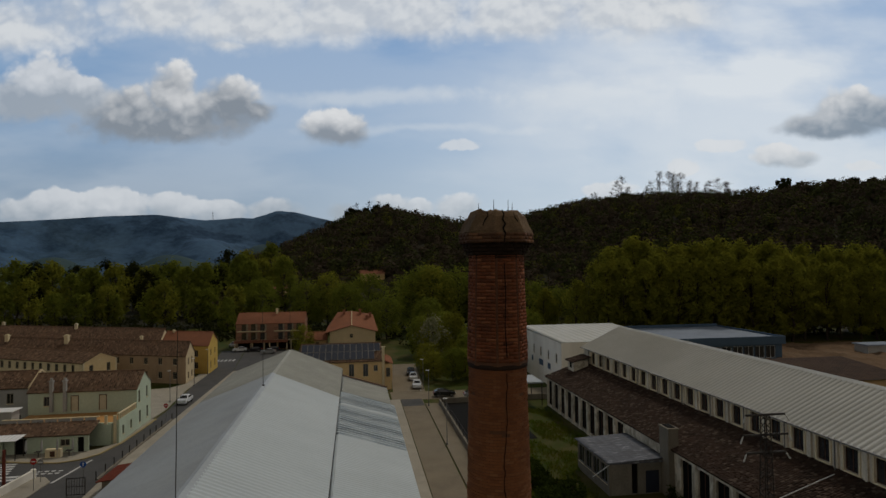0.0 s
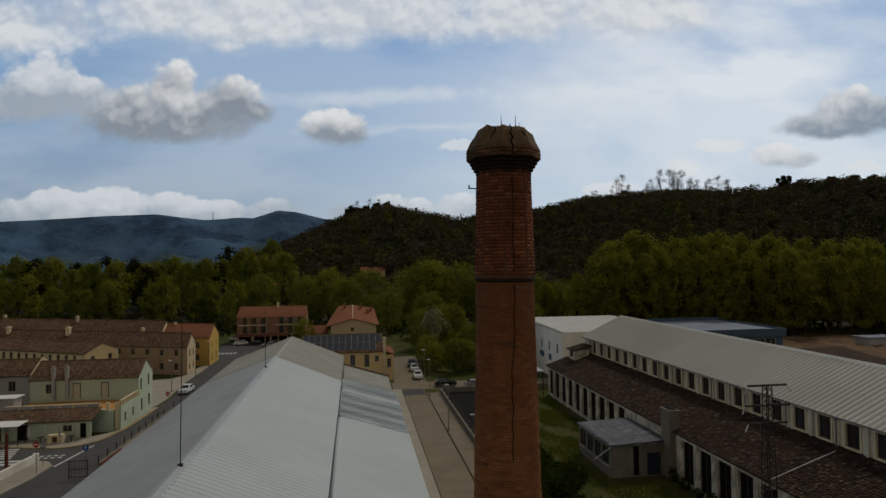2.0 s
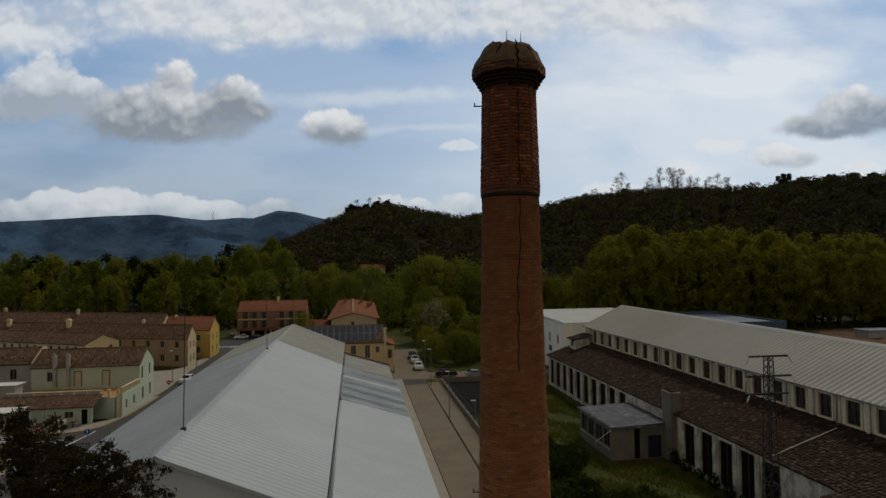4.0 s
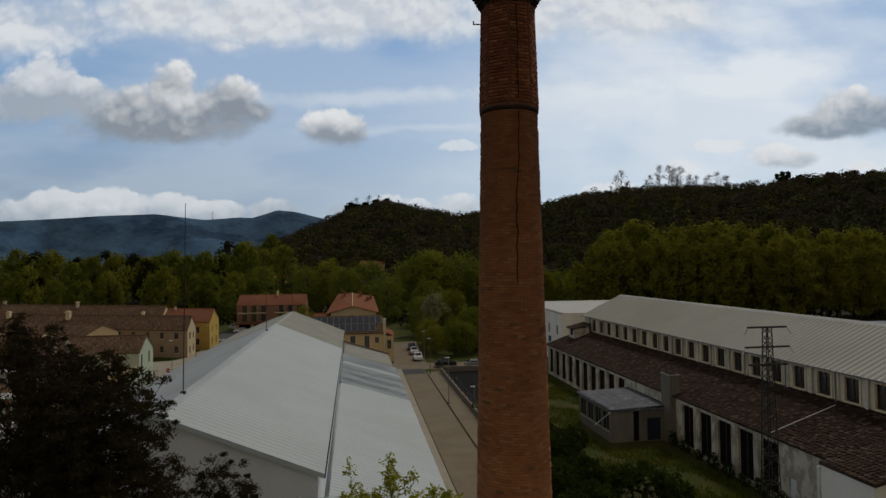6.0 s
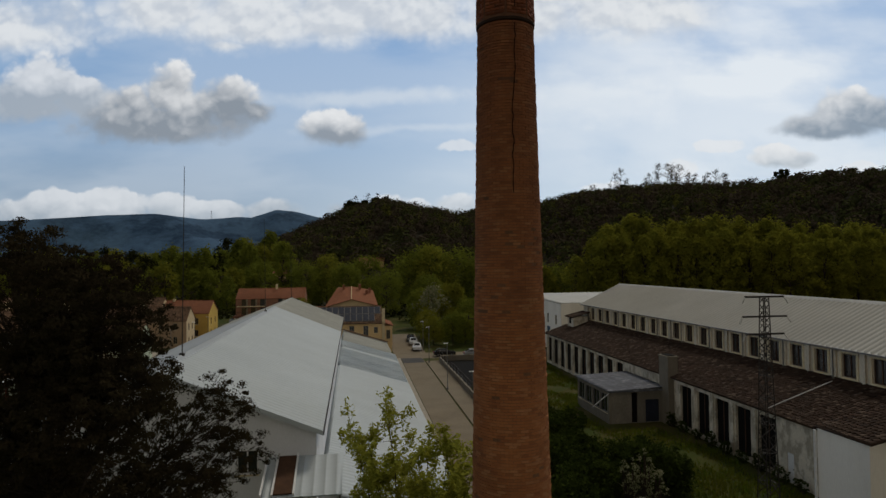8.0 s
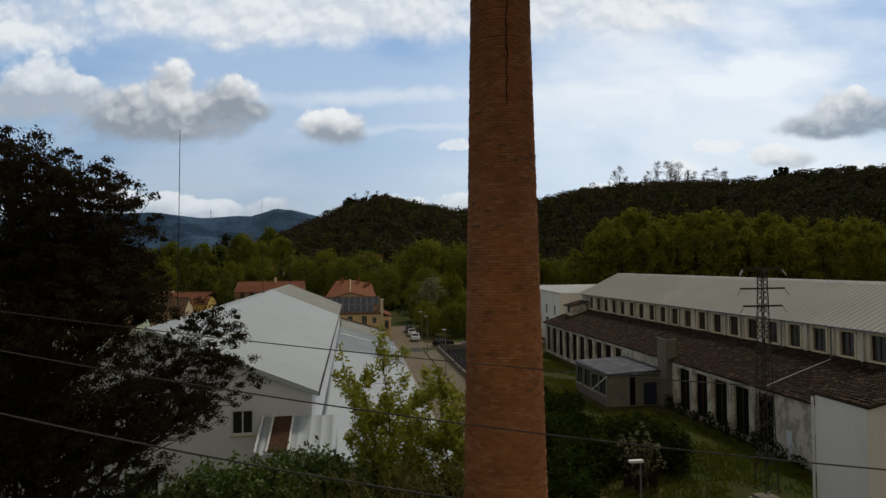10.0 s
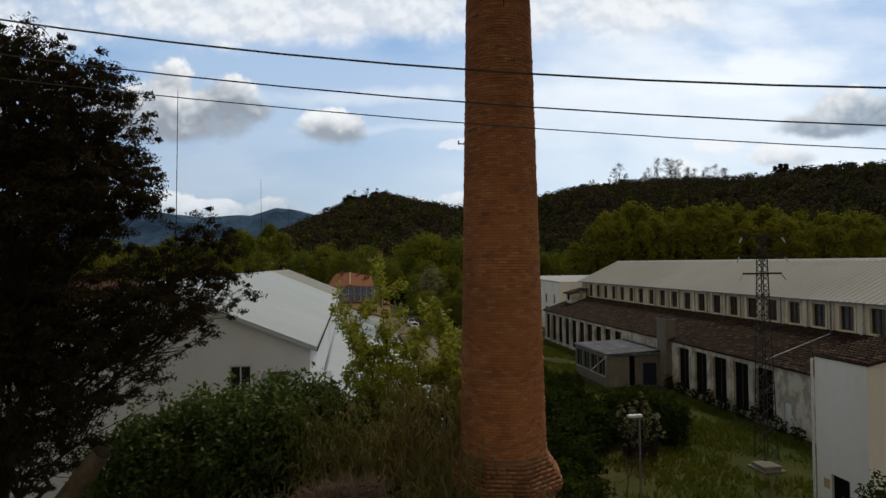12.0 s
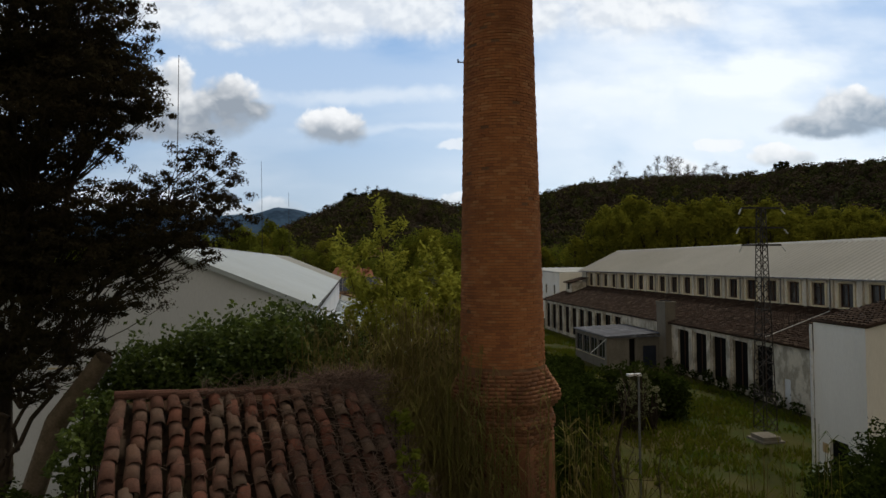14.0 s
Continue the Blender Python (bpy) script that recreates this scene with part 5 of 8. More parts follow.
def hall_extras():
    root = thing("roof_hut", (0, 0, 0), "small tiled lift hut at the hall's far end", "hut")
    part("wall", boxes((37.2, 39.8, 99.0, 101.9, 5.6, 8.3)), PLASTER_OLD, root)
    part("opening", boxes((37.15, 37.197, 100.0, 100.9, 7.0, 8.0)), SHADE_BLACK, root)
    tiled("roof", (36.8, 98.7, 8.2), (36.8, 102.2, 8.2), (40.1, 98.7, 9.0), 0.32, 8, TILE_OLD, root)
    # flat roofed annex and square stack
    root = thing("annex", (0, 0, 0), "low annex with flat weathered sheet roof", "annex")
    x0, x1, y0, y1, h = 27.1, 33.5, 62.0, 71.2, 3.62
    bm = bmesh.new()
    wall_x(bm, x0, x0 + 0.25, y0, y1, 0, h, [(62.5 + 2.2 * k, 64.3 + 2.2 * k, 1.1, 3.1) for k in range(4)])
    part("front_wall", bm, CONCRETE, root)
    for k in range(4):
        window_x(root, x0, 62.5 + 2.2 * k, 64.3 + 2.2 * k, 1.1, 3.1, -1, GLASS_DARK, STEEL)
    bm = bmesh.new()
    wall_y(bm, y0, y0 + 0.25, x0 + 0.25, x1, 0, h, [(29.7, 30.4, 0.05, 3.3), (31.3, 32.9, 0.05, 2.5)])
    part("side_wall", bm, PLASTER_DIRTY, root)
    part("opening", boxes((29.7, 30.4, y0 + 0.2, y0 + 0.24, 0.05, 3.3)), SHADE_BLACK, root)
    part("door", boxes((31.3, 32.9, y0 + 0.1, y0 + 0.16, 0.05, 2.5)), PANEL_BLUE, root, "dull blue double door")
    part("rear_wall", boxes((x0 + 0.25, x1, y1 - 0.25, y1, 0, h)), PLASTER_OLD, root)
    ribbed("roof", (x0 - 0.3, y0 - 0.4, 3.67), (x1, y0 - 0.4, 3.95), (x0 - 0.3, y1 + 0.3, 3.67), 0.9, 0.03, ANNEX_ROOF, root, 0.12)
    part("fascia", boxes((x0 - 0.31, x1, y0 - 0.46, y0 - 0.41, 3.5, 3.68)), ANNEX_ROOF, root)
    bm = bmesh.new()
    bar(bm, (x0 - 1.2, y0 + 1.6, 1.6), (x0 - 0.1, y0 - 0.2, 3.4), 0.05)
    part("brace", bm, WHITE_PAINT, root, "slanting white strut")
    root = thing("square_stack", (34.15, 61.3, 0), "square rendered stack beside the annex", "stack")
    part("shaft", boxes((-1.05, 0.1, -0.95, 0.95, 0, 7.25)), CONCRETE, root)
    part("cap", boxes((-1.12, 0.17, -1.02, 1.02, 7.254, 7.38)), CONCRETE, root)
    part("flue", boxes((-0.85, -0.1, -0.7, 0.7, 7.384, 7.47)), SHADE_BLACK, root)


hall_extras()


def white_block():
    root = thing("white_transformer_house", (0, 0, 0), "tall white rendered transformer house with tiled lean-to roof", "building")
    x0, x1, y0, y1 = 25.0, 33.0, 26.4, 29.8
    bm = bmesh.new()
    wall_x(bm, x0, x0 + 0.3, y0, y1, 0, 8.4, [(27.6, 28.8, 0.05, 2.25)])
    part("front_wall", bm, RENDER_WHITE, root)
    part("door", boxes((x0 + 0.16, x0 + 0.22, 27.6, 28.8, 0.05, 2.25)), SHADE_BLACK, root, "dark metal door")
    part("side_wall", boxes((x0 + 0.3, x1, y0, y0 + 0.3, 0, 8.4)), RENDER_WHITE, root)
    part("rear_wall", boxes((x0 + 0.3, x1, y1 - 0.3, y1, 0, 8.4)), RENDER_WHITE, root)
    tiled("roof", (x0 - 0.12, y0 - 0.2, 8.47), (x0 - 0.12, y1 + 0.03, 8.47), (x1, y0 - 0.2, 10.1), 0.27, 24, TILE_OLD, root, 0.12, 8)
    bm = bmesh.new()
    prism(bm, [(x0 + 0.3, y1 - 0.3, 8.4), (x1, y1 - 0.3, 8.4), (x1, y1 - 0.3, 9.95)], (0, 0.3, 0))
    prism(bm, [(x0 + 0.3, y0, 8.4), (x1, y0, 8.4), (x1, y0, 9.95)], (0, 0.3, 0))
    part("gable", bm, RENDER_WHITE, root)
    bm = bmesh.new()
    bar(bm, (x0 - 0.08, y1 + 0.1, 0.1), (x0 - 0.08, y1 + 0.1, 8.2), 0.07, 8)
    part("downpipe", bm, WHITE_PAINT, root)
    part("notice", boxes((x0 - 0.02, x0 - 0.003, 28.9, 29.3, 1.4, 1.9)), PLASTER_OCHRE, root)
    for z, x in ((5.4, 26.6), (6.7, 26.4)):
        bm = bmesh.new()
        bar(bm, (x, y0, z), (x, y0 - 0.5, z + 0.1), 0.04)
        bar(bm, (x - 0.3, y0 - 0.5, z - 0.1), (x + 0.4, y0 - 0.5, z + 0.2), 0.05)
        part("insulator_arm", bm, IRON, root, "dark iron insulator arm")


white_block()

# ---- houses by the street ----
W = lambda a, z, w=0.9, h=1.5: (a - w / 2, a + w / 2, z, z + h)


def green_house():
    root = house("green_house", -49.0, -33.5, 99.4, 105.8, 6.6, 8.7, PLASTER_GREEN, TILE_BROWN, "pale green two-storey house with brown tiled roof", [W(-46.4, 4.25, 0.9, 1.45)], [W(100.45, 4.1, 0.75, 1.85), W(103.9, 4.25, 0.75, 1.8), W(100.75, 0.9, 0.8, 1.85), W(104.15, 0.95, 0.8, 1.85)], chimneys=(), right_mat=PLASTER_GREEN)
    for x in (-42.42, -38.4):
        d = part("shutter_door", boxes((x - 0.46, x + 0.46, 99.34, 99.396, 3.45, 5.64)), SHUTTER_CREAM, root, "tall closed cream shutter")
        part("surround", boxes((x - 0.56, x - 0.464, 99.33, 99.396, 3.4, 5.75), (x + 0.464, x + 0.56, 99.33, 99.396, 3.4, 5.75), (x - 0.464, x + 0.464, 99.33, 99.396, 5.645, 5.75)), WOOD_DARK, d)
    for x in (-45.6, -43.7):
        part("chimney_stack", boxes((x - 0.22, x + 0.22, 98.9, 99.36, 3.4, 8.0), (x - 0.32, x + 0.32, 98.8, 99.46, 8.004, 8.15), (x - 0.15, x + 0.15, 99.0, 99.3, 8.154, 8.5)), PLASTER_GREY, root, "grey rendered chimney stack")
    # terrace wing before it
    root = thing("terrace_wing", (0, 0, 0), "green ground-floor wing with orange roof terrace", "building")
    bm = bmesh.new()
    wall_x(bm, -33.8, -33.5, 92.3, 99.38, 0, 3.4, [W(93.9, 1.0, 0.7, 1.3), W(97.0, 1.0, 0.7, 1.3)])
    part("side_wall", bm, PLASTER_GREEN, root)
    for y in (93.9, 97.0):
        window_x(root, -33.5, *W(y, 1.0, 0.7, 1.3), 1)
    part("front_wall", boxes((-48.8, -36.2, 92.3, 92.6, 0, 3.35), (-36.2, -33.8, 92.3, 92.6, 0, 3.05)), PLASTER_GREEN, root)
    for x in (-34.0, -35.2):
        part("pillar", boxes((x - 0.17, x + 0.17, 92.0, 92.297, 0, 4.0), (x - 0.22, x + 0.22, 91.95, 92.297, 4.004, 4.12)), PLASTER_CREAM, root)
    bm = bmesh.new()
    prism(bm, [(-34.4, 91.9, 0.0), (-37.0, 91.9, 0.0), (-37.0, 91.9, 0.25), (-35.3, 91.9, 2.9), (-34.4, 91.9, 3.0)], (0, 0.25, 0))
    part("stair_wall", bm, PLASTER_GREEN, root, "slanting green stair wall")
    part("terrace_floor", boxes((-48.8, -33.8, 92.6, 99.38, 2.85, 3.0)), TERRACE, root, "orange tiled terrace floor")
    for k in range(9):
        y = 92.5 + k * 0.8
        part("baluster", boxes((-33.75, -33.55, y, y + 0.16, 3.404, 4.2)), PLASTER_CREAM, root)
    part("rail", boxes((-33.8, -33.5, 92.3, 99.3, 4.204, 4.32)), PLASTER_CREAM, root)
    for k in range(7):
        x = -48.6 + k * 1.75
        part("parapet_panel", boxes((x, x + 1.55, 92.36, 92.54, 3.354, 3.92)), PLASTER_GREY, root)
    part("rail", boxes((-48.8, -36.2, 92.3, 92.6, 3.924, 4.03)), PLASTER_CREAM, root)
    # lean-to with tiles, awnings
    root = thing("lean_to_bar", (0, 0, 0), "low tiled lean-to bar with open front", "building")
    tiled("roof", (-52.0, 88.6, 2.5), (-36.0, 88.6, 2.5), (-52.0, 92.2, 3.5), 0.32, 9, TILE_BROWN, root, 0.1, 3)
    bm = bmesh.new()
    wall_y(bm, 89.0, 89.2, -46.5, -36.2, 0, 2.5, [W(-39.2, 1.0, 1.2, 0.9), (-45.5, -44.0, 0.05, 2.2), (-37.6, -36.8, 0.05, 2.1)])
    part("front_wall", bm, PLASTER_GREEN, root)
    window_y(root, 89.0, *W(-39.2, 1.0, 1.2, 0.9), -1)
    part("opening", boxes((-45.5, -44.0, 89.15, 89.19, 0.05, 2.2), ), SHADE_BLACK, root)
    part("opening", boxes((-37.6, -36.8, 89.15, 89.19, 0.05, 2.1), ), SHADE_BLACK, root)
    part("planter", boxes((-40.6, -38.7, 86.6, 87.3, 0, 1.25)), PLASTER_CREAM, root)
    part("planter_panel", boxes((-40.0, -39.4, 86.57, 86.597, 0.3, 1.0)), WOOD_DARK, root)
    part("post", boxes((-47.2, -46.8, 88.6, 89.0, 0, 2.5)), PLASTER_GREEN, root)
    for a in (-55.5,):
        aw = thing("awning", (0, 0, 0), "pale striped awning on steel posts", "awning")
        ribbed("canopy", (-51.5, 86.0, 2.75), (-43.8, 86.0, 2.75), (-51.5, 88.5, 2.95), 0.6, 0.05, WHITE_PAINT, aw, 0.04)
        for x in (-51.3, -44.0):
            for y in (86.2, 88.2):
                part("post", boxes((x - 0.05, x + 0.05, y - 0.05, y + 0.05, 0, 2.72)), DARK_STEEL, aw)
        cab = thing("roof_canopy", (0, 0, 0), "small pale canopy on the wing roof", "canopy")
        part("deck", boxes((-51.5, -48.0, 93.3, 96.0, 4.9, 5.0)), WHITE_PAINT, cab)
        part("body", boxes((-51.2, -48.3, 93.6, 95.7, 3.004, 4.896)), PLASTER_GREY, cab)


green_house()
GREY = house("grey_house", -64, -49.6, 101.5, 107.5, 7.0, 8.9, PLASTER_GREY, TILE_BROWN, "light grey two-storey house with brown tiled roof", [W(-52.6, 4.4, 1.0, 1.6), W(-56.5, 4.4), W(-60, 4.4), W(-51.5, 1.2)], [])
bm = bmesh.new()
prism(bm, [(-49.75, 100.9, 7.0), (-49.75, 104.5, 9.15), (-49.75, 108.1, 7.0), (-49.75, 108.1, 6.6), (-49.75, 104.5, 8.8), (-49.75, 100.9, 6.6)], (0.3, 0, 0))
part("verge", bm, PLASTER_BEIGE, GREY, "pale rendered verge")
CREAM = house("cream_row_house", -100, -54.2, 130.5, 138.5, 6.1, 7.65, PLASTER_CREAM, TILE_BROWN, "long cream terrace with brown tiled roof", [W(-57.0 - 2.3 * k, 4.0, 0.9, 1.5) for k in range(18)] + [W(-56.5 - 3.2 * k, 0.9, 0.9, 1.4) for k in range(13)], [W(132.4, 3.6, 0.9, 1.7), W(136.5, 3.6, 0.9, 1.7), W(134.4, 6.2, 0.6, 0.6)], chimneys=[], courses=10, right_mat=PLASTER_APRICOT)
BROWN = house("brown_row_house", -110, -36.0, 136.0, 143.2, 6.2, 8.7, PLASTER_BROWN, TILE_BROWN, "long brown terrace row with tiled roof", [W(-38.5 - 3.4 * k, 4.0, 0.9, 1.4) for k in range(21)] + [W(-38.5 - 3.4 * k, 1.0, 0.9, 1.5) for k in range(21)], [W(138.2, 3.8), W(141, 3.8), W(138.2, 0.8), W(141, 0.8)], right_mat=PLASTER_BEIGE, chimneys=[(-66, 138.5, 1.0, 7.2, 9.4), (-82, 138.6, 0.9, 7.2, 9.2), (-48, 140.5, 0.6, 8.0, 9.3)], courses=10)
CREAM2 = house("cream_terrace", -112, -46.0, 152.0, 159.0, 7.9, 10.1, PLASTER_CREAM, TILE_BROWN, "cream terrace row with old tiled roof", [W(-49 - 3.4 * k, 5.9, 0.9, 1.4) for k in range(18)], [], chimneys=[(-70, 155, 0.7, 9.0, 10.8), (-92, 156, 0.7, 9.0, 10.8), (-100, 155, 0.6, 9.0, 10.7)], courses=10)
YELLOW = house("yellow_house", -45.9, -34.0, 147.5, 157.0, 6.8, 9.3, PLASTER_YELLOW, TILE_RED, "bright yellow end house with red tiled roof", [W(-37, 4.0), W(-41, 4.0), W(-37, 1.2)], [W(150, 4.0, 0.8), W(154.2, 4.0, 0.8), W(150, 1.0, 0.9, 1.8), W(154.2, 1.0, 0.9, 1.8)], chimneys=[(-44, 152, 0.6, 8.0, 9.4)])
sheared(CREAM, 0, 0, -28, (-54.2, 130.5))
sheared(BROWN, -0.40, -36.0)
sheared(CREAM2, -0.40, -46.0)
sheared(YELLOW, -0.40, -34.0)


def apartments():
    root = house("apartment_block", -35.4, -15.2, 188, 199, 7.9, 10.6, PLASTER_RED, TILE_RED, "three-storey apartment block with balconies and red roof", [], [W(191, 5.0), W(195, 5.0)], chimneys=[(-24, 193, 0.6, 9.5, 11.6)])
    for z in (2.9, 5.6):
        for x0, x1 in ((-34.9, -26.6), (-24.2, -15.7)):
            b = part("balcony", boxes((x0, x1, 186.6, 187.99, z - 0.2, z)), PLASTER_CREAM, root)
            rows = [(x0, x1, 186.6, 186.66, z + 0.95, z + 1.03)] + [(x0 + k * 0.45, x0 + k * 0.45 + 0.05, 186.6, 186.65, z, z + 0.95) for k in range(int((x1 - x0) / 0.45))]
            part("railing", boxes(*rows), DARK_STEEL, b, "dark metal balcony railing")
            for k in range(3):
                xx = x0 + 1.2 + k * 2.7
                d = part("balcony_door", boxes((xx, xx + 1.3, 187.9, 187.985, z + 0.02, z + 2.1)), GLASS_DARK, root)
                part("shutter", boxes((xx + 1.35, xx + 1.8, 187.9, 187.98, z + 0.1, z + 2.1)), SHUTTER, d)
    for k in range(6):
        x = -35.0 + k * 3.9
        part("ground_pillar", boxes((x, x + 0.4, 186.6, 187.0, 0, 2.68)), PLASTER_CREAM, root)
    tiled("porch_roof", (-35.6, 184.6, 2.45), (-20.0, 184.6, 2.45), (-35.6, 186.5, 2.95), 0.34, 5, TILE_RED, root)
    for k in range(4):
        part("porch_post", boxes((-35.3 + 5.0 * k, -35.0 + 5.0 * k, 184.8, 185.1, 0, 2.4)), PLASTER_CREAM, root)
    # near-black sheet across the ground floor behind the pillars
    part("garage_front", boxes((-34.8, -15.6, 187.9, 187.98, 0.1, 2.5)), SHADE_BLACK, root)


apartments()


def hipped_house():
    root = thing("hipped_house", (0, 0, 0), "cream house with red hipped tile roof", "house")
    bm = bmesh.new()
    wall_y(bm, 178, 178.3, -7.2, 6.0, 0, 5.6, [W(-1.0, 3.9, 0.9, 1.1), W(-5, 1.0, 1.0, 1.4), W(3, 1.0, 1.0, 1.4)])
    part("front_wall", bm, PLASTER_BEIGE, root)
    bm = bmesh.new()
    prism(bm, [(-7.2, 178, 5.6), (6.0, 178, 5.6), (-0.8, 178, 7.5)], (0, 0.3, 0))
    part("gable", bm, PLASTER_BEIGE, root)
    for h in (W(-1.0, 3.9, 0.9, 1.1), W(-5, 1.0, 1.0, 1.4), W(3, 1.0, 1.0, 1.4)):
        window_y(root, 178, *h, -1)
    part("side_wall", boxes((-7.2, -6.9, 178.3, 192, 0, 5.6), (5.7, 6.0, 178.3, 192, 0, 5.6), (-6.9, 5.7, 191.7, 192, 0, 5.6)), PLASTER_BEIGE, root)
    for name, ring in (("roof_slope", [(-8.6, 177.4, 5.55), (-0.9, 177.4, 7.65), (-0.9, 186, 11.1), (-5.2, 186, 10.7)]), ("roof_slope", [(-0.9, 177.4, 7.65), (6.8, 177.4, 5.7), (5.6, 186, 9.8), (-0.9, 186, 11.1)]),
                       ("roof_slope", [(-8.6, 177.4, 5.55), (-5.2, 186, 10.7), (-5.2, 188, 10.7), (-8.6, 192.5, 5.55)]), ("roof_slope", [(6.8, 177.4, 5.7), (6.8, 192.5, 5.7), (5.6, 188, 9.8), (5.6, 186, 9.8)]),
                       ("roof_slope", [(-5.2, 186, 10.7), (-0.9, 186, 11.1), (5.6, 186, 9.8), (5.6, 188, 9.8), (-5.2, 188, 10.7)]), ("roof_slope", [(-8.6, 192.5, 5.55), (-5.2, 188, 10.7), (5.6, 188, 9.8), (6.8, 192.5, 5.7)])):
        bm = bmesh.new()
        prism(bm, ring, (0, 0, -0.15))
        part(name, bm, TILE_RED, root)
    bm = bmesh.new()
    bar(bm, (-0.9, 177.3, 7.7), (-0.9, 186, 11.15), 0.12, 8)
    part("ridge_tiles", bm, PLASTER_CREAM, root)
    for x, y, z in ((3.6, 183, 9.6), (4.6, 184.5, 10.2), (-3.2, 185, 11.2), (1.6, 185, 11.3)):
        part("chimney_stack", boxes((x - 0.35, x + 0.35, y - 0.35, y + 0.35, z - 1.6, z + 0.3), (x - 0.45, x + 0.45, y - 0.45, y + 0.45, z + 0.304, z + 0.42)), TILE_RED, root)


hipped_house()
house("low_red_annex", -14.5, -8.3, 182, 190, 3.2, 5.0, PLASTER_OCHRE, TILE_RED, "low ochre annex with red roof", [W(-11, 1.0)], [], axis="x")


def solar_house():
    root = house("solar_house", -10.9, 5.3, 121.5, 131.5, 6.1, 8.9, PLASTER_APRICOT, TILE_BROWN, "ochre house with solar panels on its roof", [W(-4.8, 3.0, 0.9, 1.7), W(-0.7, 2.9, 1.0, 2.5), W(2.1, 2.9, 1.0, 2.5), W(4.1, 3.9, 0.8, 1.2), W(-0.9, 0.4, 1.0, 1.6)], [W(124, 3.4), W(128, 3.4), W(124, 0.8), W(128, 0.6, 1.0, 2.0)])
    k = (8.9 - 6.1) / 5.0
    for r in range(2):
        for c in range(12 if r == 0 else 13):
            x = -10.7 + c * 1.22
            y0, y1 = 121.6 + r * 2.3, 121.6 + r * 2.3 + 2.2
            z = lambda y: 6.1 + (y - 121.5) * k + 0.16
            bm = bmesh.new()
            prism(bm, [(x, y0, z(y0)), (x + 1.16, y0, z(y0)), (x + 1.16, y1, z(y1)), (x, y1, z(y1))], (0, 0, 0.06))
            p = part("solar_panel", bm, STEEL, root)
            bm = bmesh.new()
            e = 0.05
            prism(bm, [(x + e, y0 + e, z(y0 + e) + 0.064), (x + 1.16 - e, y0 + e, z(y0 + e) + 0.064), (x + 1.16 - e, y1 - e, z(y1 - e) + 0.064), (x + e, y1 - e, z(y1 - e) + 0.064)], (0, 0, 0.012))
            part("cell_sheet", bm, PANEL_BLUE, p, "dark blue solar cells")
    wing = thing("ochre_wing", (0, 0, 0), "small ochre wing with stepped wall", "building")
    part("wall", boxes((5.35, 7.3, 122.0, 131.0, 0, 5.2), (5.35, 8.0, 131.004, 138.0, 0, 4.0)), PLASTER_APRICOT, wing)
    part("pier", boxes((5.35, 5.9, 121.4, 121.996, 0, 8.6), (5.3, 6.0, 121.35, 122.05, 8.604, 8.75)), PLASTER_CREAM, wing, "pale corner pier")
    window_y(wing, 121.96, 6.2, 7.0, 2.6, 4.4, -1, sill=False, depth=0.02)
    tiled("roof", (7.6, 121.8, 5.25), (7.6, 131.2, 5.25), (5.32, 121.8, 6.1), 0.35, 4, TILE_RED, wing)


solar_house()


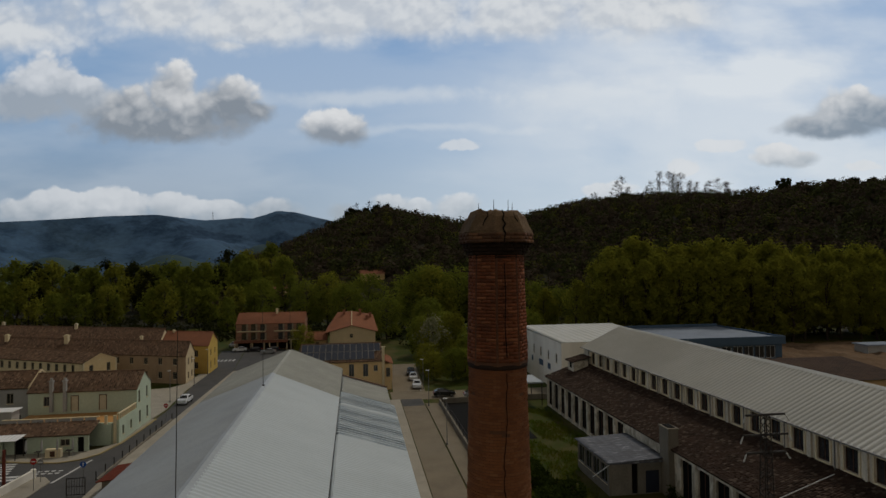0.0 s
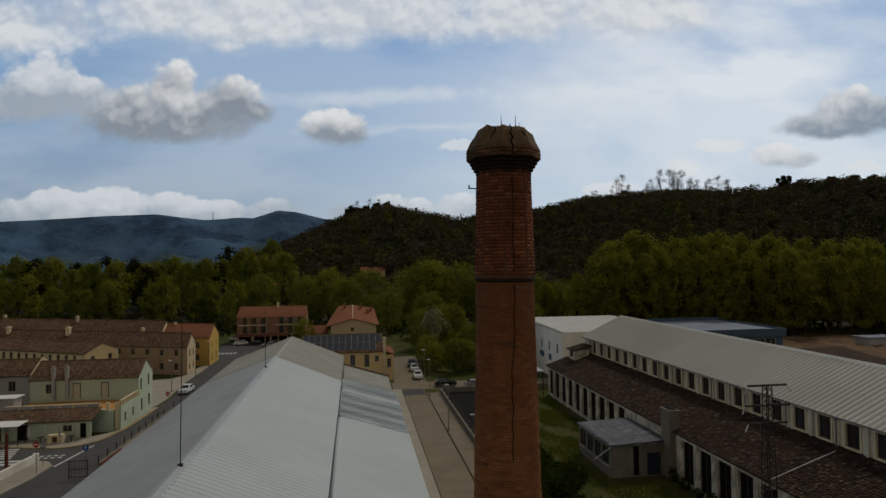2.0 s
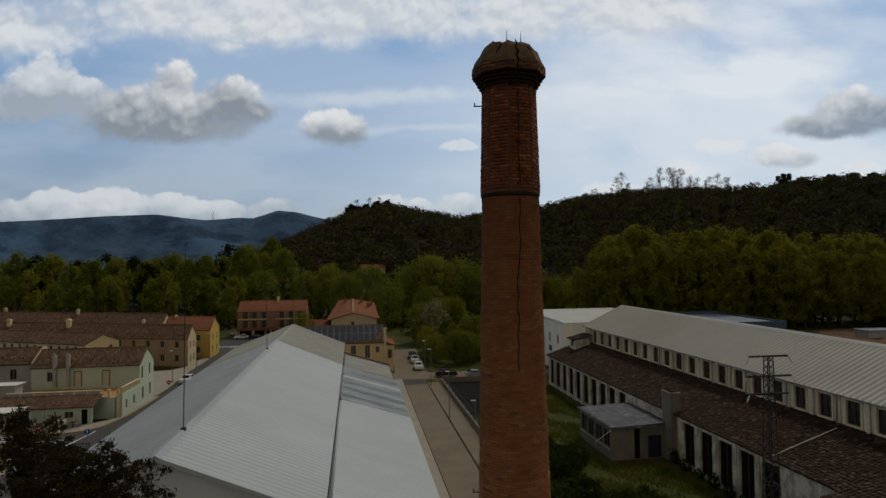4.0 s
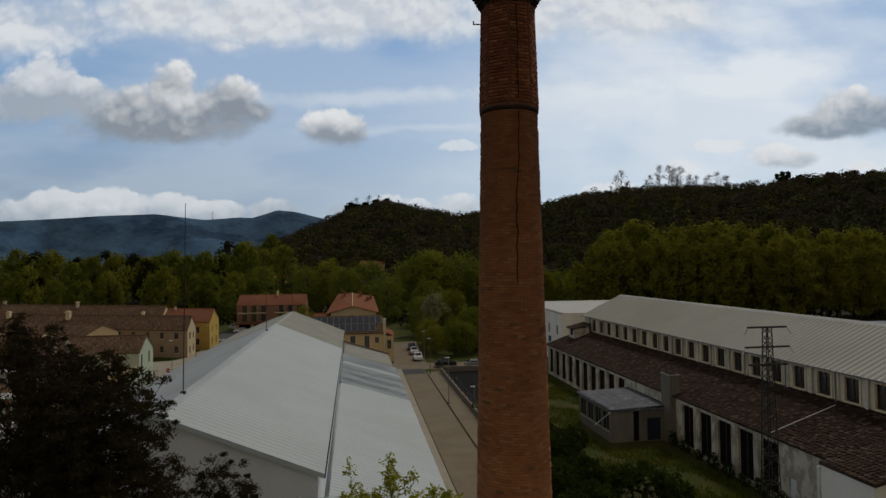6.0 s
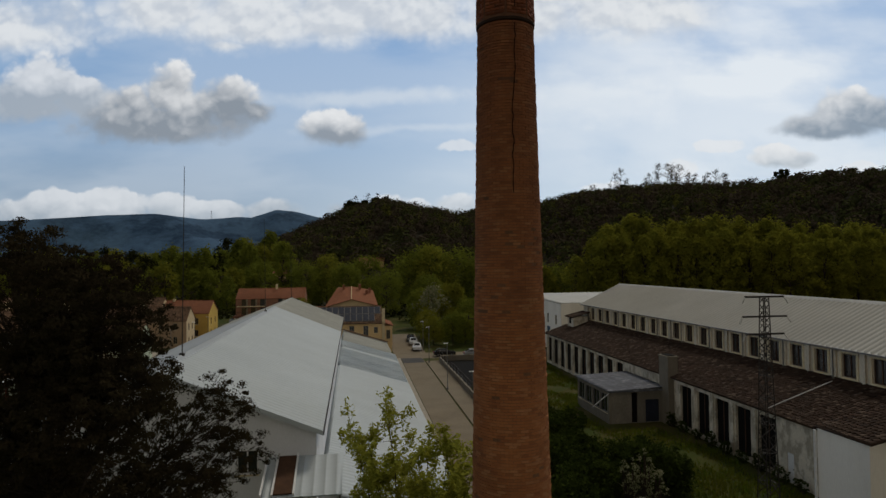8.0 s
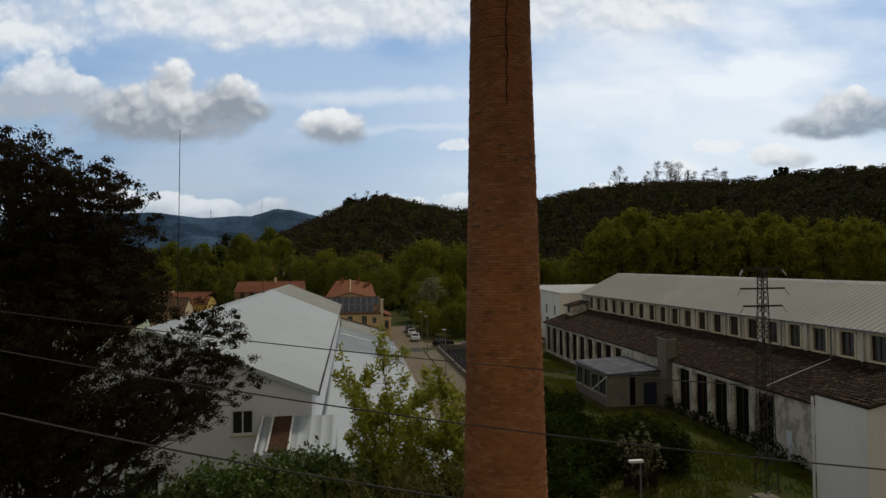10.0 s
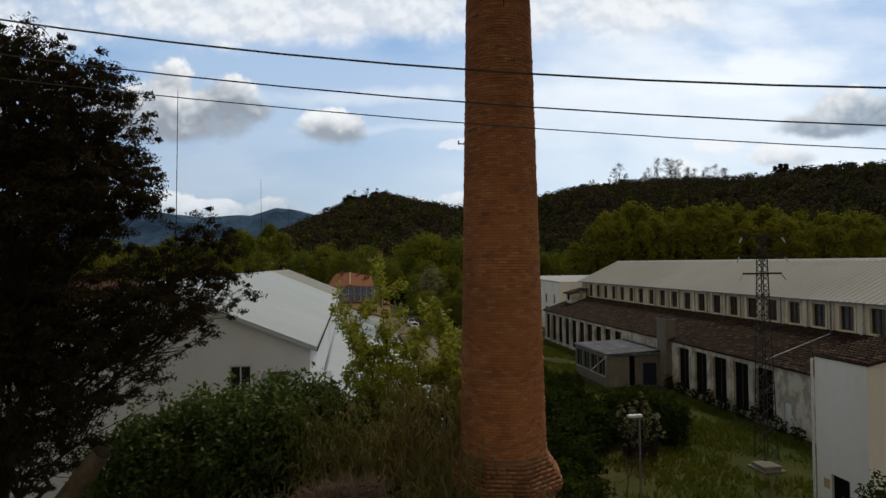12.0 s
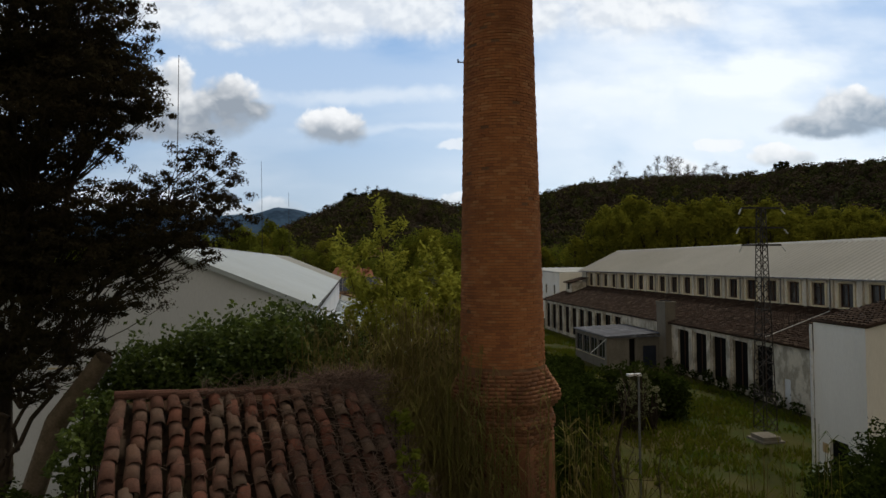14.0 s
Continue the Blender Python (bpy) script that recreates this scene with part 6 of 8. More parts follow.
def far_halls():
    root = thing("white_warehouse", (0, 0, 0), "white flat-roofed warehouse with small windows", "warehouse")
    x0, x1, y0, y1, h = 39.6, 62.0, 112.0, 140.0, 9.7
    bm = bmesh.new()
    wall_y(bm, y0, y0 + 0.3, x0, x1, 0, h, [(45.0, 46.4, 5.6, 6.8)])
    part("front_wall", bm, RENDER_WHITE, root)
    window_y(root, y0, 45.0, 46.4, 5.6, 6.8, -1)
    bm = bmesh.new()
    wins = [(114.5 + 5 * k, 115.5 + 5 * k, 5.4, 7.2) for k in range(5)]
    wall_x(bm, x0, x0 + 0.3, y0 + 0.3, y1, 0, h, wins)
    part("side_wall", bm, RENDER_WHITE, root)
    for w in wins:
        window_x(root, x0, *w, -1)
    part("rear_wall", boxes((x0, x1, y1 - 0.3, y1, 0, h), (x1 - 0.3, x1, y0 + 0.3, y1 - 0.3, 0, h)), RENDER_WHITE, root)
    ribbed("roof", (x0 - 0.05, y0, h + 0.1), (x1, y0, h + 0.1), (x0 - 0.05, y1, h + 0.7), 1.6, 0.08, RIBBED, root, 0.25)
    part("red_band", boxes((x0 + 0.8, x0 + 6, y0 - 0.03, y0 - 0.004, 1.2, 2.2)), SIGN_RED, root, "red painted sign band")
    for k, (a, b) in enumerate(((118.6, 120.4), (123.4, 126.2), (130.5, 131.6))):
        part("sign_bar", boxes((x0 - 0.03, x0 - 0.004, a, b, 3.4, 4.6)), BLUE_CLAD, root)
    can = thing("steel_canopy", (0, 0, 0), "grey steel canopy on thin posts", "canopy")
    part("deck", boxes((28.6, 33.0, 103.0, 110.0, 4.0, 4.2)), SHEET_DIM, can)
    for x in (28.8, 32.8):
        for y in (103.2, 109.8):
            part("post", boxes((x - 0.07, x + 0.07, y - 0.07, y + 0.07, 0, 3.98)), DARK_STEEL, can)
    root = thing("blue_warehouse", (0, 0, 0), "blue-clad warehouse with flat grey roof", "warehouse")
    x0, x1, y0, y1, h = 74.0, 107.0, 138.0, 166.0, 5.7
    bm = bmesh.new()
    bays = [(75.5 + 3.0 * k, 78.1 + 3.0 * k, 0.8, 3.8) for k in range(10)]
    wall_y(bm, y0, y0 + 0.3, x0, x1, 0, 4.2, bays)
    part("front_wall", bm, BLUE_CLAD, root)
    for b in bays:
        window_y(root, y0, *b, -1, GLASS_DARK, WHITE_PAINT, sill=False)
    part("fascia", boxes((x0 - 0.6, x1 + 0.6, y0 - 0.6, y1, 4.204, h)), BLUE_CLAD, root)
    part("roof", boxes((x0, x1, y0, y1 - 0.6, h + 0.004, h + 0.05)), BLUE_ROOF, root)
    for a in ((x0 - 0.6, x1 + 0.6, y0 - 0.6, y0 - 0.3, h + 0.004, h + 0.5), (x0 - 0.6, x0 - 0.3, y0 - 0.3, y1, h + 0.004, h + 0.5), (x1 + 0.3, x1 + 0.6, y0 - 0.3, y1, h + 0.004, h + 0.5), (x0 - 0.3, x1 + 0.3, y1 - 0.3, y1, h + 0.004, h + 0.9)):
        part("parapet", boxes(a), BLUE_CLAD, root)
    for w in ((x0, x0 + 0.3, y0 + 0.3, y1, 0, 4.2), (x1 - 0.3, x1, y0 + 0.3, y1, 0, 4.2), (x0 + 0.3, x1 - 0.3, y1 - 0.3, y1, 0, 4.2)):
        part("side_wall", boxes(w), BLUE_CLAD, root)
    root = thing("low_shed", (0, 0, 0), "low grey sheet-roofed shed behind the hall", "shed")
    part("wall", boxes((72, 100, 96, 112, 0, 3.6)), PLASTER_OCHRE, root)
    ribbed("roof", (71.5, 95.5, 3.7), (100.5, 95.5, 3.7), (71.5, 112.5, 5.2), 0.8, 0.06, TILE_OLD, root, 0.1)
    root = thing("pale_cabin", (0, 0, 0), "small pale cabin with grey flat roof", "cabin")
    part("wall", boxes((135, 144, 141.6, 146, 0, 2.3)), PLASTER_GREY, root)
    part("roof", boxes((134.6, 144.4, 141.2, 146.4, 2.304, 2.6)), BLUE_ROOF, root)


far_halls()


def soil_heaps():
    """Bare building ground with low heaps behind the hall."""
    n = 60
    u, w = np.meshgrid(np.linspace(0, 1, n), np.linspace(0, 1, n))
    x, y = 96 + 60 * u, 118 + 48 * w
    edge = np.clip(np.minimum.reduce([u, 1 - u, w, 1 - w]) * 8, 0, 1)
    z = -0.15 + edge * (0.35 + 0.9 * np.maximum(0, np.sin(x * 0.31) * np.sin(y * 0.27 + 1)) + 0.5 * np.maximum(0, np.sin(x * 0.83 + y * 0.4)) + 0.25 * np.sin(x * 1.7) * np.sin(y * 1.9))
    i, j = np.meshgrid(np.arange(n - 1), np.arange(n - 1), indexing="ij")
    f = np.stack([i * n + j, i * n + j + 1, (i + 1) * n + j + 1, (i + 1) * n + j], -1).reshape(-1, 4)
    tagged(arrays("soil_ground", np.stack([x, y, z], -1).reshape(-1, 3), f, SOIL, None, True), "bare brown soil heaps behind the hall", "ground", kind="structure")


soil_heaps()


def far_things():
    """A transmitter mast on the far range and houses at the hill's foot."""
    x, y = 3390 * math.sin(radians(-12.6)), 3390 * math.cos(radians(-12.6))
    z = float(land(np.array([x]), np.array([y]))[0])
    root = thing("transmitter_mast", (x, y, z - 3), "far thin transmitter mast on the range", "mast")
    for sx in (-1, 1):
        bm = bmesh.new()
        bar(bm, (sx * 3.5, 0, 0), (sx * 0.6, 0, 44), 0.7, 4)
        part("leg", bm, STEEL, root)
    for k in range(5):
        part("strut", boxes((-3.2 + 0.55 * k, 3.2 - 0.55 * k, -0.4, 0.4, 5 + 8 * k, 5.8 + 8 * k)), STEEL, root)
    for u, d, wide, h in ((-0.119, 352, 14, 4.2), (-0.275, 310, 6, 10.0)):
        lat, dep = u * d, d
        x, y = lat * math.cos(AIM) + dep * math.sin(AIM), -lat * math.sin(AIM) + dep * math.cos(AIM)
        z = float(land(np.array([x]), np.array([y]))[0])
        root = thing("hillside_house", (x, y, z), "small ochre house among the hillside trees", "house", "hillside houses")
        part("wall", boxes((-wide / 2, wide / 2, 0, 8, -2, h)), PLASTER_OCHRE, root)
        bm = bmesh.new()
        prism(bm, [(-wide / 2 - 0.5, -0.5, h), (-wide / 2 - 0.5, 8.5, h), (-wide / 2 - 0.5, 4, h + 2.2)], (wide + 1, 0, 0))
        part("roof", bm, TILE_RED, root)
        for k in range(int(wide / 3)):
            xx = -wide / 2 + 1 + 3 * k
            part("window", boxes((xx, xx + 1.1, -0.06, -0.004, h - 2.6, h - 1.1)), GLASS_DARK, root)


far_things()

# ---- roads and pavements ----


def slab(name, ring, z0, z1, mat, label, category):
    bm = bmesh.new()
    prism(bm, [(x, y, z0) for x, y in ring], (0, 0, z1 - z0))
    return tagged(part(name, bm, mat), label, category, kind="structure")


slab("road", [(-36.0, 40), (-26.9, 40), (-29.5, 70), (-29.9, 84), (-29.7, 104), (-29.5, 118), (-29.0, 150), (-32.5, 186), (-39.0, 186), (-35.0, 150), (-33.6, 128), (-32.6, 112), (-33.0, 99), (-34.4, 90), (-38, 86.6), (-60, 85), (-60, 76), (-37, 76)], -0.1, 0.03, ASPHALT, "grey asphalt street with worn markings", "road")
slab("car_park", [(-28.9, 150.2), (-14, 166), (-14, 186.3), (-32.3, 186.3)], -0.1, 0.028, ASPHALT, "asphalt forecourt before the apartments", "road")
slab("lane", [(8.2, 30), (12.2, 30), (12.4, 112), (8.4, 112)], -0.1, 0.03, CONCRETE_LANE, "worn pale lane beside the shed", "road")
slab("cross_road", [(6.8, 112.2), (60, 109), (60, 117), (6.8, 119)], -0.1, 0.034, CONCRETE_LANE, "cross road over the culvert", "road")
slab("dark_patch", [(8.4, 107), (12.3, 107), (12.3, 112.4), (8.4, 112.4)], 0.0, 0.04, ASPHALT, "patch of newer dark asphalt", "road")
slab("parking_lane", [(7.4, 119), (13.8, 119), (15.0, 152), (8.6, 152)], -0.1, 0.03, CONCRETE_LANE, "parking lane beside the trees", "road")
slab("pavement", [(6.2, 30), (8.05, 30), (8.25, 112), (6.4, 112)], -0.1, 0.15, PAVING, "narrow lane-side pavement", "pavement")
slab("pavement_right", [(12.45, 52), (14.85, 52), (15.2, 108), (12.55, 108)], -0.1, 0.14, CONCRETE_LANE, "pavement along the culvert", "pavement")
slab("pavement_street", [(-58, 88.0), (-45.9, 86.4), (-43.1, 85.6), (-38.1, 84.55), (-35.8, 85.5), (-34.4, 87.3), (-33.3, 92.6), (-32.95, 99.4), (-32.8, 105.6), (-33.48, 105.6), (-33.48, 92.25), (-36.4, 88.95), (-58, 88.95)], -0.1, 0.15, PAVING, "corner pavement before the bar", "pavement")
slab("pavement_row", [(-33.4, 106), (-33.0, 112), (-34.0, 128), (-33.9, 147.4), (-35.9, 147.4), (-35.9, 136), (-38, 132), (-52, 128), (-50, 107), (-33.5, 105.9)], -0.1, 0.15, PAVING, "pavement before the terrace rows", "pavement")
slab("pavement_shed", [(-27.0, 40), (-17.5, 40), (-17.5, 150), (-28.9, 150), (-29.4, 118), (-29.6, 104), (-30.1, 84), (-29.6, 70)], -0.1, 0.12, PAVING, "concrete yard edge beside the shed", "pavement")
kerb_line = [(-58, 88.0), (-45.9, 86.4), (-43.1, 85.6), (-38.1, 84.55), (-35.8, 85.5), (-34.4, 87.3), (-33.3, 92.6), (-32.95, 99.4), (-32.8, 105.6)]
for (ax, ay), (bx, by) in zip(kerb_line, kerb_line[1:]):
    d = Vector((bx - ax, by - ay, 0)).normalized()
    n = Vector((d.y, -d.x, 0)) * 0.28
    bm = bmesh.new()
    prism(bm, [(ax, ay, 0.032), (bx, by, 0.032), (bx + n.x, by + n.y, 0.032), (ax + n.x, ay + n.y, 0.032)], (0, 0, 0.13))
    tagged(part("kerb", bm, KERB), "ochre kerb stones of the street corner", "kerb", kind="structure")
for k in range(5):
    tagged(part("crossing_stripe", boxes((-50.0, -42.2 - 0.25 * k, 81.0 + k * 0.95, 81.5 + k * 0.95, 0.034, 0.04)), PAINT), "worn white crossing stripe", "road marking", kind="structure")
for k in range(2):
    tagged(part("crossing_stripe", boxes((-43.4 + 0.6 * k, -40.4 + 0.6 * k, 79.6 - 1.1 * k, 80.2 - 1.1 * k, 0.034, 0.04)), PAINT), "worn white crossing stripe", "road marking", kind="structure")
for k in range(8):
    x, y = -39.0 + 0.8 * (k % 4), 80.3 + 0.9 * (k // 4)
    tagged(part("road_dash", boxes((x, x + 0.5, y, y + 0.4, 0.034, 0.04)), PAINT), "short worn white road dash", "road marking", kind="structure")
slab("traffic_island", [(-38.6, 79.3), (-36.9, 78.9), (-35.6, 77.2), (-35.7, 72.6), (-36.6, 68.0), (-39.2, 68.0), (-39.0, 74.0)], -0.1, 0.14, PAVING, "pale paved traffic island", "pavement")
bm = bmesh.new()
prism(bm, [(-35.5, 76.9, 0.034), (-35.2, 76.9, 0.034), (-34.1, 85.2, 0.034), (-34.35, 85.2, 0.034)], (0, 0, 0.006))
tagged(part("lane_line", bm, PAINT), "white give-way line", "road marking", kind="structure")
for k in range(5):
    tagged(part("crossing_stripe", boxes((-36.4 + 1.0 * k, -35.9 + 1.0 * k, 166, 169, 0.034, 0.04)), PAINT), "white crossing stripe", "road marking", kind="structure")
bm = bmesh.new()
prism(bm, [(12.9, 119.5, 0.034), (13.0, 119.5, 0.034), (13.9, 146, 0.034), (13.8, 146, 0.034)], (0, 0, 0.006))
tagged(part("parking_line", bm, PAINT), "white parking line", "road marking", kind="structure")


def culvert():
    root = thing("culvert_wall", (0, 0, 0), "long concrete parapet with wire fence by the dark culvert", "wall")
    part("parapet", boxes((15.0, 15.3, 60, 108, 0, 0.8)), CONCRETE, root)
    for k in range(17):
        part("fence_post", boxes((15.1, 15.18, 60.2 + 3 * k, 60.28 + 3 * k, 0.804, 1.9)), DARK_STEEL, root)
    part("top_rail", boxes((15.12, 15.16, 60.2, 108.2, 1.904, 1.95)), DARK_STEEL, root)
    part("mesh_rail", boxes((15.12, 15.16, 60.2, 108.2, 1.34, 1.37)), DARK_STEEL, root)
    part("bridge_parapet", boxes((15.3, 40, 107.9, 108.2, 0, 1.0)), CONCRETE, root)
    part("dark_channel", boxes((15.32, 26, 84, 107.88, 0.012, 0.03)), SHADE_BLACK, root, "dark water channel")


culvert()


def lamp_post(at, height, arm, turn=0.0, group="street lamps"):
    root = thing("street_lamp", at, "slim grey street lamp with flat head", "street lamp", group, turn)
    bm = bmesh.new()
    bar(bm, (0, 0, 0), (0, 0, height), 0.07, 8, 0.045)
    part("pole", bm, STEEL, root)
    bm = bmesh.new()
    v = box(bm, -arm, 0.1, -0.12, 0.12, height - 0.02, height + 0.08)
    part("lamp_head", bm, WHITE_PAINT, root, "flat pale lamp head")
    part("base", boxes((-0.12, 0.12, -0.12, 0.12, 0, 0.3)), STEEL, root)


lamp_post((12.95, 26.3, 0), 6.5, 0.55)
lamp_post((12.6, 83.0, 0.1), 6.4, 0.5)
lamp_post((15.6, 79.9, 0), 3.0, 0.5)
lamp_post((12.9, 106.0, 0.1), 6.3, 0.5)
lamp_post((13.6, 121.0, 0), 6.0, 0.5)
lamp_post((-34.0, 118.0, 0.1), 5.8, 0.5)
lamp_post((-33.5, 133.0, 0.1), 5.8, 0.5)
lamp_post((-33.9, 146.5, 0.1), 5.8, 0.5)


def bollards():
    pts = [(-30.5, 77.0), (-30.5, 79.7), (-30.45, 82.3), (-30.4, 84.9), (-30.35, 87.3), (-30.3, 89.9), (-30.25, 92.6), (-30.25, 95.3), (-30.2, 97.8), (-30.1, 100.2), (-29.95, 105.0)]
    for x, y in pts:
        root = thing("bollard", (x, y, 0.1), "dark steel bollard at the street edge", "bollard", "street bollards")
        bm = bmesh.new()
        lathe(bm, [(0.07, 0), (0.07, 0.95), (0.05, 1.0)], 8)
        part("post", bm, DARK_STEEL, root)
    for a, b in zip(pts, pts[1:]):
        bm = bmesh.new()
        prism(bm, [(a[0] - 0.1, a[1], 0.02), (a[0] + 0.25, a[1], 0.02), (b[0] + 0.25, b[1], 0.02), (b[0] - 0.1, b[1], 0.02)], (0, 0, 0.16))
        tagged(part("kerb", bm, CONCRETE), "dark concrete kerb under the bollards", "kerb", kind="structure")


bollards()


def sign(at, mat, label, height=2.6, round_=True, turn=0.0):
    root = thing("road_sign", at, label, "road sign", "", turn)
    bm = bmesh.new()
    bar(bm, (0, 0, 0), (0, 0, height), 0.035, 6)
    part("pole", bm, STEEL, root)
    bm = bmesh.new()
    n = 20
    prism(bm, [(0.34 * math.cos(2 * math.pi * k / n), -0.06, height - 0.1 + 0.34 * math.sin(2 * math.pi * k / n)) for k in range(n)], (0, 0.02, 0))
    disc = part("disc", bm, mat, root)
    bm = bmesh.new()
    if mat is SIGN_BLUE:
        prism(bm, [(-0.05, -0.075, height - 0.3), (0.05, -0.075, height - 0.3), (0.05, -0.075, height), (0.15, -0.075, height), (0, -0.075, height + 0.16), (-0.15, -0.075, height), (-0.05, -0.075, height)], (0, 0.008, 0))
    else:
        box(bm, -0.24, 0.24, -0.075, -0.067, height - 0.16, height - 0.04)
    part("symbol", bm, WHITE_PAINT, disc, "white sign symbol")


sign((-31.2, 75.3, 0.0), SIGN_BLUE, "round blue arrow sign on a post")
sign((-36.0, 74.3, 0.14), SIGN_RED, "round red no-entry sign on a post", 3.4)
sign((-36.7, 77.3, 0.14), STEEL, "grey back of a round road sign", 2.4)
sign((-30.05, 102.2, 0.1), SIGN_RED, "round red no-entry sign by the street", 3.0)


def yard_ramp():
    root = thing("red_shelter", (0, 0, 0), "low shelter with rust red sheet roof", "shelter")
    ribbed("roof", (-28.2, 71.0, 1.75), (-28.0, 76.8, 1.75), (-24.0, 71.0, 2.25), 0.5, 0.05, RUST, root, 0.06)
    part("wall", boxes((-27.7, -24.3, 71.4, 76.4, 0.12, 1.7)), CONCRETE, root)
    root = thing("steel_gate", (-30.6, 72.0, 0.1), "dark steel barred gate beside the skip", "gate")
    rows = [(-1.0, -0.92, -0.04, 0.04, 0, 2.0), (0.92, 1.0, -0.04, 0.04, 0, 2.0)]
    part("gate_frame", boxes(*rows, (-0.92, 0.92, -0.03, 0.03, 1.9, 1.98), (-0.92, 0.92, -0.03, 0.03, 0.1, 0.18), (-0.92, 0.92, -0.03, 0.03, 1.0, 1.06)), DARK_STEEL, root)
    for k in range(6):
        part("gate_bar", boxes((-0.7 + k * 0.27, -0.67 + k * 0.27, -0.02, 0.02, 0.18, 1.9)), DARK_STEEL, root)
    root = thing("white_kerb_wall", (-38.75, 74.6, 0.14), "low white wall along the traffic island", "wall", "", 84)
    part("wall", boxes((-6.0, 4.3, -0.15, 0.15, 0, 0.9)), RENDER_WHITE, root)
    bm = bmesh.new()
    lathe(bm, [(0.3, 0), (0.3, 0.95), (0.22, 1.0)], 12, 0, 4.4, 0)
    part("end_pier", bm, RENDER_WHITE, root)
    root = thing("wooden_post", (-39.6, 75.3, 0), "brown wooden pole beside the awning", "post")
    bm = bmesh.new()
    bar(bm, (0, 0, 0), (0, 0, 4.6), 0.2, 8, 0.17)
    part("pole", bm, RUST, root)
    for k in range(4):
        root = thing("parasol", (-37.2 - 1.9 * k, 86.6, 0.15), "closed grey parasol outside the bar", "parasol", "parasols at the bar")
        bm = bmesh.new()
        lathe(bm, [(0.03, 0), (0.03, 1.0), (0.16, 1.1), (0.12, 2.2), (0.03, 2.5)], 8)
        part("canopy", bm, PLASTER_GREY, root)
    for k in range(3):
        root = thing("bar_table", (-37.9 - 1.9 * k, 87.2, 0.15), "small dark bar table", "table", "tables at the bar")
        part("top", boxes((-0.4, 0.4, -0.4, 0.4, 0.71, 0.75)), DARK_STEEL, root)
        part("leg", boxes((-0.04, 0.04, -0.04, 0.04, 0, 0.71)), DARK_STEEL, root)


yard_ramp()


def car(at, turn, paint, label, group="parked cars", kind="hatch"):
    root = thing("car", at, label, "car", group, turn)
    L, W2 = 4.2, 0.86
    prof = [(-2.1, 0.35), (-2.08, 0.75), (-1.95, 0.95), (-0.95, 1.02), (-0.25, 1.45), (0.95, 1.48), (1.75, 1.05), (2.0, 0.95), (2.1, 0.6), (2.08, 0.35)]
    bm = bmesh.new()
    sections = [(-W2, 0.94), (-W2 * 0.93, 1.0), (W2 * 0.93, 1.0), (W2, 0.94)]
    rings = [[bm.verts.new((x * (1 if abs(y) < W2 else 0.97), y * (0.8 if z > 1.2 else 1), 0.35 + (z - 0.35) * k)) for x, z in prof] for y, k in sections]
    for a, b in zip(rings, rings[1:]):
        for i in range(len(prof)):
            j = (i + 1) % len(prof)
            bm.faces.new((a[i], a[j], b[j], b[i]))
    bm.faces.new(rings[0]), bm.faces.new(list(reversed(rings[-1])))
    part("body", bm, paint, root)
    for s in (-1, 1):
        bm = bmesh.new()
        y = s * 0.775
        prism(bm, [(-0.72, y, 1.04), (1.5, y, 1.06), (0.92, y * 0.9, 1.4), (-0.2, y * 0.9, 1.38)], (0, s * 0.06, 0))
        part("side_window", bm, GLASS_DARK, root)
    bm = bmesh.new()
    prism(bm, [(-0.93, -0.66, 1.05), (-0.93, 0.66, 1.05), (-0.3, 0.55, 1.42), (-0.3, -0.55, 1.42)], (-0.03, 0, 0.03))
    part("windscreen", bm, GLASS_DARK, root)
    bm = bmesh.new()
    prism(bm, [(1.72, -0.62, 1.1), (1.72, 0.62, 1.1), (1.05, 0.55, 1.44), (1.05, -0.55, 1.44)], (0.04, 0, 0.03))
    part("rear_window", bm, GLASS_DARK, root)
    for x in (-1.3, 1.3):
        for s in (-1, 1):
            bm = bmesh.new()
            bar(bm, (x, s * 0.66, 0.32), (x, s * 0.88, 0.32), 0.32, 14)
            w = part("wheel", bm, BLACK_RUBBER, root)
            bm = bmesh.new()
            bar(bm, (x, s * 0.885, 0.32), (x, s * 0.9, 0.32), 0.19, 10)
            part("rim", bm, STEEL, w, "grey wheel rim")
    for s in (-1, 1):
        part("headlight", boxes((-2.1, -2.0, s * 0.6 - 0.16, s * 0.6 + 0.16, 0.66, 0.8)), CERAMIC, root)
        part("tail_light", boxes((2.0, 2.11, s * 0.62 - 0.14, s * 0.62 + 0.14, 0.75, 0.92)), SIGN_RED, root)
    part("number_plate", boxes((-2.13, -2.1, -0.26, 0.26, 0.45, 0.56)), WHITE_PAINT, root)
    return root


car((16.8, 113.6, 0.04), 178, CAR_BLACK, "black hatchback on the cross road")
car((22.3, 111.6, 0.04), 178, CAR_GREY, "silver saloon on the cross road")
car((12.5, 122.8, 0.04), 86, CAR_WHITE, "white hatchback parked in the lane")
car((12.6, 131.4, 0.04), 86, CAR_WHITE, "white car parked under the trees")
car((12.6, 137.6, 0.04), 86, CAR_BLACK, "black car parked under the trees")
car((-31.2, 117.3, 0.04), 87, CAR_WHITE, "white van-like car on the street")
car((-33.5, 184.0, 0.0), 10, CAR_WHITE, "white car before the apartments")
car((-29.4, 183.4, 0.0), 12, CAR_BLACK, "black car before the apartments")
car((-24.6, 178.0, 0.0), 12, CAR_GREY, "silver car before the apartments")
car((-24.2, 183.0, 0.0), 12, CAR_BLACK, "dark car before the apartments")
car((-37.5, 196.0, 0.0), 80, CAR_GREY, "grey car at the street's end")


